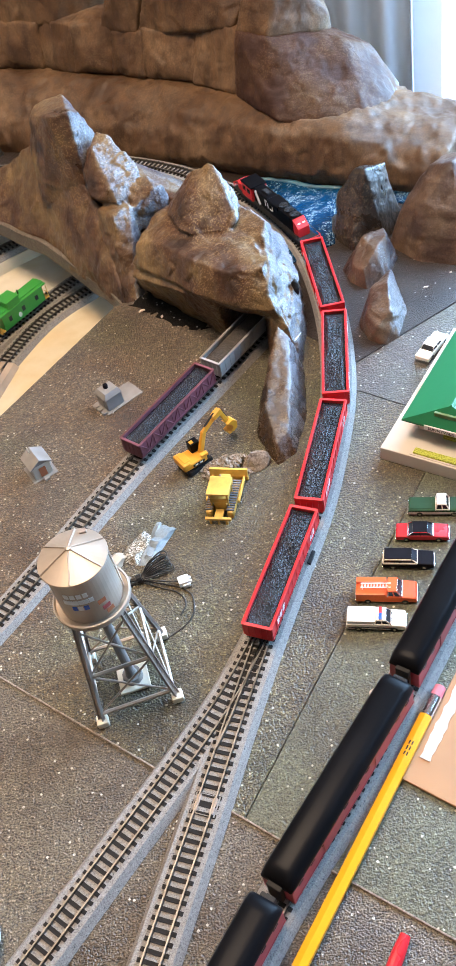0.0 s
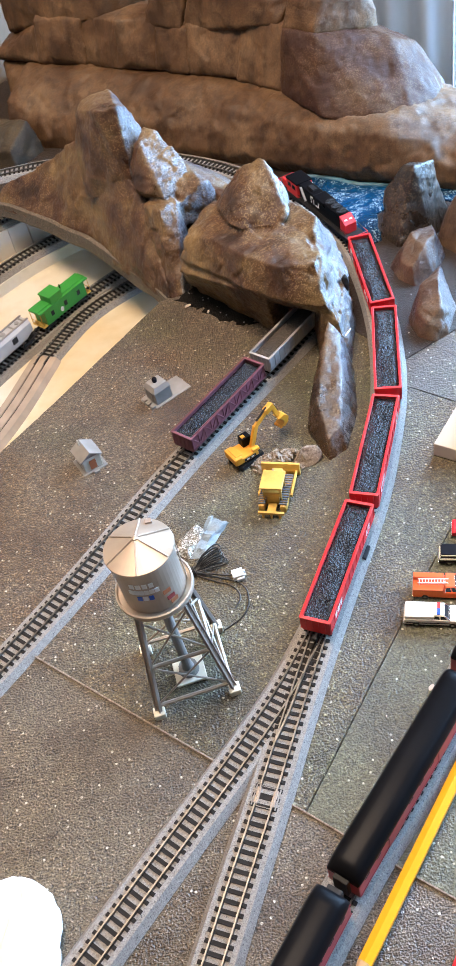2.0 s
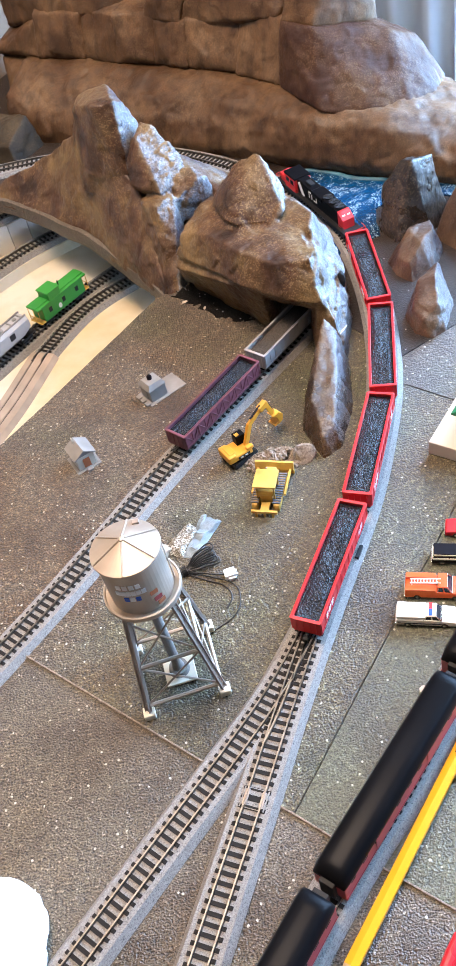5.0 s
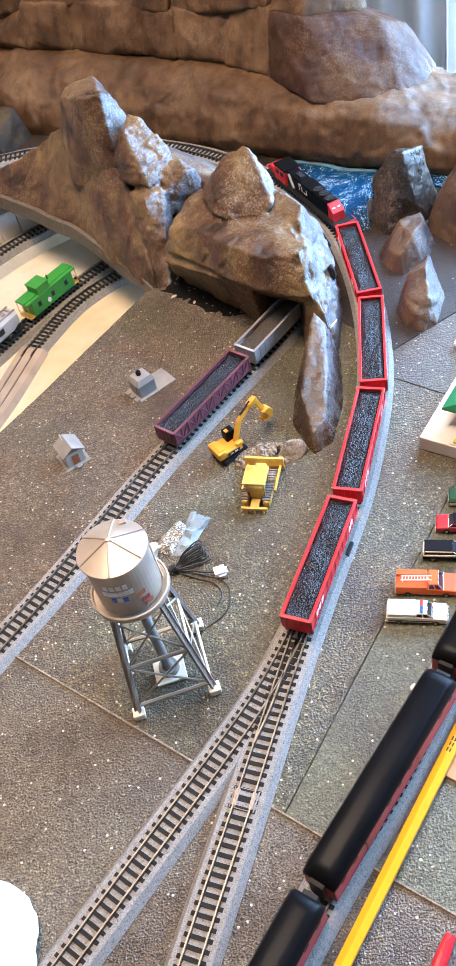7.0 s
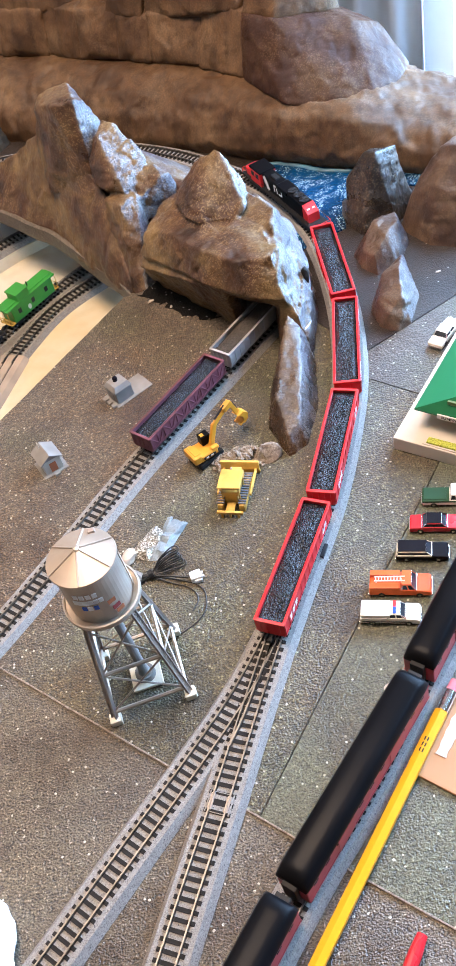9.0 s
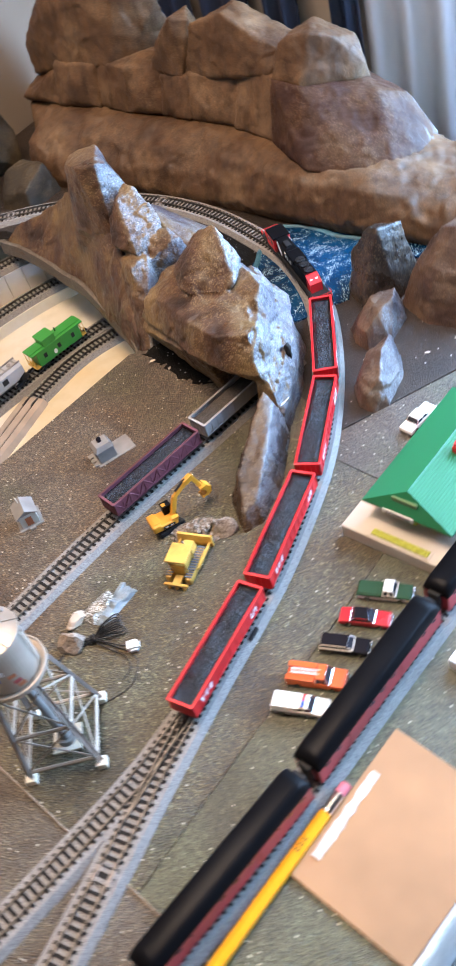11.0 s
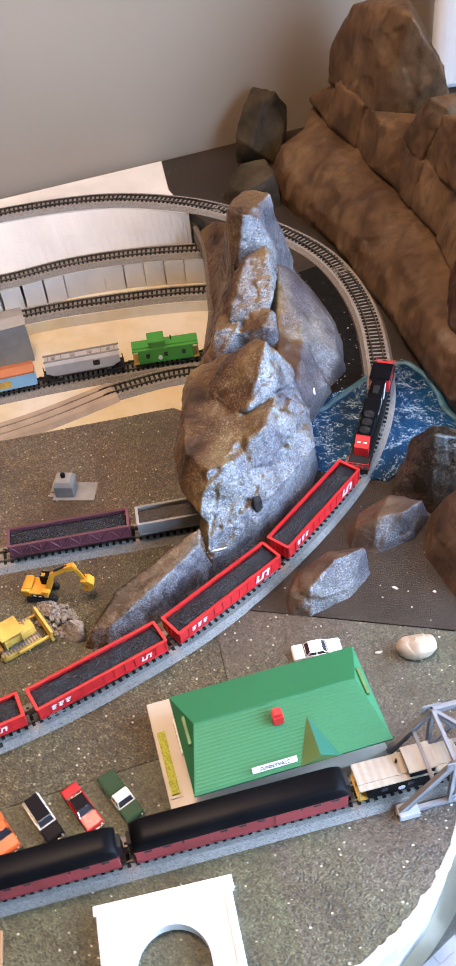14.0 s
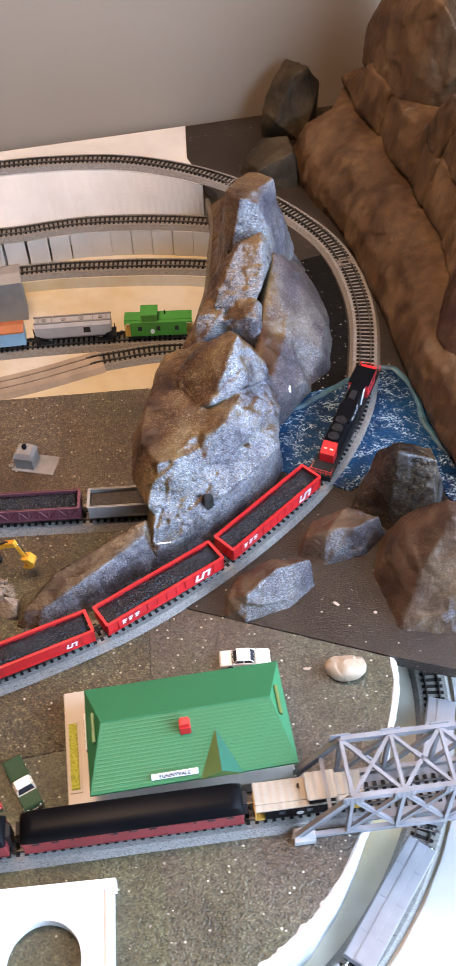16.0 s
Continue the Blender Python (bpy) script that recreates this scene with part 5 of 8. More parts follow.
def locomotive(line, rear_s):
    length = 0.136
    p, turn = set_on_rails(line, rear_s + length / 2, length)
    root = thing("locomotive", p, "black and red diesel locomotive with white stripes on the curve", "locomotive", turn=turn)
    L = length / 2
    bm = bmesh.new()
    box(bm, -L, L, -0.0092, 0.0092, 0.0060, 0.0076, 0.0003)
    for sgn in (-1, 1):
        box(bm, *sorted((sgn * L, sgn * (L - 0.0015))), -0.0085, 0.0085, 0.0022, 0.0070, 0.0004)
    part("walkway", bm, M_BLACK_MATT, root)
    bm = bmesh.new()
    box(bm, -L + 0.024, L - 0.038, -0.0060, 0.0060, 0.0076, 0.0222, 0.0010)
    hood = part("hood", bm, M_BLACK, root, "glossy black engine hood", smooth=False)
    bm = bmesh.new()
    rear = [(-L + 0.0150, 0.0076), (-L + 0.0245, 0.0076), (-L + 0.0245, 0.0221), (-L + 0.0225, 0.0221), (-L + 0.0150, 0.0165)]
    rings = [[bm.verts.new((x, y, z)) for x, z in rear] for y in (-0.0058, 0.0058)]
    bm.faces.new(rings[0]), bm.faces.new(rings[1][::-1])
    for i in range(5):
        bm.faces.new((rings[0][i], rings[0][(i + 1) % 5], rings[1][(i + 1) % 5], rings[1][i]))
    back = part("rear_panel", bm, M_RED, root, "red sloping rear panel")
    lean = Matrix.Translation((-L + 0.0186, 0, 0.0194)) @ Matrix.Rotation(math.atan2(-0.0056, 0.0075), 4, "Y")
    for k in (-1, 1):
        bm = bmesh.new()
        box(bm, -0.0006, 0.0006, k * 0.0026 - 0.0013, k * 0.0026 + 0.0013, -0.0002, 0.0004, 0, lean)
        part("marker_plate", bm, M_CARWHITE, back)
    for k in range(3):
        bm = bmesh.new()
        x = -L + 0.0300 + 0.0098 * k
        rod(bm, (x, 0, 0.0220), (x, 0, 0.0236), 0.0044, sides=20)
        rod(bm, (x, 0, 0.0234), (x, 0, 0.0240), 0.0012, sides=10)
        for q in range(6):
            c, s = math.cos(q * math.pi / 3), math.sin(q * math.pi / 3)
            rod(bm, (x + 0.001 * c, 0.001 * s, 0.0238), (x + 0.0042 * c, 0.0042 * s, 0.0237), 0.00035, sides=5)
        part("fan", bm, M_BLACK_MATT, hood, "round black roof fan")
    bm = bmesh.new()
    box(bm, L - 0.060, L - 0.050, -0.0024, 0.0024, 0.0220, 0.0240, 0.0004)
    part("exhaust", bm, M_BLACK_MATT, hood)
    bm = bmesh.new()
    box(bm, L - 0.086, L - 0.066, -0.0068, 0.0068, 0.0185, 0.0228, 0.0008)
    part("air_intake", bm, M_BLACK, hood)
    bm = bmesh.new()
    box(bm, L - 0.039, L - 0.018, -0.0088, 0.0088, 0.0076, 0.0212, 0.0010)
    cab = part("cab", bm, M_RED, root, "red cab")
    bm = bmesh.new()
    box(bm, L - 0.0395, L - 0.0175, -0.0089, 0.0089, 0.0212, 0.0228, 0.0007)
    part("cab_roof", bm, M_BLACK, cab, "black cab roof")
    for sgn in (-1, 1):
        bm = bmesh.new()
        for k in range(2):
            box(bm, L - 0.036 + 0.0085 * k, L - 0.030 + 0.0085 * k, *sorted((sgn * 0.0089, sgn * 0.0085)), 0.0150, 0.0195)
        part("side_window", bm, M_GLASS, cab)
    bm = bmesh.new()
    for k in (-1, 1):
        box(bm, L - 0.0183, L - 0.0177, k * 0.0042 - 0.0028, k * 0.0042 + 0.0028, 0.0160, 0.0198)
    part("windscreen", bm, M_GLASS, cab)
    bm = bmesh.new()
    box(bm, L - 0.019, L - 0.006, -0.0070, 0.0070, 0.0076, 0.0158, 0.0016)
    part("nose", bm, M_RED, root, "red short nose")
    for sgn in (-1, 1):
        bm = bmesh.new()
        y0, y1 = sorted((sgn * 0.0063, sgn * 0.0059))
        m = Matrix.Translation((L - 0.046, 0, 0.0150)) @ Matrix.Rotation(radians(32), 4, "Y")
        box(bm, -0.0024, 0.0024, y0, y1, -0.0070, 0.0070, 0, m)
        part("stripe", bm, M_WHITE, hood, "white slanting stripe")
        bm = bmesh.new()
        for k in range(2):
            xa = 0.002 + k * 0.0085 - 0.006
            box(bm, xa - 0.0030, xa + 0.0030, y0, y1, 0.0188, 0.0198)
            box(bm, xa - 0.0030, xa - 0.0018, y0, y1, 0.0130, 0.0198)
            box(bm, xa - 0.0030, xa + 0.0030, y0, y1, 0.0130, 0.0140) if k == 0 else box(bm, xa + 0.0018, xa + 0.0030, y0, y1, 0.0130, 0.0198)
        part("emblem", bm, M_WHITE, hood, "white emblem shape")
        rail = bmesh.new()
        y = sgn * 0.0089
        rod(rail, (-L + 0.002, y, 0.0128), (L - 0.040, y, 0.0128), 0.00028, sides=5)
        for k in range(10):
            x = -L + 0.003 + k * 0.0096
            rod(rail, (x, y, 0.0074), (x, y, 0.0129), 0.00025, sides=5)
        part("handrail", rail, M_BLACK_MATT, root)
        end = bmesh.new()
        x = sgn * (L - 0.0008)
        for q in range(5):
            rod(end, (x, -0.0085 + q * 0.00425, 0.0040), (x, -0.0085 + q * 0.00425, 0.0126), 0.0003, sides=5)
        for z in (0.0126, 0.0100):
            rod(end, (x, -0.0085, z), (x, 0.0085, z), 0.0003, sides=5)
        for q in (-1, 1):
            rod(end, (x, q * 0.0085, 0.0126), (x - sgn * 0.007, q * 0.0088, 0.0126), 0.0003, sides=5)
        part("end_railing", end, M_RED, root, "thin red railing")
        truck = bmesh.new()
        xc = sgn * 0.041
        for q in (-1, 1):
            box(truck, xc - 0.0155, xc + 0.0155, q * 0.0072 - 0.0008, q * 0.0072 + 0.0008, 0.0012, 0.0050, 0.0004)
            for k in range(3):
                rod(truck, (xc - 0.0105 + k * 0.0105, q * 0.0062, 0.0030), (xc - 0.0105 + k * 0.0105, q * 0.0046, 0.0030), 0.0030, sides=14)
        part("truck", truck, M_BLACK_MATT, root)
        coupler(root, sgn * L, sgn)
    bm = bmesh.new()
    rod(bm, (-0.016, 0, 0.0038), (0.016, 0, 0.0038), 0.0036, sides=12)
    part("fuel_tank", bm, M_BLACK_MATT, root)


TRAIN_REAR = arc_of(MAIN_LINE, 0.1305, 0.803)
locomotive(MAIN_LINE, TRAIN_REAR)
for i in range(4):
    open_wagon("gondola_wagon", MAIN_LINE, TRAIN_REAR - 0.0565 - 0.1055 * i, 0.0980, 0.0135, M_RED, 0.0032, M_COAL,
               "bright red open wagon filled with black coal", "red wagons of the train", marks=(0.62, 0.0085, 0.0034) if i < 2 else (0.66, 0.0050, 0.0022), seed=i * 11)


def siding_wagons():
    line = [(p, d) for p, d in spline([(-0.20, 0.374), (-0.114, 0.476), (-0.035, 0.578), (0.065, 0.691), (0.11, 0.745)], TIE_STEP)]
    s = arc_of(line, -0.003, 0.614)
    open_wagon("gondola_wagon", line, s, 0.094, 0.0140, M_PURPLE, 0.0036, M_COAL, "dull maroon open wagon with dark coal on the siding", "wagons on the siding", braces=True, seed=71)
    open_wagon("gondola_wagon", line, s + 0.0945, 0.082, 0.0140, M_LIGHTGREY, 0.0040, M_EARTH, "grey ribbed open wagon with dark load entering the tunnel", "wagons on the siding", seed=77, load_label="dark brown load")


siding_wagons()


def passenger_car(line, s, length):
    p, turn = set_on_rails(line, s, length)
    root = thing("passenger_car", p, "maroon passenger coach with a rounded black roof", "railway carriage", "coaches at the station", turn=turn)
    L, w = length / 2, 0.0093
    bm = bmesh.new()
    box(bm, -L, L, -w, w, 0.0034, 0.0190, 0.0006)
    body = part("body", bm, M_MAROON, root, "maroon coach body")
    bm = bmesh.new()
    ring = [(w + 0.0006, 0.0185), (w + 0.0006, 0.0202), (w * 0.99, 0.0218), (w * 0.90, 0.0238), (w * 0.80, 0.0250), (w * 0.66, 0.0257), (w * 0.30, 0.0261), (0, 0.0262)]
    prof = ring + [(-y, z) for y, z in ring[-2::-1]]
    rings = []
    for x, f in ((-L - 0.0006, 0.0), (-L, 0.40), (-L + 0.0020, 0.70), (-L + 0.0050, 0.92), (-L + 0.0080, 1.0), (L - 0.0080, 1.0), (L - 0.0050, 0.92), (L - 0.0020, 0.70), (L, 0.40), (L + 0.0006, 0.0)):
        rings.append([bm.verts.new((x, y * (0.90 + 0.10 * f), 0.0185 + (z - 0.0185) * (0.25 + 0.75 * f))) for y, z in prof])
    for r, q in zip(rings, rings[1:]):
        for i in range(len(prof) - 1):
            bm.faces.new((r[i], r[i + 1], q[i + 1], q[i]))
    bm.faces.new(rings[0]), bm.faces.new(rings[-1][::-1])
    part("roof", bm, M_BLACK, root, "smooth black rounded roof", smooth=True)
    for sgn in (-1, 1):
        for k in range(2):
            bm = bmesh.new()
            x = (k - 0.5) * length * 0.42
            box(bm, x - 0.008, x + 0.008, *sorted((sgn * (w + 0.0005), sgn * w)), 0.0055, 0.0172, 0.0003)
            part("door", bm, M_MAROON, body)
        bm = bmesh.new()
        for k in range(11):
            x = -L + 0.008 + k * (length - 0.016) / 10
            box(bm, x - 0.0022, x + 0.0022, *sorted((sgn * (w + 0.00025), sgn * (w - 0.0003))), 0.0150, 0.0176)
        part("window_band", bm, M_GLASS, body, "row of dark windows")
        bm = bmesh.new()
        box(bm, -L, L, *sorted((sgn * (w + 0.0004), sgn * w)), 0.0048, 0.0056)
        box(bm, -L, L, *sorted((sgn * (w + 0.0004), sgn * w)), 0.0174, 0.0181)
        part("moulding", bm, M_MAROON, body)
        bogie(root, sgn * (L - 0.019))
        bm = bmesh.new()
        box(bm, *sorted((sgn * L, sgn * (L + 0.0030))), -0.0042, 0.0042, 0.0050, 0.0205, 0.0005)
        part("vestibule", bm, M_BLACK_MATT, root)
        coupler(root, sgn * (L + 0.001), sgn)


def caboose(line, s, length, body, roof, label, cupola_at, group="", height=0.0165, tall=1.0):
    p, turn = set_on_rails(line, s, length)
    root = thing("caboose", p, label, "railway carriage", group, turn=turn)
    root.scale.z = tall
    L, w = length / 2, 0.0088
    bm = bmesh.new()
    box(bm, -L + 0.006, L - 0.006, -w, w, 0.0044, height, 0.0004)
    hull = part("body", bm, body, root)
    bm = bmesh.new()
    box(bm, -L, L, -w - 0.0005, w + 0.0005, height, height + 0.0012, 0.0004)
    box(bm, -L, L, -w * 0.6, w * 0.6, height + 0.0010, height + 0.0019, 0.0004)
    part("roof", bm, roof, root)
    bm = bmesh.new()
    x = cupola_at * L
    box(bm, x - 0.0080, x + 0.0080, -w * 0.95, w * 0.95, height + 0.001, height + 0.0068, 0.0005)
    cup = part("cupola", bm, body, root)
    bm = bmesh.new()
    box(bm, x - 0.0090, x + 0.0090, -w, w, height + 0.0066, height + 0.0078, 0.0004)
    part("cupola_roof", bm, roof, cup)
    for sgn in (-1, 1):
        bm = bmesh.new()
        for k in range(3):
            xa = -L + 0.016 + k * (length - 0.032) / 2
            box(bm, xa - 0.0020, xa + 0.0020, *sorted((sgn * (w + 0.0003), sgn * w)), height - 0.0070, height - 0.0030)
        part("window", bm, M_GLASS, hull)
        bm = bmesh.new()
        rod(bm, (-L * 0.18, sgn * w, 0.0088), (-L * 0.18, sgn * (w + 0.0003), 0.0088), 0.0022, sides=18)
        part("emblem", bm, M_WHITE, hull, "round white emblem shape")
        bogie(root, sgn * (L - 0.013))
        bm = bmesh.new()
        xe = sgn * (L - 0.0006)
        for y in (-w + 0.0006, 0.0, w - 0.0006):
            rod(bm, (xe, y, 0.0044), (xe, y, height), 0.00035, sides=6)
        rod(bm, (xe, -w, 0.0092), (xe, w, 0.0092), 0.00035, sides=6)
        box(bm, *sorted((sgn * L, sgn * (L - 0.006))), -w, w, 0.0044, 0.0052)
        part("end_platform", bm, M_OLDYELLOW, root, "yellow end railing")
        coupler(root, sgn * L, sgn)
    bm = bmesh.new()
    rod(bm, (-x * 0.8, 0.003, height + 0.001), (-x * 0.8, 0.003, height + 0.0055), 0.0007)
    part("stove_pipe", bm, M_BLACK_MATT, root)


S_CAR = arc_of(PASS_LINE, 0.158, 0.4105)
for i in (-2, -1, 0, 1):
    passenger_car(PASS_LINE, S_CAR + i * 0.1405, 0.131)
caboose(PASS_LINE, arc_of(PASS_LINE, 0.3085, 0.600), 0.066, M_BLACK, M_TINROOF, "black caboose with a ribbed tin roof entering the bridge", 0.22)


def yard_line(points, z):
    return [(p + Vector((0, 0, z)), d) for p, d in spline(points, TIE_STEP)]


YARD_C = yard_line([(-0.36, 0.64), (-0.271, 0.764), (-0.205, 0.846), (-0.140, 0.918), (-0.06, 0.985)], YARD_Z)
caboose(YARD_C, arc_of(YARD_C, -0.165, 0.891), 0.070, M_CABGREEN, M_CABGREEN, "bright green caboose standing in the lower yard", -0.25, tall=1.35)


def covered_hopper(line, s, length):
    p, turn = set_on_rails(line, s, length)
    root = thing("covered_hopper_wagon", p, "light grey covered hopper wagon in the lower yard", "railway wagon", turn=turn)
    root.scale.z = 1.3
    L, w = length / 2, 0.0090
    bm = bmesh.new()
    prof = [(-w * 0.55, 0.0060), (w * 0.55, 0.0060), (w, 0.0095), (w, 0.0190), (w * 0.7, 0.0212), (-w * 0.7, 0.0212), (-w, 0.0190), (-w, 0.0095)]
    ends = []
    for x, lift in ((-L + 0.004, 0.006), (-L + 0.012, 0.0), (L - 0.012, 0.0), (L - 0.004, 0.006)):
        ends.append([bm.verts.new((x, y, max(z, 0.0060 + lift))) for y, z in prof])
    for r, q in zip(ends, ends[1:]):
        for i in range(8):
            bm.faces.new((r[i], r[(i + 1) % 8], q[(i + 1) % 8], q[i]))
    bm.faces.new(ends[0]), bm.faces.new(ends[-1][::-1])
    body = part("body", bm, M_LIGHTGREY, root)
    bm = bmesh.new()
    for sgn in (-1, 1):
        box(bm, -L + 0.003, L - 0.003, sgn * 0.0052 - 0.0008, sgn * 0.0052 + 0.0008, 0.0212, 0.0222)
    for k in range(6):
        x = -L + 0.008 + k * (length - 0.016) / 5
        box(bm, x - 0.0006, x + 0.0006, -0.006, 0.006, 0.0212, 0.0220)
    part("roof_walk", bm, M_GREY, body)
    for k in range(4):
        bm = bmesh.new()
        x = -L + 0.014 + k * (length - 0.028) / 3
        rod(bm, (x, 0, 0.0210), (x, 0, 0.0220), 0.0024, sides=16)
        part("hatch", bm, M_GREY, body)
    bm = bmesh.new()
    for sgn in (-1, 1):
        box(bm, L * 0.25, L * 0.25 + 0.007, *sorted((sgn * (w + 0.0003), sgn * w)), 0.0125, 0.0175)
    part("emblem", bm, M_BLACK_MATT, body, "black emblem shape")
    for sgn in (-1, 1):
        bm = bmesh.new()
        box(bm, *sorted((sgn * L, sgn * (L - 0.010))), -w * 0.9, w * 0.9, 0.0044, 0.0056)
        rod(bm, (sgn * (L - 0.001), 0, 0.005), (sgn * (L - 0.001), 0, 0.014), 0.0005)
        part("end_frame", bm, M_BLACK_MATT, root)
        bogie(root, sgn * (L - 0.012))
        coupler(root, sgn * L, sgn)


covered_hopper(YARD_C, arc_of(YARD_C, -0.163, 0.893) - 0.088, 0.086)


def box_wagon(line, s, length):
    p, turn = set_on_rails(line, s, length)
    root = thing("box_wagon", p, "pale blue box wagon with a rust orange roof in the yard", "railway wagon", turn=turn)
    root.scale.z = 1.3
    L, w = length / 2, 0.0092
    bm = bmesh.new()
    box(bm, -L, L, -w, w, 0.0044, 0.0170, 0.0004)
    body = part("body", bm, M_BLUECAR, root)
    bm = bmesh.new()
    prof = [(-w - 0.0005, 0.0168), (w + 0.0005, 0.0168), (w + 0.0005, 0.0182), (0, 0.0204), (-w - 0.0005, 0.0182)]
    sweep(bm, [(Vector((-L, 0, 0)), Vector((1, 0, 0))), (Vector((L, 0, 0)), Vector((1, 0, 0)))], prof)
    part("roof", bm, M_RUST, root, "rust orange roof")
    bm = bmesh.new()
    for sgn in (-1, 1):
        box(bm, -0.012, 0.016, *sorted((sgn * (w + 0.0003), sgn * w)), 0.0070, 0.0135)
    part("poster", bm, M_OLDYELLOW, body, "yellow picture panel")
    for sgn in (-1, 1):
        bogie(root, sgn * (L - 0.012))
        coupler(root, sgn * L, sgn)


box_wagon(YARD_C, arc_of(YARD_C, -0.163, 0.893) - 0.181, 0.084)


def flat_wagon(line, s, length, tall):
    p, turn = set_on_rails(line, s, length)
    root = thing("covered_wagon", p, "pale grey flat-topped wagon on the lower track", "railway wagon", "grey wagons on the lower track", turn=turn)
    L, w = length / 2, 0.0098
    bm = bmesh.new()
    box(bm, -L, L, -w, w, 0.0044, tall, 0.0006)
    body = part("body", bm, M_WAGONGREY, root)
    bm = bmesh.new()
    box(bm, -L + 0.001, L - 0.001, -0.0030, 0.0030, tall - 0.0002, tall + 0.0006, 0.0002)
    part("roof_walk", bm, M_WAGONGREY, body)
    for k in range(3):
        x = (k - 1) * length * 0.28
        bm = bmesh.new()
        box(bm, x - 0.0004, x + 0.0004, -w * 0.98, w * 0.98, tall - 0.0002, tall + 0.0003)
        part("roof_rib", bm, M_WAGONGREY, body)
    for sgn in (-1, 1):
        bogie(root, sgn * (L - 0.013))
        bm = bmesh.new()
        for q in (-1, 1):
            rod(bm, (sgn * L, q * 0.006, 0.004), (sgn * (L + 0.004), q * 0.006, 0.004), 0.0008)
        rod(bm, (sgn * (L + 0.004), -0.008, 0.0044), (sgn * (L + 0.004), 0.008, 0.0044), 0.0006)
        part("buffer", bm, M_CHROME, root, "bright metal end fittings")
        coupler(root, sgn * L, sgn)


def lower_sheet():
    """Pale grey board on the foam beyond the lower track."""
    inner = []
    for p, d in LOW_LINE[::6]:
        n = Vector((d.y, -d.x, 0))
        if p.y > 0.40:
            inner.append(tuple((p + n * 0.0165).xy))
    bm = bmesh.new()
    prism(bm, inner + [(0.34, 0.86), (0.56, 0.74), (0.56, 0.40), (0.44, 0.36)], YARD_Z + 0.0002, YARD_Z + 0.0030)
    tagged(mesh_object("ground_low", bm, M_SHEET), "pale grey board beyond the lower track", "ground", kind="structure")


M_SHEET = paint("pale_grey_board", (0.40, 0.39, 0.37), 0.7, wear=0.10, scale=60)
lower_sheet()
S_LOW = arc_of(LOW_LINE, 0.3775, 0.612)
flat_wagon(LOW_LINE, S_LOW, 0.088, 0.0125)
flat_wagon(LOW_LINE, S_LOW - 0.098, 0.088, 0.0125)
flat_wagon(LOW_LINE, S_LOW + 0.105, 0.088, 0.0200)


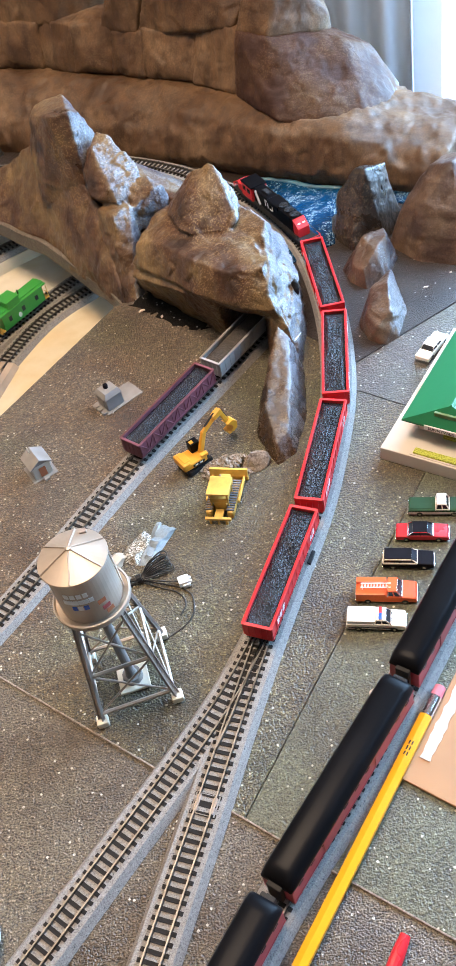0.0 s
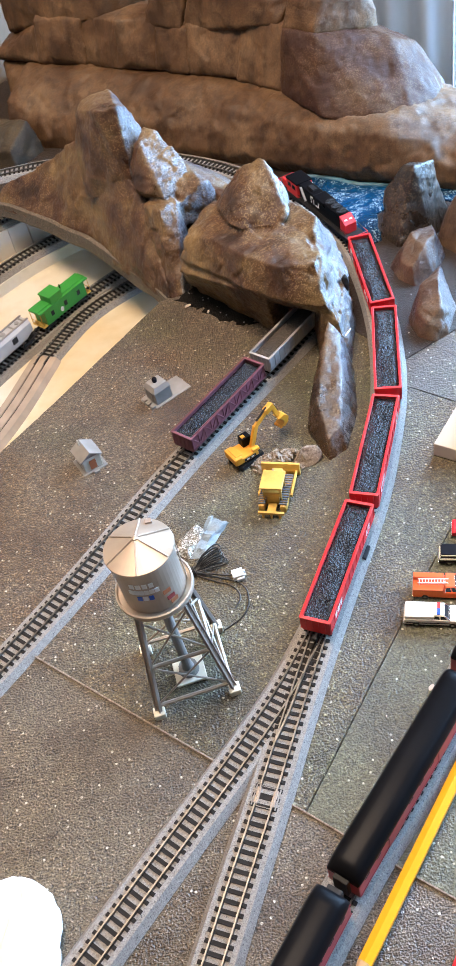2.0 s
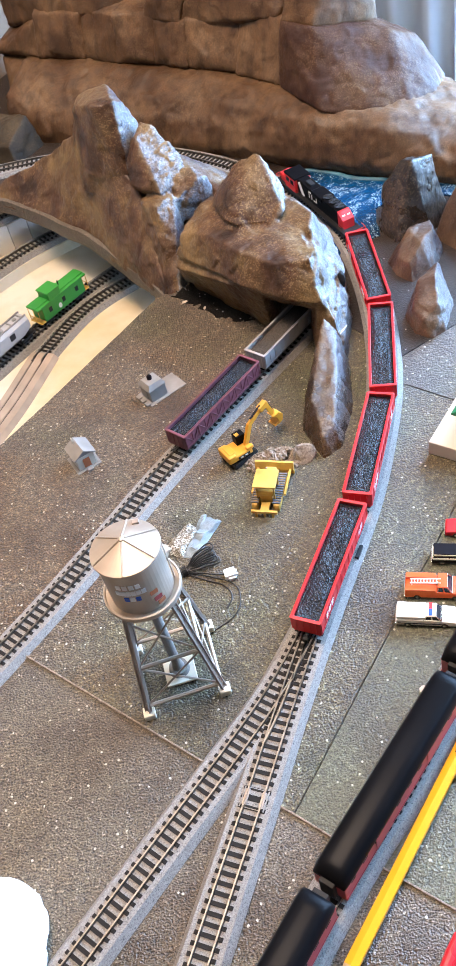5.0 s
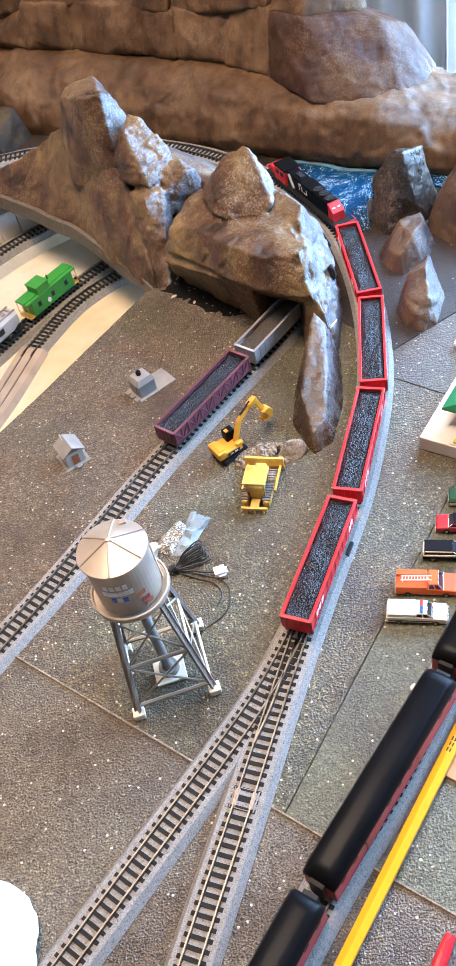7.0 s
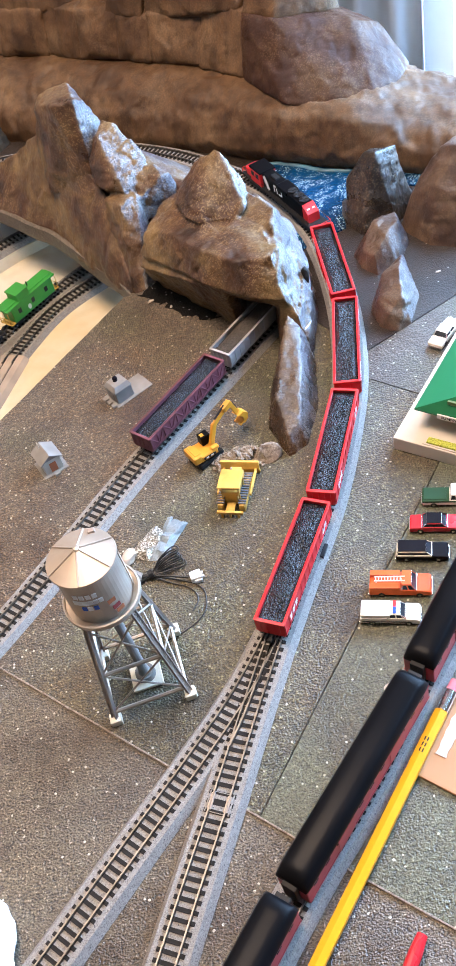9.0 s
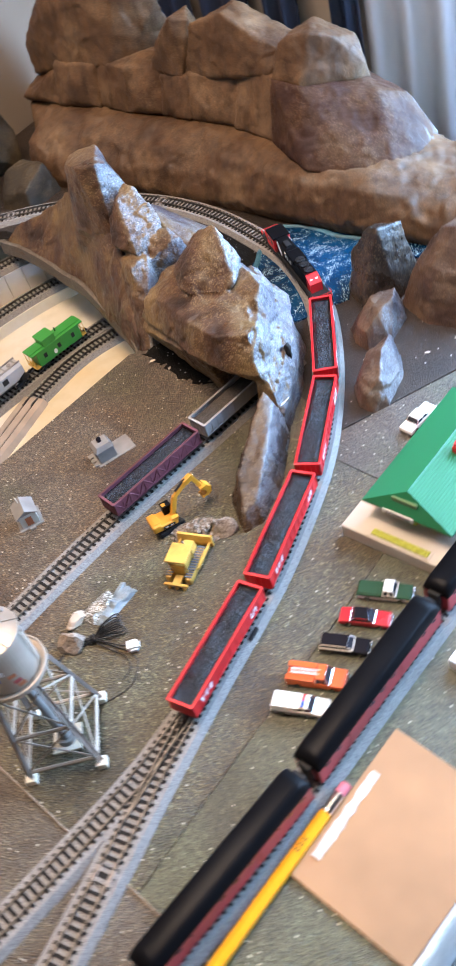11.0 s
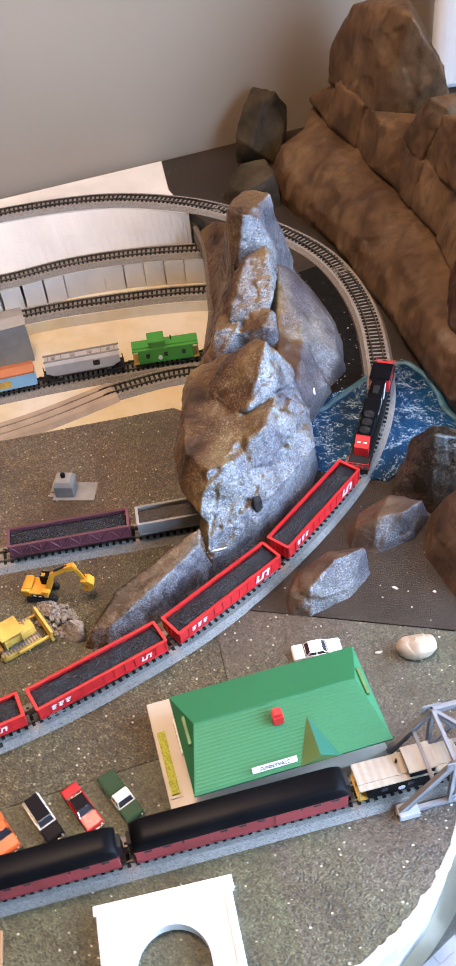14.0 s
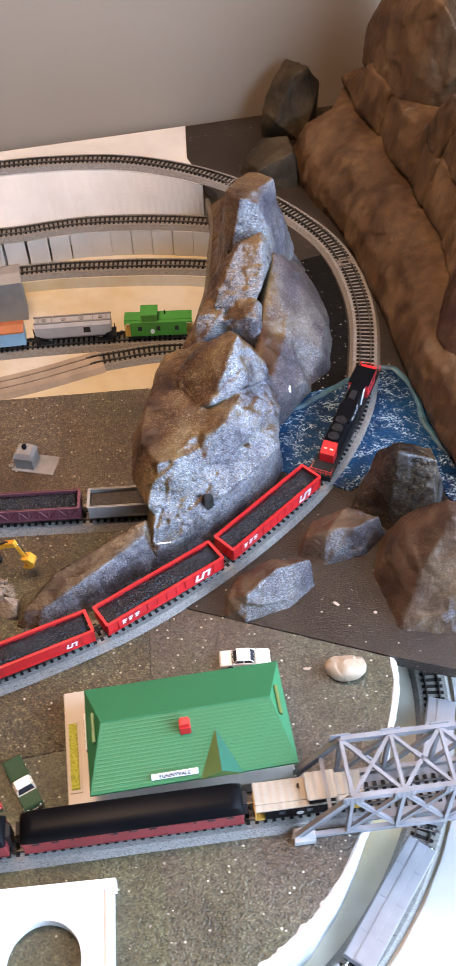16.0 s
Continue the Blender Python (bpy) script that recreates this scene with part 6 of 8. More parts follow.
# ---------------------------------------------------------------- truss bridge
def bridge():
    d = (Vector((0.42, 0.745, 0)) - Vector((0.303, 0.592, 0))).normalized()
    start = Vector((0.3054, 0.5952, 0.0))
    root = thing("truss_bridge", start, "grey plastic railway truss bridge that leaves the deck", "bridge", turn=math.atan2(d.y, d.x))
    length, half, top, bays = 0.240, 0.0180, 0.050, 8
    bay = length / bays
    bm = bmesh.new()
    box(bm, 0.034, length, -0.014, 0.014, 0.0030, 0.0055)
    part("deck", bm, M_BRIDGE, root)
    for sgn in (-1, 1):
        bm = bmesh.new()
        rod(bm, (0.034, sgn * 0.0049, 0.0072), (length, sgn * 0.0049, 0.0072), 0.0006, sides=6)
        part("rail", bm, M_RAIL, root)
    for k in range(int((length - 0.038) / TIE_STEP)):
        bm = bmesh.new()
        x = 0.036 + k * TIE_STEP
        box(bm, x - 0.0012, x + 0.0012, -0.0090, 0.0090, 0.0053, 0.0066)
        part("tie", bm, M_TIE, root)

    def beam(name, p, q, w=0.0036, t=0.0022):
        bm = bmesh.new()
        p, q = Vector(p), Vector(q)
        v = q - p
        m = Matrix.Translation((p + q) / 2) @ v.to_track_quat("Z", "Y").to_matrix().to_4x4()
        h = v.length / 2
        box(bm, -t / 2, t / 2, -w / 2, -w / 2 + 0.0007, -h, h, 0, m)
        box(bm, -t / 2, t / 2, w / 2 - 0.0007, w / 2, -h, h, 0, m)
        box(bm, -t / 2 + 0.0003, t / 2 - 0.0003, -w / 2 + 0.0004, w / 2 - 0.0004, -h + 0.0001, h - 0.0001, 0, m)
        part(name, bm, M_BRIDGE, root)

    for sgn in (-1, 1):
        y = sgn * half
        beam("bottom_chord", (-0.004, y, 0.002), (length, y, 0.002), 0.0044, 0.003)
        beam("top_chord", (bay, y, top), (length - bay, y, top), 0.0046, 0.003)
        beam("end_post", (-0.002, y, 0.002), (bay, y, top), 0.0046, 0.003)
        for k in range(1, bays):
            x = k * bay
            beam("upright", (x, y, 0.002), (x, y, top), 0.0034)
            if k < bays - 1:
                beam("diagonal", (x, y, 0.004), (x + bay, y, top - 0.002), 0.0032)
                beam("diagonal", (x, y, top - 0.002), (x + bay, y, 0.004), 0.0026)
            bm = bmesh.new()
            box(bm, x - 0.0062, x + 0.0062, *sorted((y + sgn * 0.0022, y + sgn * 0.0010)), top - 0.0045, top + 0.0035, 0.0008)
            for i in range(4):
                for j in range(3):
                    rod(bm, (x - 0.0042 + i * 0.0028, y + sgn * 0.0022, top - 0.003 + j * 0.0026), (x - 0.0042 + i * 0.0028, y + sgn * 0.0027, top - 0.003 + j * 0.0026), 0.0005, sides=6)
            part("gusset", bm, M_BRIDGE, root)
    for k in range(1, bays):
        beam("cross_beam", (k * bay, -half, top), (k * bay, half, top), 0.0034)
        if k < bays - 1:
            beam("cross_brace", (k * bay, -half, top), ((k + 1) * bay, half, top), 0.0022)
            beam("cross_brace", (k * bay, half, top), ((k + 1) * bay, -half, top), 0.0022)
    for sgn in (-1, 1):
        bm = bmesh.new()
        box(bm, -0.003, 0.010, sgn * half - 0.0045, sgn * half + 0.0045, 0.0, 0.0055, 0.0005)
        part("shoe", bm, M_LIGHTGREY, root)
    beam("portal_strut", (bay * 0.62, -half, top * 0.62), (bay * 0.62, half, top * 0.62), 0.0030)
    bm = bmesh.new()
    box(bm, length - 0.004, length + 0.012, -0.024, 0.024, YARD_Z, 0.0016, 0.001)
    part("abutment", bm, M_FOAM, root, "white foam block")


bridge()


# ---------------------------------------------------------------- station
def station():
    # origin at the far left corner of the pad, x along the roof ridge, y towards the station track
    e = (Vector((0.238, 0.653, 0)) - Vector((0.165, 0.5505, 0))).normalized()
    o = Vector((0.1465, 0.5410, 0.0008))
    root = new("station")
    root.empty_display_size = 0.01
    root.matrix_world = Matrix.Translation(o) @ Matrix.Rotation(math.atan2(e.y, e.x), 4, "Z")
    tagged(root, "small depot with a green hipped roof on a cream platform", "building")
    L, W = 0.141, -0.0825
    bm = bmesh.new()
    box(bm, 0.0, L, W, 0.0, 0.0, 0.0120, 0.0008)
    platform = part("platform", bm, M_PAD, root, "cream platform slab")
    bm = bmesh.new()
    box(bm, 0.0012, 0.0092, -0.071, -0.0215, 0.0118, 0.0128, 0.0004)
    part("planter", bm, M_PAD, platform, "cream planter rim")
    bm = bmesh.new()
    box(bm, 0.0024, 0.0078, -0.069, -0.0240, 0.0124, 0.0142, 0.0006)
    part("hedge", bm, M_HEDGE, platform, "yellow-green clipped hedge strip")
    bm = bmesh.new()
    box(bm, 0.028, L - 0.018, W + 0.012, -0.018, 0.0118, 0.0310)
    walls = part("wall", bm, M_BRICKRED, root, "orange-red station wall")
    bm = bmesh.new()
    box(bm, 0.0274, L - 0.0174, W + 0.0114, -0.0174, 0.0118, 0.0150, 0.0003)
    part("plinth", bm, M_PAD, walls)
    for y in (-0.030, -0.052):
        bm = bmesh.new()
        box(bm, 0.0272, 0.0282, y - 0.006, y + 0.006, 0.0160, 0.0262, 0.0002)
        part("window", bm, M_CREAMPL, walls, "cream framed window")
    for k in range(4):
        bm = bmesh.new()
        x = 0.045 + k * 0.027
        box(bm, x - 0.0055, x + 0.0055, W + 0.0112, W + 0.0122, 0.0160, 0.0262, 0.0002)
        part("window", bm, M_GLASS, walls)
    bm = bmesh.new()
    box(bm, 0.024, 0.032, -0.048, -0.038, 0.0118, 0.0150, 0.0004)
    part("step", bm, M_HEDGE, platform)
    # main roof
    x0, x1, y0, y1, z, zr = 0.0155, 0.1420, -0.0820, -0.0105, 0.0300, 0.0445
    ym, ins = -0.0430, 0.0105
    bm = bmesh.new()
    a = [bm.verts.new(c) for c in ((x0, y0, z), (x1, y0, z), (x1, y1, z), (x0, y1, z))]
    r = [bm.verts.new(c) for c in ((x0 + ins, ym, zr), (x1 - ins, ym, zr))]
    low = [bm.verts.new((v.co.x, v.co.y, z - 0.0016)) for v in a]
    bm.faces.new((a[2], a[3], r[0], r[1]))
    bm.faces.new((a[3], a[0], r[0])), bm.faces.new((a[1], a[2], r[1]))
    for i in range(4):
        j = (i + 1) % 4
        bm.faces.new((low[i], low[j], a[j], a[i]))
    bm.faces.new(low[::-1])
    roof = part("roof", bm, M_ROOFGREEN, root, "smooth green roof slope")
    bm = bmesh.new()
    f = [bm.verts.new(c) for c in ((x0, y0, z + 0.0001), (x1, y0, z + 0.0001), (x1 - ins, ym, zr + 0.0001), (x0 + ins, ym, zr + 0.0001))]
    g = [bm.verts.new(v.co - Vector((0, 0, 0.0008))) for v in f]
    bm.faces.new(f), bm.faces.new(g[::-1])
    for i in range(4):
        bm.faces.new((f[i], g[i], g[(i + 1) % 4], f[(i + 1) % 4]))
    part("ribbed_slope", bm, M_ROOFGREEN, roof, "green slope with pressed plank ribs")
    n = 19
    for k in range(1, n):
        t = k / n
        bm = bmesh.new()
        xa, xb = x0 + ins * t + 0.0012, x1 - ins * t - 0.0012
        y, zz = y0 + (ym - y0) * t, z + (zr - z) * t
        box(bm, xa, xb, y - 0.00045, y + 0.00045, zz - 0.0003, zz + 0.00025)
        part("rib", bm, M_ROOFGREEN, roof)
    bm = bmesh.new()
    rod(bm, (x0 + ins, ym, zr), (x1 - ins, ym, zr), 0.0007, sides=6)
    part("ridge", bm, M_ROOFGREEN, roof)
    # dormer over the platform side
    cx, yb, zb = 0.0950, y0 - 0.0010, z
    p = [(cx - 0.0130, yb, zb), (cx + 0.0130, yb, zb), (cx, yb, zb + 0.0075), (cx, y0 + (ym - y0) * 0.66, zb + (zr - zb) * 0.66 + 0.0004)]
    for name, idx, mat, lab in (("dormer_side", (0, 2, 3), M_GABLE, "olive dormer slope"), ("dormer_side", (2, 1, 3), M_TEAL, "teal green dormer slope"), ("dormer_gable", (0, 1, 2), M_GABLE, "olive dormer gable")):
        bm = bmesh.new()
        top = [bm.verts.new(p[i]) for i in idx]
        bot = [bm.verts.new(Vector(p[i]) - Vector((0, -0.0008, 0.0010))) for i in idx]
        bm.faces.new(top), bm.faces.new(bot[::-1])
        for i in range(3):
            bm.faces.new((top[i], bot[i], bot[(i + 1) % 3], top[(i + 1) % 3]))
        part(name, bm, mat, roof, lab)
    for xs, sg in ((x0 + 0.0052, 1), (x1 - 0.0052, -1)):
        bm = bmesh.new()
        zc = z + (zr - z) * 0.55 + 0.0012
        box(bm, xs - 0.0010, xs + 0.0010, ym - 0.010, ym + 0.010, zc - 0.0022, zc + 0.0010, 0.0003)
        part("vent", bm, M_GABLE, roof, "long olive roof vent")
    bm = bmesh.new()
    xc, yc = 0.0768, -0.0535
    zc = z + (zr - z) * (yc - y0) / (ym - y0)
    box(bm, xc - 0.0034, xc + 0.0034, yc - 0.0034, yc + 0.0034, zc - 0.002, zc + 0.0062, 0.0004)
    box(bm, xc - 0.0026, xc + 0.0026, yc - 0.0026, yc + 0.0026, zc + 0.0060, zc + 0.0095, 0.0004)
    part("chimney", bm, M_RED, roof, "small red chimney")
    # name boards
    t = 0.09
    tilt = math.atan2(zr - z, ym - y0)
    m = Matrix.Translation((0.0670, y0 + (ym - y0) * t, z + (zr - z) * t + 0.0020)) @ Matrix.Rotation(tilt + radians(38), 4, "X")
    bm = bmesh.new()
    box(bm, -0.0142, 0.0142, -0.0019, 0.0019, -0.0005, 0.0004, 0.0002, m)
    part("name_board", bm, M_WHITE, roof, "white name board")
    letters("SUNNYVALE", 0.0034, M_BLACK_MATT, roof, m @ Matrix.Translation((0, 0, 0.0006)))
    m = Matrix.Translation((x0 - 0.0006, -0.040, z - 0.0012)) @ Matrix.Rotation(radians(-90), 4, "Z") @ Matrix.Rotation(radians(90), 4, "X")
    bm = bmesh.new()
    box(bm, -0.0125, 0.0125, -0.0020, 0.0020, -0.0005, 0.0004, 0.0002, m)
    part("name_board", bm, M_WHITE, roof, "white name board")
    letters("SUNNYVALE", 0.0034, M_BLACK_MATT, roof, m @ Matrix.Translation((0, 0, 0.0006)))


station()


# ---------------------------------------------------------------- road vehicles
def car_body(bm, length, width, side, top=None):
    """A body from a side outline (x, z), tapered towards the roof and rounded."""
    rings = []
    w = width / 2
    for y, f in ((-w, 0.94), (-w * 0.92, 1.0), (w * 0.92, 1.0), (w, 0.94)):
        rings.append([bm.verts.new((x, y, 0.0012 + (z - 0.0012) * (f if z > 0.003 else 1.0))) for x, z in side])
    k = len(side)
    for r, s in zip(rings, rings[1:]):
        for i in range(k):
            j = (i + 1) % k
            bm.faces.new((r[i], r[j], s[j], s[i]))
    bm.faces.new(rings[0]), bm.faces.new(rings[-1][::-1])
    bmesh.ops.recalc_face_normals(bm, faces=bm.faces)
    bmesh.ops.bevel(bm, geom=[e for e in bm.edges if len(e.link_faces) == 2 and e.calc_face_angle() > 0.3], offset=0.0005, segments=2, affect="EDGES", profile=0.6)


def greenhouse(bm, x0, x1, xr0, xr1, width, z0, z1):
    w, wr = width / 2 * 0.93, width / 2 * 0.76
    low = [bm.verts.new(c) for c in ((x0, -w, z0), (x1, -w, z0), (x1, w, z0), (x0, w, z0))]
    top = [bm.verts.new(c) for c in ((xr0, -wr, z1), (xr1, -wr, z1), (xr1, wr, z1), (xr0, wr, z1))]
    bm.faces.new(low[::-1]), bm.faces.new(top)
    for i in range(4):
        j = (i + 1) % 4
        bm.faces.new((low[i], low[j], top[j], top[i]))


def car(name, place, turn, label, category, length, width, body_mat, roof_mat, cabin, hood=0.0058, boot=0.0058, high=0.0092, bed=None, trim=None):
    root = thing(name, place, label, category, "cars parked by the station", turn=turn)
    L = length / 2
    bm = bmesh.new()
    side = [(-L, 0.0018), (-L, boot - 0.0006), (-L + 0.001, boot), (cabin[0], boot + 0.0003), (cabin[1], hood + 0.0004), (L - 0.0014, hood - 0.0002), (L, hood - 0.0012), (L, 0.0018)]
    car_body(bm, length, width, side)
    body = part("body", bm, body_mat, root)
    bm = bmesh.new()
    greenhouse(bm, cabin[0], cabin[1], cabin[2], cabin[3], width, min(hood, boot) - 0.0002, high)
    glass = part("window", bm, M_GLASS, root, "dark glazed cabin")
    zb, wb, wt = min(hood, boot) + 0.0004, width / 2 * 0.93, width / 2 * 0.76
    for xa, xb in ((cabin[0], cabin[2]), (cabin[1], cabin[3])):
        bm = bmesh.new()
        ring = [Vector((xa, -wb, zb)), Vector((xa, wb, zb)), Vector((xb, wt, high)), Vector((xb, -wt, high))]
        for i in range(4):
            rod(bm, ring[i], ring[(i + 1) % 4], 0.00038, sides=6)
        part("window_frame", bm, trim or M_CHROME, glass, "bright frame round the glass")
    for s in (-1, 1):
        bm = bmesh.new()
        rod(bm, (cabin[0], s * wb, zb), (cabin[1], s * wb, zb), 0.00042, sides=6)
        rod(bm, (cabin[2], s * wt * 1.03, high - 0.0002), (cabin[3], s * wt * 1.03, high - 0.0002), 0.00036, sides=6)
        part("window_frame", bm, trim or body_mat, glass)
    bm = bmesh.new()
    wr = width / 2 * 0.78
    box(bm, cabin[2] - 0.0003, cabin[3] + 0.0003, -wr, wr, high - 0.0002, high + 0.0006, 0.0003)
    for x in (cabin[2], (cabin[2] + cabin[3]) / 2, cabin[3]):
        for s in (-1, 1):
            rod(bm, (x, s * wr * 0.97, high), (cabin[0] + (x - cabin[2]) / max(1e-6, cabin[3] - cabin[2]) * (cabin[1] - cabin[0]), s * width / 2 * 0.93, hood), 0.00045, sides=5)
    part("roof", bm, roof_mat, root)
    for sx in (-0.60, 0.62):
        for s in (-1, 1):
            bm = bmesh.new()
            rod(bm, (sx * L, s * width / 2 * 1.03, 0.0021), (sx * L, s * width / 2 * 0.72, 0.0021), 0.0021, sides=14)
            tyre = part("wheel", bm, M_BLACK_MATT, root)
            bm = bmesh.new()
            rod(bm, (sx * L, s * (width / 2 * 1.05), 0.0021), (sx * L, s * width / 2 * 0.9, 0.0021), 0.0011, sides=10)
            part("hubcap", bm, M_CHROME, tyre)
    for sx in (-1, 1):
        bm = bmesh.new()
        box(bm, *sorted((sx * L, sx * (L + 0.0006))), -width / 2 * 0.95, width / 2 * 0.95, 0.0018, 0.0030, 0.0002)
        part("bumper", bm, M_CHROME, root)
    for s in (-1, 1):
        bm = bmesh.new()
        rod(bm, (L - 0.0002, s * width * 0.34, 0.0042), (L + 0.0003, s * width * 0.34, 0.0042), 0.0007, sides=8)
        part("headlight", bm, M_CARWHITE, body)
    if bed:
        bm = bmesh.new()
        box(bm, -L + 0.001, bed, -width / 2 * 0.78, width / 2 * 0.78, boot - 0.0008, boot + 0.0006, 0.0002)
        part("bed_cover", bm, body_mat, body)
    return root


CAR_TURN = math.radians(-13)


def car_at(x0, y0, x1, y1):
    """Centre of a car from its two near corners."""
    return Vector(((x0 + x1) / 2, (y0 + y1) / 2, 0.0008))


def lifted(v, w):
    n = Vector((math.sin(-CAR_TURN), math.cos(CAR_TURN), 0))
    return v + n * w


pol = car("police_pickup", lifted(car_at(0.0965, 0.4015, 0.133, 0.3925), 0.0062), CAR_TURN, "white police pickup with a red and blue roof bar", "car", 0.0365, 0.0125, M_CARWHITE, M_CARWHITE, (-0.0015, 0.0095, 0.0005, 0.0060), 0.0062, 0.0068, 0.0100, -0.003)
for k, mt in ((-1, M_BLUEBAR), (1, M_RED)):
    bm = bmesh.new()
    box(bm, 0.0018, 0.0038, *sorted((0.0, k * 0.0046)), 0.0104, 0.0114, 0.0002)
    part("light_bar", bm, mt, pol)
bm = bmesh.new()
box(bm, -0.017, 0.010, -0.0066, -0.0062, 0.0036, 0.0042)
part("stripe", bm, M_BLACK_MATT, pol)

fire = car("fire_truck", lifted(car_at(0.1055, 0.4205, 0.1445, 0.4115), 0.0070), CAR_TURN, "orange fire truck with a pale ladder on top", "truck", 0.0385, 0.0140, M_ORANGE, M_ORANGE, (0.0010, 0.0100, 0.0015, 0.0068), 0.0064, 0.0070, 0.0112)
bm = bmesh.new()
box(bm, -0.0190, 0.0000, -0.0070, -0.0030, 0.0060, 0.0096, 0.0004)
box(bm, -0.0190, 0.0000, 0.0030, 0.0070, 0.0060, 0.0096, 0.0004)
part("locker", bm, M_ORANGE, fire)
bm = bmesh.new()
for s in (-1, 1):
    rod(bm, (-0.0160, s * 0.0016 - 0.001, 0.0112), (0.0030, s * 0.0016 - 0.001, 0.0118), 0.0004, sides=6)
for k in range(10):
    x = -0.0150 + k * 0.0019
    rod(bm, (x, -0.0026, 0.0113), (x, 0.0006, 0.0113), 0.0003, sides=5)
for x in (-0.015, 0.001):
    rod(bm, (x, -0.001, 0.0060), (x, -0.001, 0.0115), 0.0004, sides=5)
part("ladder", bm, M_CARWHITE, fire, "pale ladder")

wag = car("station_wagon", lifted(car_at(0.128, 0.4435, 0.1605, 0.4355), 0.0060), CAR_TURN, "black station wagon with chrome trim", "car", 0.0330, 0.0118, M_CARBLACK, M_CARBLACK, (-0.0160, 0.0060, -0.0150, 0.0022), 0.0056, 0.0056, 0.0090, None, M_CARWHITE)
bm = bmesh.new()
box(bm, -0.0158, 0.0060, -0.0062, -0.0058, 0.0052, 0.0058)
box(bm, -0.0150, 0.0020, -0.0052, -0.0048, 0.0082, 0.0087)
part("trim", bm, M_CHROME, wag, "chrome window trim")
car("sedan", lifted(car_at(0.1410, 0.4635, 0.1755, 0.4560), 0.0060), CAR_TURN, "red sedan with a black roof", "car", 0.0345, 0.0118, M_CARRED, M_CARBLACK, (-0.0095, 0.0070, -0.0060, 0.0030), 0.0054, 0.0056, 0.0088)
truck = car("pickup", lifted(car_at(0.1535, 0.4835, 0.1915, 0.4755), 0.0062), CAR_TURN, "dark green pickup with a white cab roof", "car", 0.0375, 0.0125, M_CARGREEN, M_CARWHITE, (-0.0005, 0.0085, 0.0005, 0.0062), 0.0060, 0.0060, 0.0108, -0.003, M_CARWHITE)
for s in (-1, 1):
    bm = bmesh.new()
    box(bm, -0.0186, 0.0186, *sorted((s * 0.0063, s * 0.0059)), 0.0020, 0.0046, 0.0002)
    part("side_panel", bm, M_CARWHITE, truck, "cream lower side panel")
bm = bmesh.new()
box(bm, -0.0178, 0.0000, -0.0058, 0.0058, 0.0064, 0.0098, 0.0007)
part("bed_cap", bm, M_CARWHITE, pol, "white cap over the bed")
car("sedan", Vector((0.2095, 0.6485, 0.0008)), math.radians(49), "cream white sedan parked behind the depot", "car", 0.0345, 0.0120, M_CARWHITE, M_CARWHITE, (-0.0090, 0.0070, -0.0055, 0.0032), 0.0054, 0.0056, 0.0088)


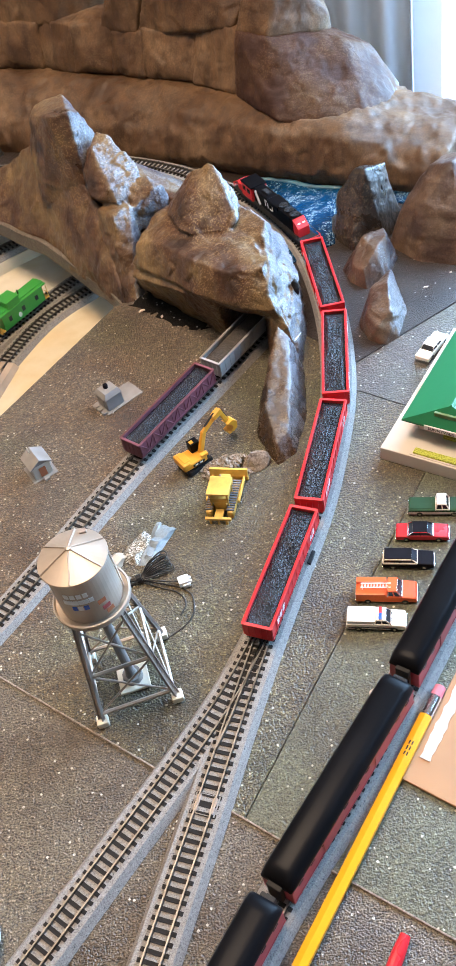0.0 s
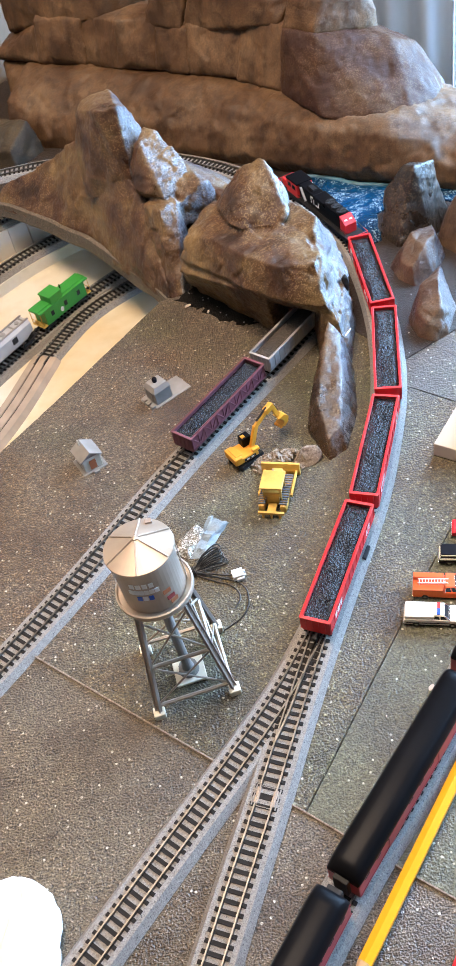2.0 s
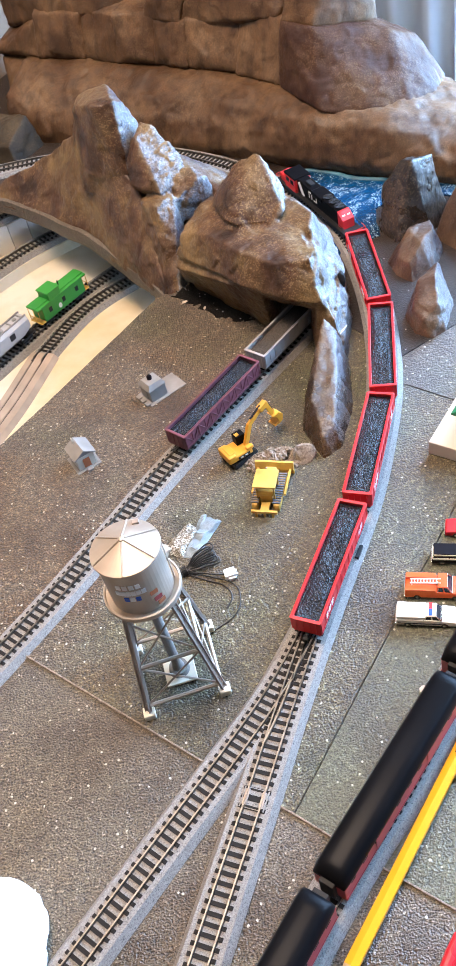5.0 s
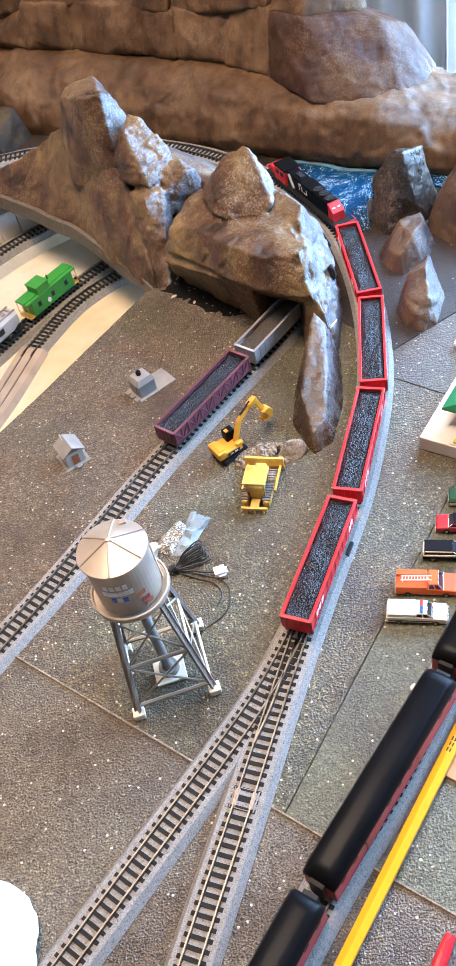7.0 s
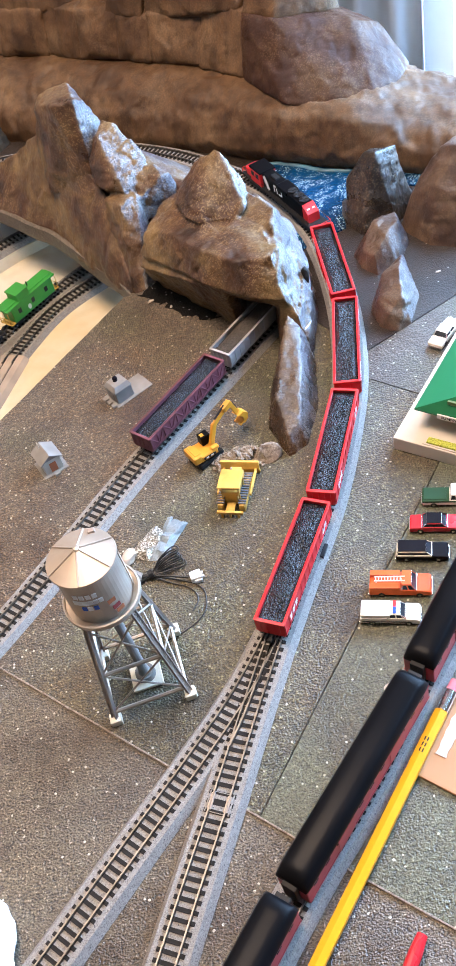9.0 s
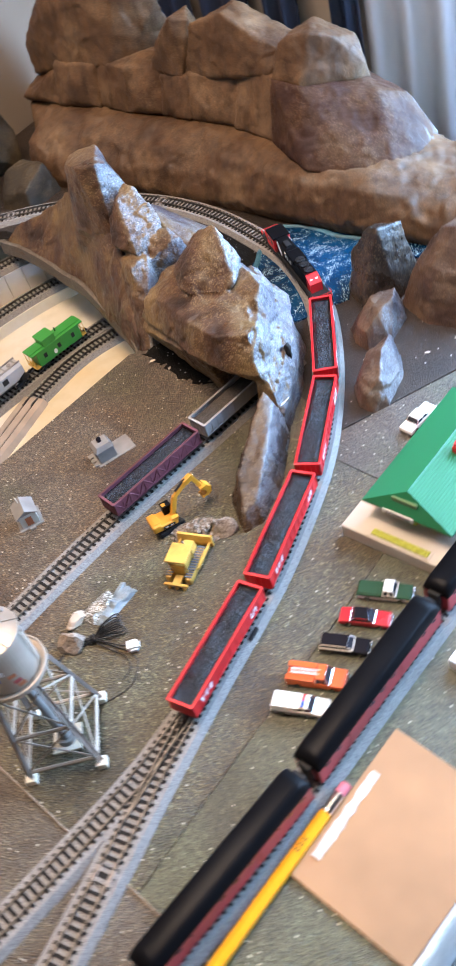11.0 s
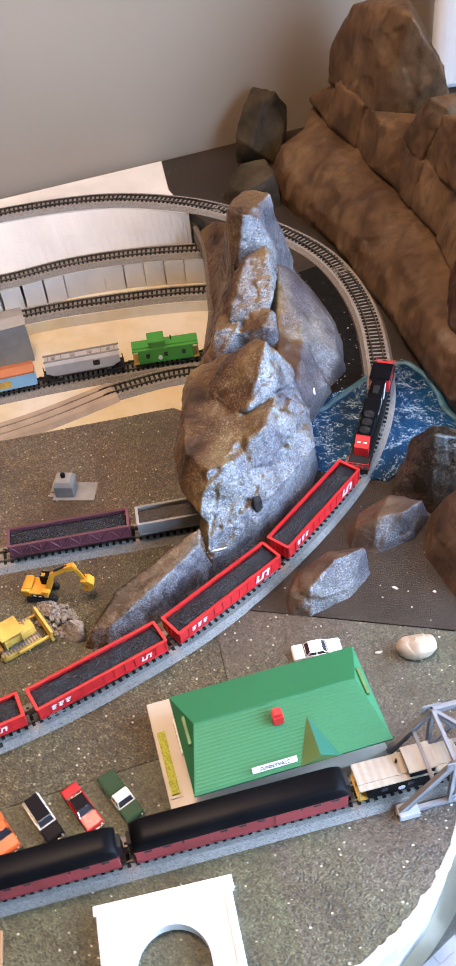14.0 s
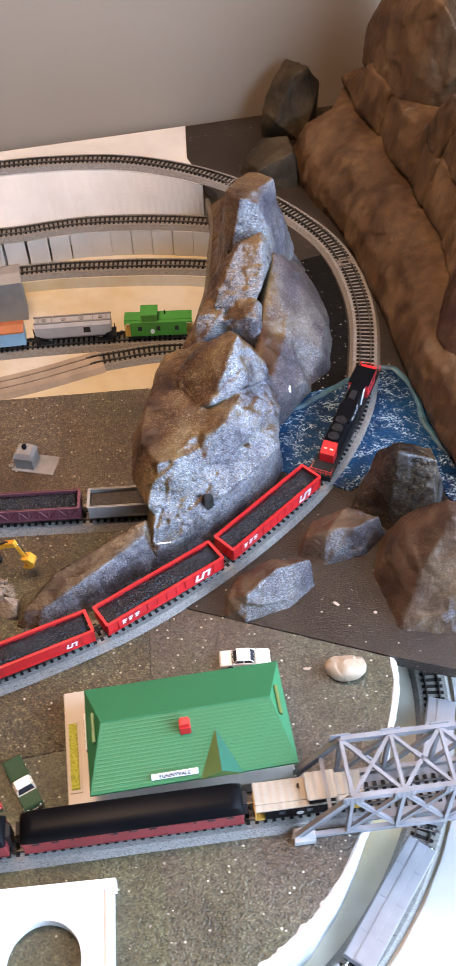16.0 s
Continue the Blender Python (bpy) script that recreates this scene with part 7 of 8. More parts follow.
# ---------------------------------------------------------------- building machines
def excavator():
    root = thing("excavator", (0.0115, 0.5690, 0.0), "yellow tracked excavator with its bucket raised", "excavator", turn=math.radians(38))
    root.scale = (0.93, 0.93, 0.95)
    for s in (-1, 1):
        bm = bmesh.new()
        box(bm, -0.0125, 0.0125, s * 0.0062 - 0.0024, s * 0.0062 + 0.0024, 0.0, 0.0052, 0.0018)
        for k in range(9):
            box(bm, -0.011 + k * 0.0026, -0.0098 + k * 0.0026, s * 0.0062 - 0.0026, s * 0.0062 + 0.0026, 0.0050, 0.0056)
        part("crawler", bm, M_BLACK_MATT, root, "black crawler track")
    bm = bmesh.new()
    rod(bm, (0, 0, 0.004), (0, 0, 0.0072), 0.0055, sides=18)
    part("turntable", bm, M_BLACK_MATT, root)
    up = Matrix.Rotation(math.radians(-8), 4, "Z")
    bm = bmesh.new()
    box(bm, -0.0125, 0.0080, -0.0085, 0.0085, 0.0068, 0.0118, 0.0012, up)
    box(bm, -0.0145, -0.0070, -0.0086, 0.0086, 0.0070, 0.0140, 0.0016, up)
    house = part("engine_house", bm, M_YELLOW, root, "yellow engine house")
    bm = bmesh.new()
    for s in (-1, 1):
        box(bm, -0.0060, 0.0050, *sorted((s * 0.0088, s * 0.0084)), 0.0080, 0.0104, 0, up)
    part("side_panel", bm, M_BLACK_MATT, house, "black side panel")
    bm = bmesh.new()
    for s in (-1, 1):
        for x in (-0.0040, 0.0005):
            box(bm, x, x + 0.0024, *sorted((s * 0.0090, s * 0.0086)), 0.0086, 0.0098, 0, up)
    part("mark", bm, M_WHITE, house, "small white marks")
    bm = bmesh.new()
    box(bm, -0.0120, -0.0060, -0.0060, 0.0060, 0.0138, 0.0146, 0.0004, up)
    box(bm, 0.0030, 0.0095, -0.0084, -0.0045, 0.0112, 0.0140, 0.0008, up)
    part("hood", bm, M_YELLOW, house, "yellow hood and tool box")
    bm = bmesh.new()
    box(bm, 0.0000, 0.0085, 0.0012, 0.0085, 0.0112, 0.0205, 0.0009, up)
    part("cab", bm, M_BLACK, root, "black cab")
    bm = bmesh.new()
    box(bm, 0.0010, 0.0040, 0.0026, 0.0060, 0.0205, 0.0209, 0, up)
    part("roof_hatch", bm, M_YELLOW, root)

    def limb(name, p, q, w0, w1, mat=M_YELLOW):
        bm = bmesh.new()
        p, q = Vector(p), Vector(q)
        v = q - p
        m = Matrix.Translation((p + q) / 2) @ v.to_track_quat("Z", "Y").to_matrix().to_4x4()
        box(bm, -w0, w0, -w1, w1, -v.length / 2, v.length / 2, 0.0005, m)
        return part(name, bm, mat, root)

    limb("boom", (0.006, -0.0020, 0.0105), (0.0135, -0.0020, 0.0285), 0.0014, 0.0022)
    limb("boom", (0.0125, -0.0020, 0.0272), (0.0270, -0.0020, 0.0350), 0.0012, 0.0020)
    limb("elbow", (0.0250, -0.0020, 0.0345), (0.0330, -0.0020, 0.0370), 0.0022, 0.0026)
    limb("stick", (0.0318, -0.0020, 0.0378), (0.0378, -0.0020, 0.0200), 0.0011, 0.0018)
    limb("ram", (0.0085, -0.0020, 0.0200), (0.0185, -0.0020, 0.0325), 0.0006, 0.0006, M_BLACK_MATT)
    limb("ram", (0.0150, -0.0020, 0.0320), (0.0270, -0.0020, 0.0380), 0.0007, 0.0007, M_BLACK_MATT)
    limb("ram", (0.0345, -0.0020, 0.0365), (0.0400, -0.0020, 0.0215), 0.0005, 0.0005, M_CHROME)
    bm = bmesh.new()
    prof = [(0.0350, 0.0215), (0.0410, 0.0222), (0.0450, 0.0180), (0.0440, 0.0125), (0.0400, 0.0105), (0.0365, 0.0118), (0.0400, 0.0142), (0.0395, 0.0178)]
    ring = [[bm.verts.new((x, y, z)) for x, z in prof] for y in (-0.0060, 0.0020)]
    for i in range(len(prof)):
        j = (i + 1) % len(prof)
        bm.faces.new((ring[0][i], ring[0][j], ring[1][j], ring[1][i]))
    bm.faces.new(ring[0]), bm.faces.new(ring[1][::-1])
    bucket = part("bucket", bm, M_YELLOW, root, "yellow digging bucket")
    for k in range(4):
        bm = bmesh.new()
        y = -0.0053 + k * 0.0022
        box(bm, 0.0352, 0.0372, y - 0.0006, y + 0.0006, 0.0106, 0.0122)
        part("tooth", bm, M_YELLOW, bucket)


def bulldozer():
    root = thing("bulldozer", (0.0300, 0.5270, 0.0), "worn yellow bulldozer facing the gravel heap", "bulldozer", turn=math.radians(74))
    for s in (-1, 1):
        bm = bmesh.new()
        box(bm, -0.0165, 0.0150, s * 0.0078 - 0.0026, s * 0.0078 + 0.0026, 0.0, 0.0078, 0.0026)
        crawler = part("crawler", bm, M_OLDYELLOW, root)
        for k in range(13):
            bm = bmesh.new()
            box(bm, -0.0145 + k * 0.0023, -0.0133 + k * 0.0023, s * 0.0078 - 0.0028, s * 0.0078 + 0.0028, 0.0074, 0.0084)
            part("track_shoe", bm, M_CHARCOAL, crawler)
    bm = bmesh.new()
    box(bm, -0.0110, 0.0140, -0.0048, 0.0048, 0.0030, 0.0125, 0.0010)
    box(bm, 0.0010, 0.0140, -0.0042, 0.0042, 0.0120, 0.0150, 0.0010)
    part("hull", bm, M_OLDYELLOW, root)
    bm = bmesh.new()
    for x in (-0.0100, 0.0030):
        for s in (-1, 1):
            rod(bm, (x, s * 0.0062, 0.008), (x, s * 0.0062, 0.0205), 0.0007, sides=6)
    box(bm, -0.0112, 0.0012, -0.0060, 0.0060, 0.0115, 0.0160, 0.0008)
    cab = part("cab", bm, M_OLDYELLOW, root)
    bm = bmesh.new()
    box(bm, -0.0125, 0.0050, -0.0082, 0.0082, 0.0205, 0.0222, 0.0006)
    part("canopy", bm, M_OLDYELLOW, cab, "scratched yellow canopy")
    bm = bmesh.new()
    rod(bm, (0.0085, 0.002, 0.014), (0.0085, 0.002, 0.0195), 0.0007)
    part("exhaust", bm, M_DARKSTEEL, root)
    bm = bmesh.new()
    for s in (-1, 1):
        box(bm, -0.004, 0.0215, s * 0.0118 - 0.0008, s * 0.0118 + 0.0008, 0.0042, 0.0066, 0.0003)
    part("push_arm", bm, M_OLDYELLOW, root)
    bm = bmesh.new()
    prof = [(0.0205, 0.0010), (0.0230, 0.0008), (0.0216, 0.0055), (0.0232, 0.0112), (0.0212, 0.0114), (0.0198, 0.0056)]
    ring = [[bm.verts.new((x, y, z)) for x, z in prof] for y in (-0.0142, 0.0142)]
    for i in range(6):
        j = (i + 1) % 6
        bm.faces.new((ring[0][i], ring[0][j], ring[1][j], ring[1][i]))
    bm.faces.new(ring[0]), bm.faces.new(ring[1][::-1])
    part("blade", bm, M_OLDYELLOW, root, "yellow dozer blade")
    bm = bmesh.new()
    box(bm, -0.0215, -0.0195, -0.0095, 0.0095, 0.0042, 0.0064, 0.0004)
    for s in (-1, 0, 1):
        box(bm, -0.0215, -0.0200, s * 0.006 - 0.0007, s * 0.006 + 0.0007, 0.0002, 0.0050)
    box(bm, -0.0200, -0.0120, -0.0030, 0.0030, 0.0044, 0.0062)
    part("ripper", bm, M_OLDYELLOW, root)


excavator()
bulldozer()


def pebbles(name, count, place, spread, size, mat, label, category, seed, pile=0.0):
    """Many small broken stones, heaped towards the middle."""
    rnd = random.Random(seed)
    verts, faces = [], []
    base = [(1, 0, 0), (-1, 0, 0), (0, 1, 0), (0, -1, 0), (0, 0, 1), (0, 0, -1)]
    tri = [(0, 2, 4), (2, 1, 4), (1, 3, 4), (3, 0, 4), (2, 0, 5), (1, 2, 5), (3, 1, 5), (0, 3, 5)]
    for _ in range(count):
        ang, rad = rnd.uniform(0, 2 * math.pi), math.sqrt(rnd.random())
        x, y = place[0] + spread[0] * rad * math.cos(ang), place[1] + spread[1] * rad * math.sin(ang)
        s = rnd.uniform(*size)
        z = place[2] + pile * (1 - rad) * rnd.uniform(0.6, 1.0) + s * 0.4
        e = Euler((rnd.uniform(0, 6), rnd.uniform(0, 6), rnd.uniform(0, 6))).to_matrix()
        k = len(verts)
        for b in base:
            verts.append(Vector((x, y, z)) + e @ Vector([c * s * rnd.uniform(0.6, 1.1) for c in b]))
        faces += [tuple(k + i for i in t) for t in tri]
    me = bpy.data.meshes.new(name)
    me.from_pydata([tuple(v) for v in verts], [], faces)
    me.materials.append(mat)
    return tagged(new(name, me), label, category, kind="stuff")


pebbles("gravel_heap", 210, (0.0360, 0.5590, 0.0), (0.021, 0.0125), (0.0017, 0.0031), M_GRAVEL, "small heap of brown gravel between the machines", "gravel", 5, 0.008)
pebbles("crumbs", 90, (0.13, 0.45, 0.0008), (0.20, 0.26), (0.0004, 0.0009), M_CHALK, "scattered white crumbs on the deck", "crumbs", 8)
boulder("rock", (0.0560, 0.5600, 0.003), (0.0118, 0.0110, 0.0105), 20, 44, M_GRAVEL, "small grey-brown stone beside the gravel heap", 8, 0.65)


def outhouse(place, turn, yard_x, label, gabled):
    root = thing("shed", place, label, "shed", "grey sheds beside the siding", turn=turn)
    root.scale = (1.15, 1.15, 1.15)
    bm = bmesh.new()
    box(bm, -0.010, 0.009 + yard_x, -0.0090, 0.0090, 0.0, 0.0010, 0.0002)
    part("base", bm, M_SHED, root, "grey base plate")
    bm = bmesh.new()
    box(bm, -0.0075, 0.0060, -0.0065, 0.0065, 0.0008, 0.0115, 0.0003)
    hut = part("wall", bm, M_PAD if gabled else M_SHED, root)
    bm = bmesh.new()
    if gabled:
        for s in (-1, 1):
            m = Matrix.Translation((-0.0002, s * 0.0038, 0.0135)) @ Matrix.Rotation(radians(-s * 32), 4, "X")
            box(bm, -0.0085, 0.0085, -0.0050, 0.0050, -0.0005, 0.0005, 0.0002, m)
        sweep(bm, [(Vector((-0.0074, 0, 0)), Vector((1, 0, 0))), (Vector((0.0059, 0, 0)), Vector((1, 0, 0)))], [(-0.0063, 0.0112), (0.0063, 0.0112), (0.0, 0.0150)])
    else:
        low = [bm.verts.new(v) for v in ((-0.0082, -0.0072, 0.0112), (0.0066, -0.0072, 0.0112), (0.0066, 0.0072, 0.0112), (-0.0082, 0.0072, 0.0112))]
        top = [bm.verts.new((v.co.x * 0.72, v.co.y * 0.72, 0.0148)) for v in low]
        bm.faces.new(low[::-1]), bm.faces.new(top)
        for i in range(4):
            bm.faces.new((low[i], low[(i + 1) % 4], top[(i + 1) % 4], top[i]))
    part("roof", bm, M_SHED, root)
    bm = bmesh.new()
    box(bm, -0.0079, -0.0073, -0.0024, 0.0024, 0.0015, 0.0090)
    part("door", bm, M_RUST if gabled else M_SHED, hut)
    bm = bmesh.new()
    if gabled:
        rod(bm, (0.004, 0.002, 0.0140), (0.004, 0.002, 0.0205), 0.0005, sides=8)
    else:
        rod(bm, (-0.001, 0.001, 0.0140), (-0.001, 0.001, 0.0160), 0.0017, sides=12)
        bmesh.ops.create_uvsphere(bm, u_segments=14, v_segments=8, radius=0.0019, matrix=Matrix.Translation((-0.001, 0.001, 0.0166)))
    part("stove_pipe", bm, M_CARBLACK if not gabled else M_PAD, root, "thin pale pipe" if gabled else "shiny black round cap")
    for s in (-0.0052, 0.0, 0.0052) if not gabled else (0.0,):
        bm = bmesh.new()
        box(bm, -0.0125, -0.0092, s - 0.0020, s + 0.0020, 0.0, 0.0022, 0.0003)
        part("step", bm, M_SHED, root)


outhouse((-0.0520, 0.6560, 0.0), math.radians(35), 0.012, "grey plastic shed on a wide base with a black cap", False)
outhouse((-0.1100, 0.5930, 0.0), math.radians(118), 0.0, "grey plastic shed with a gabled roof and cream walls", True)


# ---------------------------------------------------------------- water tower
def water_tower():
    o = Vector((-0.0405, 0.3922, 0.0006))
    root = thing("water_tower", o, "silver model water tower on a braced steel frame", "water tower", turn=math.radians(9.7))
    root.matrix_world = Matrix.Translation(o) @ Matrix.Rotation(radians(-1.7), 4, "Y") @ Matrix.Rotation(radians(9.7), 4, "Z")
    base, up, zt = 0.0240, 0.0135, 0.0885
    for sx in (-1, 1):
        for sy in (-1, 1):
            bm = bmesh.new()
            box(bm, sx * base - 0.0036, sx * base + 0.0036, sy * base - 0.0036, sy * base + 0.0036, 0.0, 0.0052, 0.0008)
            part("footing", bm, M_CREAMPL, root, "cream plastic footing")
            bm = bmesh.new()
            p, q = Vector((sx * base, sy * base, 0.0048)), Vector((sx * up, sy * up, zt))
            m = Matrix.Translation((p + q) / 2) @ (q - p).to_track_quat("Z", "Y").to_matrix().to_4x4()
            h = (q - p).length / 2
            box(bm, -0.0019, 0.0019, -0.0003, 0.0003, -h, h, 0, m)
            box(bm, -0.0019, -0.0013, -0.0012, 0.0012, -h, h, 0, m)
            box(bm, 0.0013, 0.0019, -0.0012, 0.0012, -h, h, 0, m)
            for k in range(26):
                z = -h + (k + 0.5) * 2 * h / 26
                box(bm, -0.0014, 0.0014, -0.0007, 0.0007, z - 0.0003, z + 0.0003, 0, m)
            part("leg", bm, M_DARKSTEEL, root, "laced gunmetal leg")
    corners = [(1, 1), (-1, 1), (-1, -1), (1, -1)]

    def knee(c, z):
        f = base + (up - base) * (z - 0.0048) / (zt - 0.0048)
        return Vector((c[0] * f, c[1] * f, z))

    for i in range(4):
        a, b = corners[i], corners[(i + 1) % 4]
        for z in (0.010, 0.044):
            bm = bmesh.new()
            rod(bm, knee(a, z), knee(b, z), 0.0013, sides=6)
            part("strut", bm, M_STEEL, root, "thin silver strut")
        for z0, z1 in ((0.010, 0.044), (0.044, 0.082)):
            for c, d in ((a, b), (b, a)):
                bm = bmesh.new()
                rod(bm, knee(c, z0), knee(d, z1), 0.0007, sides=5)
                part("brace", bm, M_STEEL, root)
    bm = bmesh.new()
    box(bm, -0.0098, 0.0098, -0.0098, 0.0098, 0.0, 0.0022, 0.0006)
    part("pad", bm, M_CREAMPL, root, "cream square pad")
    bm = bmesh.new()
    rod(bm, (0, 0, 0.002), (0, 0, 0.0062), 0.0066, 0.0060, sides=24)
    rod(bm, (0, 0, 0.006), (0, 0, 0.0120), 0.0040, 0.0028, sides=18)
    rod(bm, (0, 0, 0.010), (0, 0, 0.0805), 0.0030, sides=14)
    part("riser_pipe", bm, M_GREY, root)

    def lathe(name, prof, mat, label="", n=48):
        bm = bmesh.new()
        rings = [[bm.verts.new((r * math.cos(2 * math.pi * i / n), r * math.sin(2 * math.pi * i / n), z)) for i in range(n)] for r, z in prof]
        for p, q in zip(rings, rings[1:]):
            for i in range(n):
                j = (i + 1) % n
                bm.faces.new((p[i], p[j], q[j], q[i]))
        bm.faces.new(rings[0][::-1]), bm.faces.new(rings[-1])
        return part(name, bm, mat, root, label)

    lathe("bowl", [(0.004, 0.0760), (0.0085, 0.0780), (0.0105, 0.0805), (0.0105, 0.0835), (0.0150, 0.0860), (0.0180, 0.0895), (0.0180, 0.0907)], M_STEEL, "silver rounded tank bottom")
    walk_part = lathe("gallery", [(0.0165, 0.0890), (0.0222, 0.0890), (0.0226, 0.0900), (0.0226, 0.0927), (0.0216, 0.0931), (0.0212, 0.0913), (0.0165, 0.0907)], M_STEEL, "silver round gallery")
    tank = lathe("tank", [(0.0176, 0.0900), (0.0180, 0.0915), (0.0180, 0.1250), (0.0176, 0.1265)], M_STEEL, "silver drum tank")
    roof = lathe("roof", [(0.0194, 0.1257), (0.0198, 0.1265), (0.0196, 0.1275), (0.0018, 0.1347), (0.0016, 0.1357), (0.0005, 0.1361)], M_STEEL, "silver conical roof", 40)
    for k in range(6):
        c, s = math.cos(k * math.pi / 3 + 0.3), math.sin(k * math.pi / 3 + 0.3)
        bm = bmesh.new()
        rod(bm, (0.0020 * c, 0.0020 * s, 0.1349), (0.0192 * c, 0.0192 * s, 0.1280), 0.0005, sides=6)
        part("roof_rib", bm, M_STEEL, roof)
    bm = bmesh.new()
    c, s = math.cos(1.0), math.sin(1.0)
    box(bm, 0.0160 * c - 0.002, 0.0160 * c + 0.002, 0.0160 * s - 0.0015, 0.0160 * s + 0.0015, 0.1280, 0.1307, 0.0004)
    part("hatch", bm, M_DARKSTEEL, roof)
    # worn writing and paint marks, as plain bars
    for j, (z, n, w) in enumerate(((0.1155, 4, 0.20), (0.1103, 6, 0.16), (0.1051, 3, 0.18))):
        for k in range(n):
            ang = math.radians(-100) + (k - n / 2) * w
            bm = bmesh.new()
            m = Matrix.Rotation(ang, 4, "Z") @ Matrix.Translation((0.0181, 0, z))
            box(bm, -0.0003, 0.0003, -0.0013, 0.0013, -0.0016, 0.0016, 0, m)
            part("mark", bm, (M_WHITE, M_WHITE, M_BLUEBAR)[j] if k % 2 == 0 or j < 2 else M_WHITE, tank)
    for k, (z, mt) in enumerate(((0.105, M_RUST), (0.099, M_MAROON), (0.095, M_RUST))):
        bm = bmesh.new()
        m = Matrix.Rotation(math.radians(-66 + 4 * k), 4, "Z") @ Matrix.Translation((0.0181, 0, z))
        box(bm, -0.0003, 0.0003, -0.0026, 0.0022, -0.0014, 0.0014, 0, m)
        part("mark", bm, mt, tank)
    # ladder
    bm = bmesh.new()
    for s in (-0.0012, 0.0012):
        rod(bm, (0.0190, s, 0.0925), (0.0190, s, 0.1225), 0.0003, sides=5)
    for k in range(12):
        rod(bm, (0.0190, -0.0012, 0.0935 + k * 0.0024), (0.0190, 0.0012, 0.0935 + k * 0.0024), 0.00025, sides=5)
    part("ladder", bm, M_STEEL, tank)


water_tower()


# ---------------------------------------------------------------- loose things
def pencil():
    d = (Vector((0.143, 0.3485, 0)) - Vector((0.042, 0.213, 0))).normalized()
    tail = Vector((0.1435, 0.3490, 0.0046))
    root = thing("pencil", tail, "yellow wooden pencil with a pink eraser lying beside the track", "pencil", turn=math.atan2(-d.y, -d.x))

    def along(name, x0, x1, r0, r1, mat, sides, label="", parent=root):
        bm = bmesh.new()
        rod(bm, (x0, 0, 0), (x1, 0, 0), r0, r1, sides)
        return part(name, bm, mat, parent, label)

    along("eraser", 0.0, 0.008, 0.0034, 0.0036, M_PINK, 18, "worn pink eraser")
    along("ferrule", 0.0072, 0.021, 0.0038, 0.0038, M_CHROME, 20, "crimped silver ferrule")
    for k in range(5):
        along("crimp", 0.0092 + k * 0.0024, 0.0100 + k * 0.0024, 0.0041, 0.0041, M_CHROME, 20)
    shaft = along("shaft", 0.021, 0.175, 0.0041, 0.0041, M_PENCIL, 6, "yellow hexagonal shaft")
    for k in range(3):
        bm = bmesh.new()
        box(bm, 0.040 + k * 0.0036, 0.0424 + k * 0.0036, -0.0012, 0.0012, 0.0034, 0.00385)
        part("stamp", bm, M_BLACK_MATT, shaft)
    tip = along("tip", 0.175, 0.190, 0.0040, 0.0012, M_WOODTIP, 12, "sharpened wood")
    along("lead", 0.190, 0.194, 0.0012, 0.0002, M_BLACK_MATT, 8, "", tip)


pencil()


def red_pen():
    root = thing("pen", (0.0940, 0.2170, 0.0050), "slim red pen lying on the deck", "pen", turn=math.atan2(-0.83, -0.55))
    bm = bmesh.new()
    rod(bm, (0, 0, 0), (0.010, 0, 0), 0.0028, 0.0036, 14)
    part("cap_end", bm, M_CARRED, root)
    bm = bmesh.new()
    rod(bm, (0.010, 0, 0), (0.13, 0, 0), 0.0036, 0.0036, 14)
    part("barrel", bm, M_CARRED, root)


red_pen()


def hardboard():
    bm = bmesh.new()
    prism(bm, [(0.1748, 0.3845), (0.2385, 0.3285), (0.172, 0.247), (0.1095, 0.2985)], 0.0009, 0.0030)
    bmesh.ops.bevel(bm, geom=list(bm.edges), offset=0.0004, segments=1, affect="EDGES")
    tagged(mesh_object("hardboard_sheet", bm, M_CARD), "square brown hardboard sheet lying on the deck", "board")
    # smear of white paste
    bm = bmesh.new()
    a, b = Vector((0.1613, 0.3561, 0)), Vector((0.1245, 0.3070, 0))
    d = (b - a).normalized()
    n = Vector((-d.y, d.x, 0))
    rnd = random.Random(3)
    left, right = [], []
    for k in range(17):
        p = a.lerp(b, k / 16)
        w = 0.0030 + rnd.uniform(-0.0007, 0.0007)
        left.append((p + n * w).xy), right.append((p - n * w).xy)
    prism(bm, [tuple(v) for v in left] + [tuple(v) for v in right[::-1]], 0.0029, 0.0037)
    tagged(mesh_object("chalk_smear", bm, M_CHALK), "white streak of dried paste on the hardboard", "smear")


hardboard()


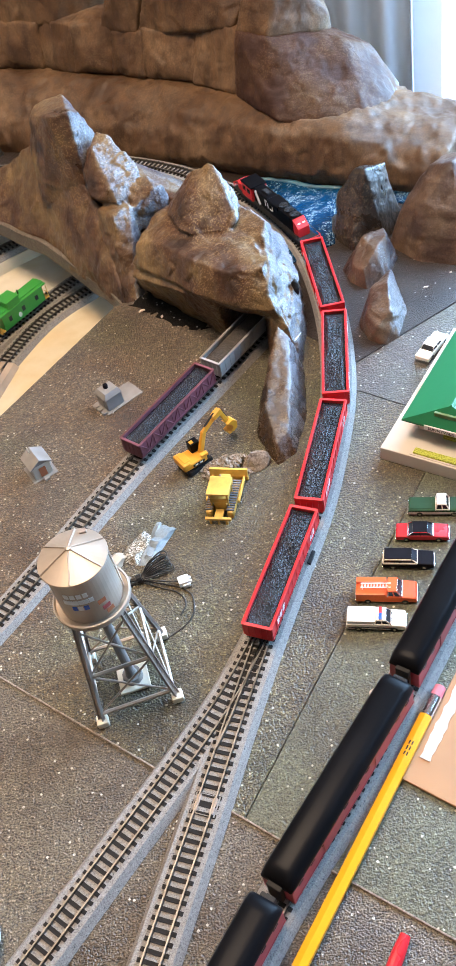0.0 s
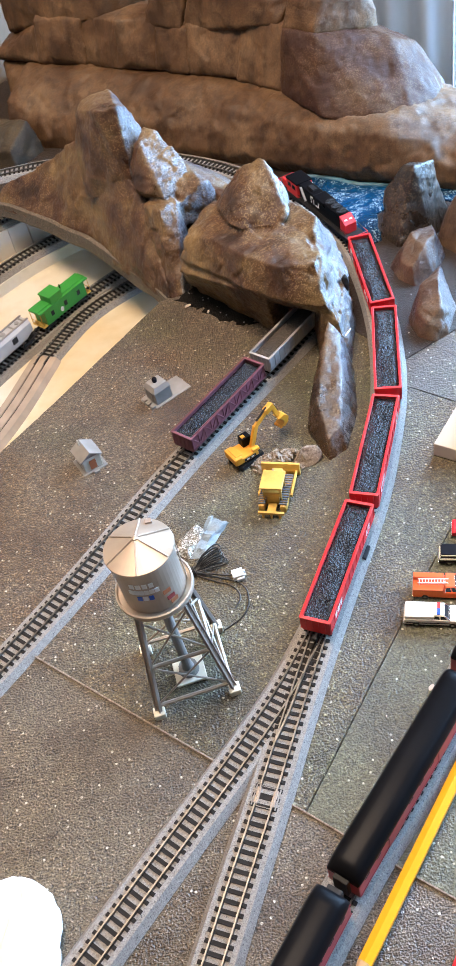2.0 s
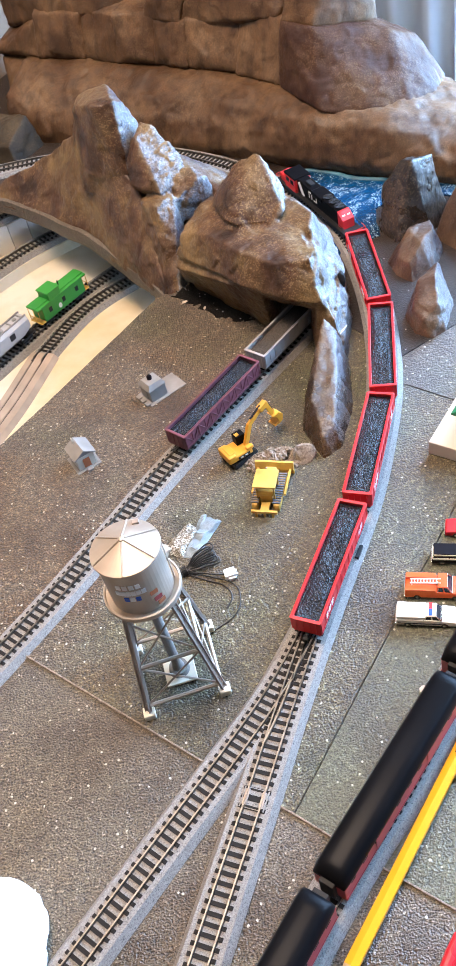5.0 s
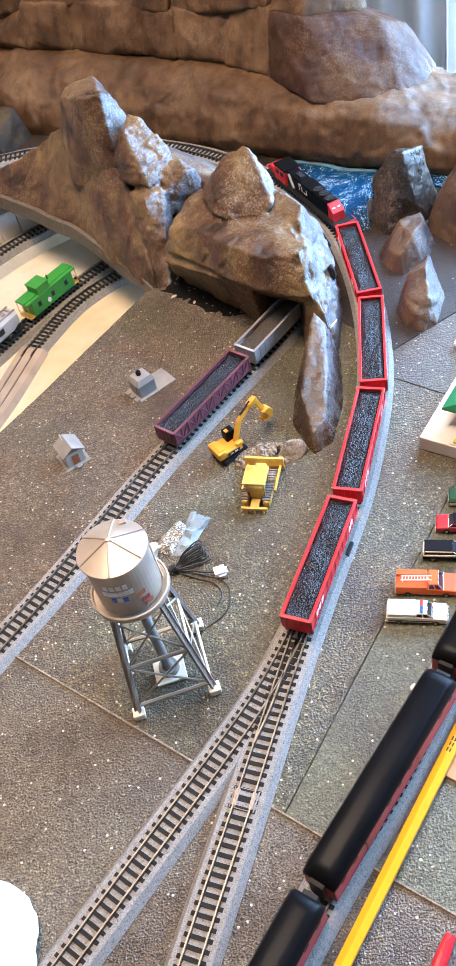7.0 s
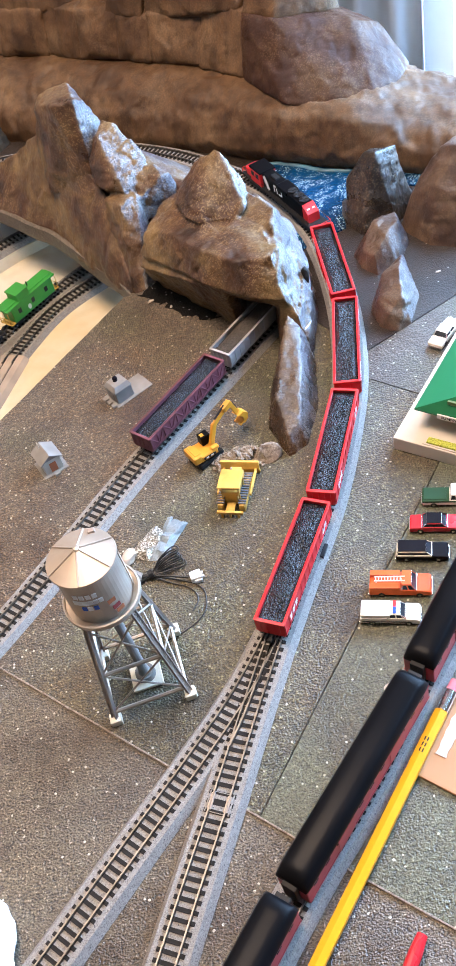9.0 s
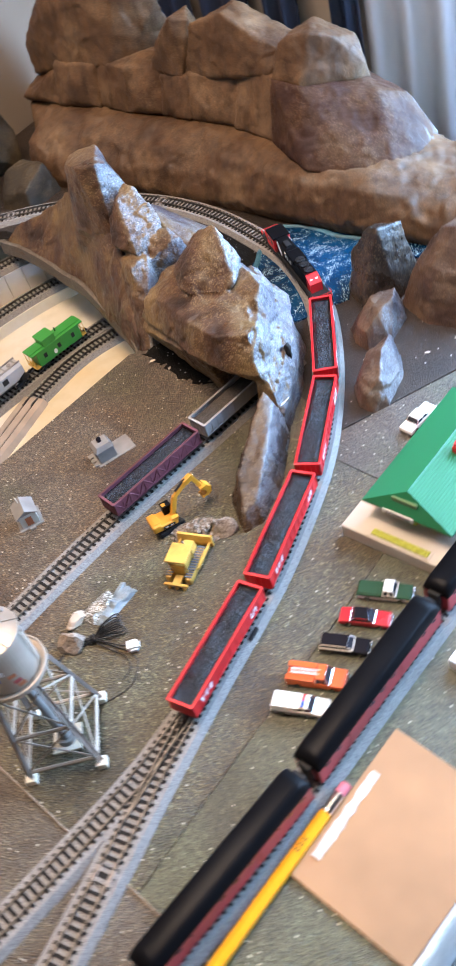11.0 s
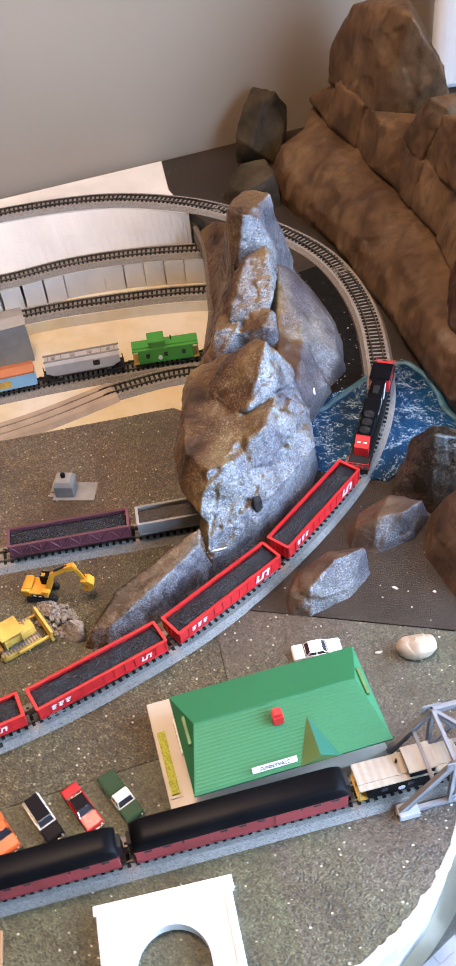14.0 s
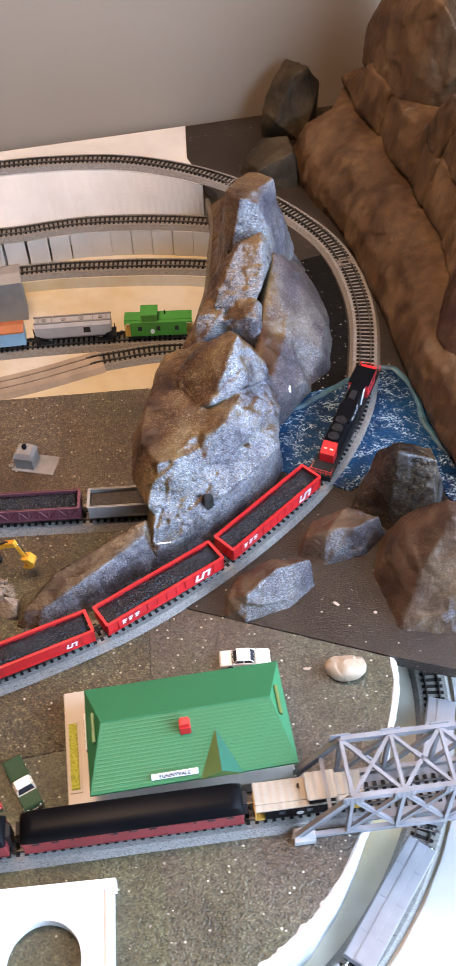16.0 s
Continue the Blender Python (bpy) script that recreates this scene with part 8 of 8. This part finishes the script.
def portal():
    # lies flat on its back; x along the top edge, y towards the feet
    o = Vector((0.2125, 0.4255, 0.0008))
    e = (Vector((0.2625, 0.4870, 0)) - o)
    e.z = 0
    w = e.length
    root = new("tunnel_portal")
    root.empty_display_size = 0.01
    root.matrix_world = Matrix.Translation(o) @ Matrix.Rotation(math.atan2(e.y, e.x), 4, "Z")
    tagged(root, "white plaster tunnel portal lying flat on the deck", "tunnel portal")
    hgt, leg, thick = 0.0655, 0.0180, 0.0085
    half, spring = w / 2 - leg, 0.0185 + (w / 2 - leg)
    prof_out = [(0, 0), (w, 0), (w, -hgt), (w - leg, -hgt)]
    arc = [(w / 2 + half * math.cos(t), -(spring - half * math.sin(t))) for t in [math.pi * k / 24 for k in range(25)]]
    outline = prof_out + arc + [(leg, -hgt), (0, -hgt)]
    bm = bmesh.new()
    prism(bm, outline, 0.0, thick)
    bmesh.ops.triangulate(bm, faces=[f for f in bm.faces if len(f.verts) > 4])
    part("face", bm, M_PLASTER, root)
    bm = bmesh.new()
    box(bm, -0.0015, w + 0.0015, -0.0050, 0.0012, 0.0, thick + 0.0016, 0.0006)
    part("coping", bm, M_PLASTER, root)
    for x in (0.0, w - 0.0045):
        bm = bmesh.new()
        box(bm, x, x + 0.0045, -hgt - 0.0006, -0.0048, 0.0, thick + 0.0012, 0.0006)
        part("pilaster", bm, M_PLASTER, root)
    for k in range(13):
        t0, t1 = math.pi * k / 13 + 0.01, math.pi * (k + 1) / 13 - 0.01
        bm = bmesh.new()
        r0, r1 = half + 0.0002, half + 0.0050
        pts = [(w / 2 + r * math.cos(t), -(spring - r * math.sin(t))) for r, t in ((r0, t0), (r0, t1), (r1, t1), (r1, t0))]
        prism(bm, pts, thick - 0.0004, thick + 0.0006)
        part("arch_stone", bm, M_PLASTER, root)


portal()
tagged(boulder("pebble", (0.2640, 0.6910, 0.0062), (0.0142, 0.0096, 0.0090), 48, 71, M_STONE, "smooth tan pebble lying near the deck edge", 5, 0.88), "smooth tan pebble lying near the deck edge", "pebble")


def crumpled(name, corners, seed, mat, label, puff):
    """A crumpled scrap: a bent sheet with folds and some thickness."""
    bm = bmesh.new()
    n = 16
    a, b, c, d = (Vector((*p, 0)) for p in corners)
    for side in (1, 0):
        g = {}
        for i in range(n + 1):
            for j in range(n + 1):
                u, v = i / n, j / n
                p = a.lerp(b, u).lerp(d.lerp(c, u), v)
                h = puff * (0.55 + 0.45 * facet(p, 110, seed)) * min(1, 5 * min(u, v, 1 - u, 1 - v) + 0.25)
                p += Vector((0.0025 * noise.noise((u * 4, v * 4, seed)), 0.0025 * noise.noise((u * 4, v * 4, seed + 9)), max(0.0003, h) if side else 0.0))
                g[i, j] = bm.verts.new(p)
        for i in range(n):
            for j in range(n):
                q = (g[i, j], g[i + 1, j], g[i + 1, j + 1], g[i, j + 1])
                bm.faces.new(q if side else q[::-1])
    bmesh.ops.remove_doubles(bm, verts=bm.verts, dist=0.0002)
    return tagged(mesh_object(name, bm, mat), label, "scrap")


crumpled("foil_scrap", [(-0.036, 0.482), (-0.026, 0.480), (-0.006, 0.509), (-0.021, 0.518)], 5, M_FOILBLUE, "crumpled pale blue foil on the deck", 0.007)
crumpled("crumpled_wrapper", [(-0.051, 0.489), (-0.036, 0.4815), (-0.0215, 0.5025), (-0.031, 0.513)], 4, M_FOIL, "crumpled speckled silver wrapper on the deck", 0.007)
boulder("stone_chip", (-0.0492, 0.4659, 0.0050), (0.0105, 0.0095, 0.0085), 30, 52, M_GRAVEL, "pale grey broken stone beside the water tower", 9, 0.66, group="stones beside the tower")
boulder("stone_chip", (-0.0497, 0.4862, 0.0030), (0.0100, 0.0052, 0.0048), 49, 53, M_STONE, "pointed tan stone chip beside the wrapper", 7, 0.7, group="stones beside the tower")


def scrap(place, size, turn, mat, name, label, lean=0.0):
    """A small torn flake."""
    rnd = random.Random(size[0] * 1e5)
    bm = bmesh.new()
    prism(bm, [(size[0] * math.cos(a) * rnd.uniform(0.6, 1.1), size[1] * math.sin(a) * rnd.uniform(0.6, 1.1)) for a in (0.2, 1.1, 1.9, 2.9, 3.7, 4.6, 5.6)], 0, 0.0008)
    ob = mesh_object(name, bm, mat)
    ob.matrix_world = Matrix.Translation(place) @ Matrix.Rotation(turn, 4, "Z") @ Matrix.Rotation(lean, 4, "Y")
    tagged(ob, label, "scrap")


scrap((0.2440, 0.6740, 0.0006), (0.0032, 0.0012), 0.7, M_CHALK, "chalk_flake", "white torn flake beside the pebble")
scrap((0.2230, 0.7280, 0.0014), (0.0030, 0.0014), 0.2, M_CHALK, "chalk_flake", "white torn flake on the dark board")
scrap((0.2480, 0.7420, 0.0014), (0.0018, 0.0014), 0.2, M_CHALK, "chalk_flake", "white torn flake on the dark board near the rock")
scrap((-0.0235, 0.7700, 0.0014), (0.0042, 0.0020), 0.5, M_CHALK, "chalk_flake", "pale torn flake on the black patch")
scrap((-0.0060, 0.7560, 0.0014), (0.0024, 0.0012), 1.4, M_CHALK, "chalk_flake", "small pale flake on the black patch")
scrap((0.1040, 0.3550, 0.0010), (0.0030, 0.0020), 0.9, M_CHALK, "chalk_flake", "white flake on the olive plate")


def cable():
    """A coiled lead: a tie round its middle, loops fanned out beyond it, the two loose leads and a plug."""
    o = Vector((-0.034, 0.468, 0.0))
    root = thing("cable_bundle", o, "tied black cable bundle with a white plug", "cable")
    rnd = random.Random(6)

    def wire(pts):
        cu = bpy.data.curves.new("wire", "CURVE")
        cu.dimensions, cu.bevel_depth, cu.bevel_resolution = "3D", 0.00055, 2
        sp = cu.splines.new("BEZIER")
        sp.bezier_points.add(len(pts) - 1)
        for b, p in zip(sp.bezier_points, pts):
            b.co, b.handle_left_type, b.handle_right_type = p, "AUTO", "AUTO"
        tmp = bpy.data.objects.new("wire", cu)
        me = bpy.data.meshes.new_from_object(tmp)
        bpy.data.objects.remove(tmp)
        me.materials.clear()
        me.materials.append(M_CABLE)
        ob = new("wire", me)
        ob.parent = root

    for k in range(7):
        ang, far = math.radians(14 + 3.2 * k), 0.0215 + rnd.uniform(0, 0.004)
        c, s = math.cos(ang), math.sin(ang)
        w, h = rnd.uniform(0.0010, 0.0022), 0.003 + 0.0012 * k
        wire([(-0.013, -0.004 + 0.0007 * k, 0.0015), (-0.006, -0.001 + 0.0003 * k, 0.003), (0.0, 0.0004 * (k - 3), 0.0040), (far * 0.5 * c - w * s, far * 0.5 * s + w * c, h + 0.001), (far * c, far * s, h), (far * 0.55 * c + w * s, far * 0.55 * s - w * c, h), (0.001, 0.0004 * (k - 3), 0.0032), (-0.008, -0.004, 0.0008)])
    wire([(-0.002, 0, 0.003), (0.012, -0.004, 0.003), (0.024, -0.008, 0.004), (0.029, -0.0075, 0.003)])
    wire([(-0.002, 0, 0.002), (0.018, -0.007, 0.001), (0.033, -0.0165, 0.0008), (0.0355, -0.026, 0.0008), (0.0325, -0.038, 0.0008), (0.021, -0.0475, 0.0008), (0.008, -0.053, 0.0008)])
    wire([(-0.002, 0, 0.002), (0.014, -0.009, 0.001), (0.026, -0.016, 0.0008), (0.030, -0.025, 0.0008), (0.026, -0.034, 0.0008)])
    wire([(-0.012, -0.003, 0.001), (-0.020, -0.008, 0.0008), (-0.024, -0.016, 0.0008), (-0.020, -0.026, 0.0008)])
    bm = bmesh.new()
    rod(bm, (-0.0018, -0.0004, 0.0034), (0.0014, 0.0004, 0.0040), 0.0032, sides=12)
    part("tie_wrap", bm, M_BLACK_MATT, root)
    bm = bmesh.new()
    m = Matrix.Translation((0.0305, -0.0080, 0.0)) @ Matrix.Rotation(radians(12), 4, "Z")
    box(bm, -0.0042, 0.0036, -0.0034, 0.0034, 0.0, 0.0056, 0.0008, m)
    box(bm, -0.0020, 0.0030, -0.0046, 0.0046, 0.0006, 0.0036, 0.0006, m)
    plug = part("plug", bm, M_WHITE, root, "white plastic plug")
    for q in (-0.0016, 0.0016):
        bm = bmesh.new()
        box(bm, 0.0034, 0.0050, q - 0.0007, q + 0.0007, 0.0014, 0.0036, 0.0002, m)
        part("prong", bm, M_WHITE, plug)


cable()
boulder("plaster_lump", (-0.142, 0.2430, 0.004), (0.027, 0.033, 0.016), 20, 61, M_PLASTER, "smooth white plaster lump at the deck front", 4, 0.85)


# ---------------------------------------------------------------- turnout fittings
def joint(track_name, line, x, y):
    """A joint of two track lengths: bare plate, a dark slot and nickel joiners."""
    root = bpy.data.objects[track_name]
    p, d = min(line, key=lambda e: (e[0].x - x) ** 2 + (e[0].y - y) ** 2)
    m = Matrix.Translation(p) @ Matrix.Rotation(math.atan2(d.y, d.x) - math.pi / 2, 4, "Z")
    bm = bmesh.new()
    box(bm, -0.0074, 0.0074, -0.0062, 0.0062, 0.0050, 0.0058, 0.0002, m)
    plate_part = part("joint_plate", bm, M_BALLAST, root)
    bm = bmesh.new()
    box(bm, -0.0036, 0.0036, -0.0018, 0.0018, 0.0056, 0.00595, 0, m)
    for s in (-1, 1):
        box(bm, -0.0040, 0.0040, s * 0.0050 - 0.0006, s * 0.0050 + 0.0006, 0.0056, 0.0060, 0, m)
    part("slot", bm, M_TIE, plate_part)
    for s in (-1, 1):
        bm = bmesh.new()
        box(bm, s * 0.0049 - 0.0012, s * 0.0049 + 0.0012, -0.0048, 0.0048, 0.0054, 0.0066, 0.0002, m)
        part("joiner", bm, M_DARKSTEEL, root, "nickel rail joiner")


def turnout():
    root = thing("turnout_fittings", (0, 0, 0), "metal point rails and frog of the turnout", "turnout")
    for pts, lab in (([(0.056, 0.428), (0.040, 0.394), (0.0285, 0.370)], "point rail"), ([(0.068, 0.452), (0.050, 0.414), (0.036, 0.386)], "point rail"), ([(0.030, 0.374), (0.018, 0.349), (0.008, 0.332)], "guard rail")):
        bm = bmesh.new()
        line = [(p + Vector((0, 0, 0.0008)), d) for p, d in spline(pts, 0.004)]
        sweep(bm, line, [(-0.0007, 0.0052), (0.0007, 0.0052), (0.0006, 0.0074), (-0.0006, 0.0074)])
        part("point_rail", bm, M_RAIL, root)
    bm = bmesh.new()
    rod(bm, (0.0575, 0.4300, 0.006), (0.0575, 0.4300, 0.0078), 0.0011, sides=12)
    part("pivot", bm, M_DARKSTEEL, root)
    bm = bmesh.new()
    m = Matrix.Translation((0.0835, 0.4590, 0.0045)) @ Matrix.Rotation(math.radians(64), 4, "Z")
    box(bm, -0.0055, 0.0055, -0.0013, 0.0013, 0.0, 0.0024, 0.0004, m)
    part("switch_lever", bm, M_BLACK_MATT, root, "small black switch lever")


turnout()
for jx, jy in ((0.0, 0.3010), (0.1375, 0.6800), (0.0915, 0.5020), (0.1180, 0.8600), (-0.0400, 1.0400), (-0.2280, 1.0690)):
    joint("main_track", MAIN_LINE, jx, jy)


# ---------------------------------------------------------------- lower yard details
M_CORK = paint("taupe_cork", (0.36, 0.285, 0.215), 0.8, wear=0.14, scale=140, bump=0.5, dist=0.0006)


def ramp():
    """A cork roadbed without rails, grooved along its middle, that ends where the yard track begins."""
    root = thing("cork_ramp", (0, 0, 0), "bare taupe cork roadbed with two grooves in the yard", "roadbed")
    line = [(p + Vector((0, 0, YARD_Z)), d) for p, d in spline([(-0.300, 0.600), (-0.222, 0.729), (-0.188, 0.808), (-0.181, 0.826)], 0.005)]
    bm = bmesh.new()
    sweep(bm, line, [(-0.0165, 0.0), (0.0165, 0.0), (0.0130, 0.0056), (0.0060, 0.0062), (0.0056, 0.0050), (0.0046, 0.0050), (0.0042, 0.0062), (-0.0042, 0.0062), (-0.0046, 0.0050), (-0.0056, 0.0050), (-0.0060, 0.0062), (-0.0130, 0.0056)])
    part("bed", bm, M_CORK, root)
    # dark strip along the bottom of each groove
    for u in (-0.0051, 0.0051):
        bm = bmesh.new()
        sweep(bm, line, [(u - 0.0004, 0.0050), (u + 0.0004, 0.0050), (u + 0.0003, 0.0056), (u - 0.0003, 0.0056)])
        part("groove_filler", bm, M_TIE, root, "dark line in the groove")


ramp()


def risers():
    """White foam blocks that hold up the inclined yard track, and the slope behind it."""
    line = spline([(-0.47, 0.80), (-0.400, 0.862), (-0.343, 0.950), (-0.249, 1.038), (-0.15, 1.09)], 0.024)
    root = thing("foam_incline", (0, 0, 0), "row of white foam riser blocks under the yard track", "foam block")
    for i, ((p, d), (q, _)) in enumerate(zip(line, line[1:])):
        bm = bmesh.new()
        n = Vector((d.y, -d.x, 0))
        a, b = p.lerp(q, 0.02 + 0.05 * abs(noise.noise(p * 90))), p.lerp(q, 0.96)
        out = 0.0150 + 0.0022 * noise.noise(p * 70 + Vector((4, 0, 0)))
        prism(bm, [tuple((a + n * out).xy), tuple((b + n * out).xy), tuple((b - n * 0.014).xy), tuple((a - n * 0.014).xy)], YARD_Z, -0.0425)
        part("block", bm, M_FOAM, root)
    bm = bmesh.new()
    sweep(bm, [(p, d) for p, d in spline([(-0.42, 0.745), (-0.346, 0.855), (-0.298, 0.913), (-0.210, 0.999), (-0.12, 1.05)], 0.01)], [(-0.0165, YARD_Z), (0.0165, YARD_Z), (0.0155, -0.0622), (-0.0155, -0.0622)])
    part("strip", bm, M_CREAM, root, "cream foam strip")
    bm = bmesh.new()
    rows = []
    for p, d in spline([(-0.47, 0.80), (-0.400, 0.862), (-0.343, 0.950), (-0.249, 1.038)], 0.008):
        q = p - Vector((d.y, -d.x, 0)) * 0.0146
        near = min(MAIN_LINE, key=lambda e: (e[0].x - p.x) ** 2 + (e[0].y - p.y) ** 2)[0]
        e = near + (q - near).normalized() * 0.0152
        wave = 0.0012 * noise.noise(p * 60)
        rows.append([bm.verts.new((e.x, e.y, -0.0004)), bm.verts.new(((e.x + q.x) / 2, (e.y + q.y) / 2, -0.0205 + wave)), bm.verts.new((q.x, q.y, -0.0425)), bm.verts.new((q.x, q.y, YARD_Z)), bm.verts.new((e.x, e.y, YARD_Z))])
    for r, s in zip(rows, rows[1:]):
        for i in range(5):
            bm.faces.new((r[i], r[(i + 1) % 5], s[(i + 1) % 5], s[i]))
    bm.faces.new(rows[0]), bm.faces.new(rows[-1][::-1])
    slope = part("slope", bm, M_FOAM, root, "white foam slope")
    bm = bmesh.new()
    for k in range(4):
        m = Matrix.Translation((-0.322 + 0.0035 * k, 1.0300 + 0.0045 * k, -0.026)) @ Matrix.Rotation(math.radians(52), 4, "Z")
        box(bm, -0.0022, 0.0022, -0.0012, 0.0012, 0.0, 0.004, 0, m)
    part("print_mark", bm, M_GREY, slope, "small grey printed mark")
    bm = bmesh.new()
    rod(bm, (-0.455, 0.930, -0.016), (-0.438, 0.915, -0.034), 0.0010, sides=6)
    part("pen_line", bm, M_CHARCOAL, slope, "dark pen line")


risers()


def lower_building():
    root = thing("engine_shed", at(0.503, -0.700, YARD_Z), "plain grey model shed behind the wagons in the lower yard", "building", turn=ROOM_TURN)
    bm = bmesh.new()
    box(bm, -0.060, 0.030, -0.016, 0.016, 0.0, 0.050, 0.0008)
    part("wall", bm, M_GREY, root)
    bm = bmesh.new()
    sweep(bm, [(Vector((-0.061, 0, 0)), Vector((1, 0, 0))), (Vector((0.031, 0, 0)), Vector((1, 0, 0)))], [(-0.017, 0.0498), (0.017, 0.0498), (0.006, 0.0555), (-0.006, 0.0555)])
    part("roof", bm, M_GREY, root)
    bm = bmesh.new()
    box(bm, 0.0298, 0.0306, -0.008, 0.008, 0.001, 0.030)
    part("door", bm, M_GREY, root)


lower_building()


# ---------------------------------------------------------------- behind the layout
def hanging(name, b0, b1, z0, z1, a, depth, folds, mat, label, category, group=""):
    bm = bmesh.new()
    n, line = folds * 12, []
    cols = []
    for i in range(n + 1):
        b = b0 + (b1 - b0) * i / n
        w = depth * math.sin(2 * math.pi * folds * i / n) + 0.3 * depth * noise.noise((b * 30, a, 0))
        cols.append([bm.verts.new(at(a - w, b, z0)), bm.verts.new(at(a - w * 0.8, b, z1)), bm.verts.new(at(a - w * 0.8 + 0.004, b, z1)), bm.verts.new(at(a - w + 0.004, b, z0))])
    for c, d in zip(cols, cols[1:]):
        for i in range(4):
            bm.faces.new((c[i], c[(i + 1) % 4], d[(i + 1) % 4], d[i]))
    bm.faces.new(cols[0]), bm.faces.new(cols[-1][::-1])
    return tagged(mesh_object(name, bm, mat, smooth=True), label, category, group)


hanging("curtain", -0.505, -0.372, -0.6, 1.3, 1.175, 0.006, 3, M_CURTAIN, "pale lilac-grey curtain beside the bright window", "curtain")
for b0, b1, foot in ((-0.820, -0.758, -0.6), (-0.740, -0.664, -0.6), (-0.640, -0.590, -0.6), (-0.543, -0.505, 0.013)):
    hanging("garment", b0, b1, foot, 1.1, 1.16, 0.006, 2, M_NAVY, "dark navy cloth hanging against the wall", "clothes", "dark cloths on the wall")


def window():
    root = new("window_1")
    tagged(root, "bright window with white frame beside the curtain", "window", kind="structure")
    for b0, b1, z0, z1 in ((WINDOW_B0, WINDOW_B0 + 0.05, WINDOW_Z0, WINDOW_Z1), (WINDOW_B1 - 0.05, WINDOW_B1, WINDOW_Z0, WINDOW_Z1), (WINDOW_B0 + 0.05, WINDOW_B1 - 0.05, WINDOW_Z0, WINDOW_Z0 + 0.05),
                           (WINDOW_B0 + 0.05, WINDOW_B1 - 0.05, WINDOW_Z1 - 0.05, WINDOW_Z1), (WINDOW_B0 + 0.05, WINDOW_B1 - 0.05, 0.48, 0.52)):
        bm = bmesh.new()
        prism(bm, [tuple(at(a, b).xy) for a, b in ((1.235, b0), (1.275, b0), (1.275, b1), (1.235, b1))], z0, z1)
        part("window_frame", bm, M_WHITE, root)
    bm = bmesh.new()
    prism(bm, [tuple(at(a, b).xy) for a, b in ((1.17, WINDOW_B0 - 0.02), (1.235, WINDOW_B0 - 0.02), (1.235, WINDOW_B1 + 0.02), (1.17, WINDOW_B1 + 0.02))], WINDOW_Z0 - 0.025, WINDOW_Z0 - 0.001)
    part("window_sill", bm, M_WHITE, root)


window()


def bottle_and_shelf():
    root = thing("box_shelf", at(1.115, -0.842, TABLE_Z), "black box standing behind the cliff", "box", turn=ROOM_TURN)
    bm = bmesh.new()
    box(bm, -0.042, 0.042, -0.042, 0.042, 0.0, 0.140, 0.002)
    part("body", bm, M_BLACK_MATT, root)
    bot = thing("bottle", at(1.100, -0.836, TABLE_Z + 0.140), "white plastic bottle standing on the black box", "bottle")
    bm = bmesh.new()
    rod(bm, (0, 0, 0), (0, 0, 0.006), 0.019, 0.0225, sides=32)
    rod(bm, (0, 0, 0.006), (0, 0, 0.15), 0.0225, sides=32)
    part("body", bm, M_WHITE, bot)
    bm = bmesh.new()
    rod(bm, (0, 0, 0.15), (0, 0, 0.185), 0.020, 0.012, sides=24)
    part("cap", bm, M_WHITE, bot)


bottle_and_shelf()


def ceiling_lamp():
    root = thing("ceiling_lamp", at(0.44, -0.44, 1.53), "plain round ceiling lamp", "lamp")
    bm = bmesh.new()
    rod(bm, (0, 0, 0.0), (0, 0, 0.09), 0.32, 0.28, sides=40)
    part("shade", bm, M_WHITE, root)


ceiling_lamp()
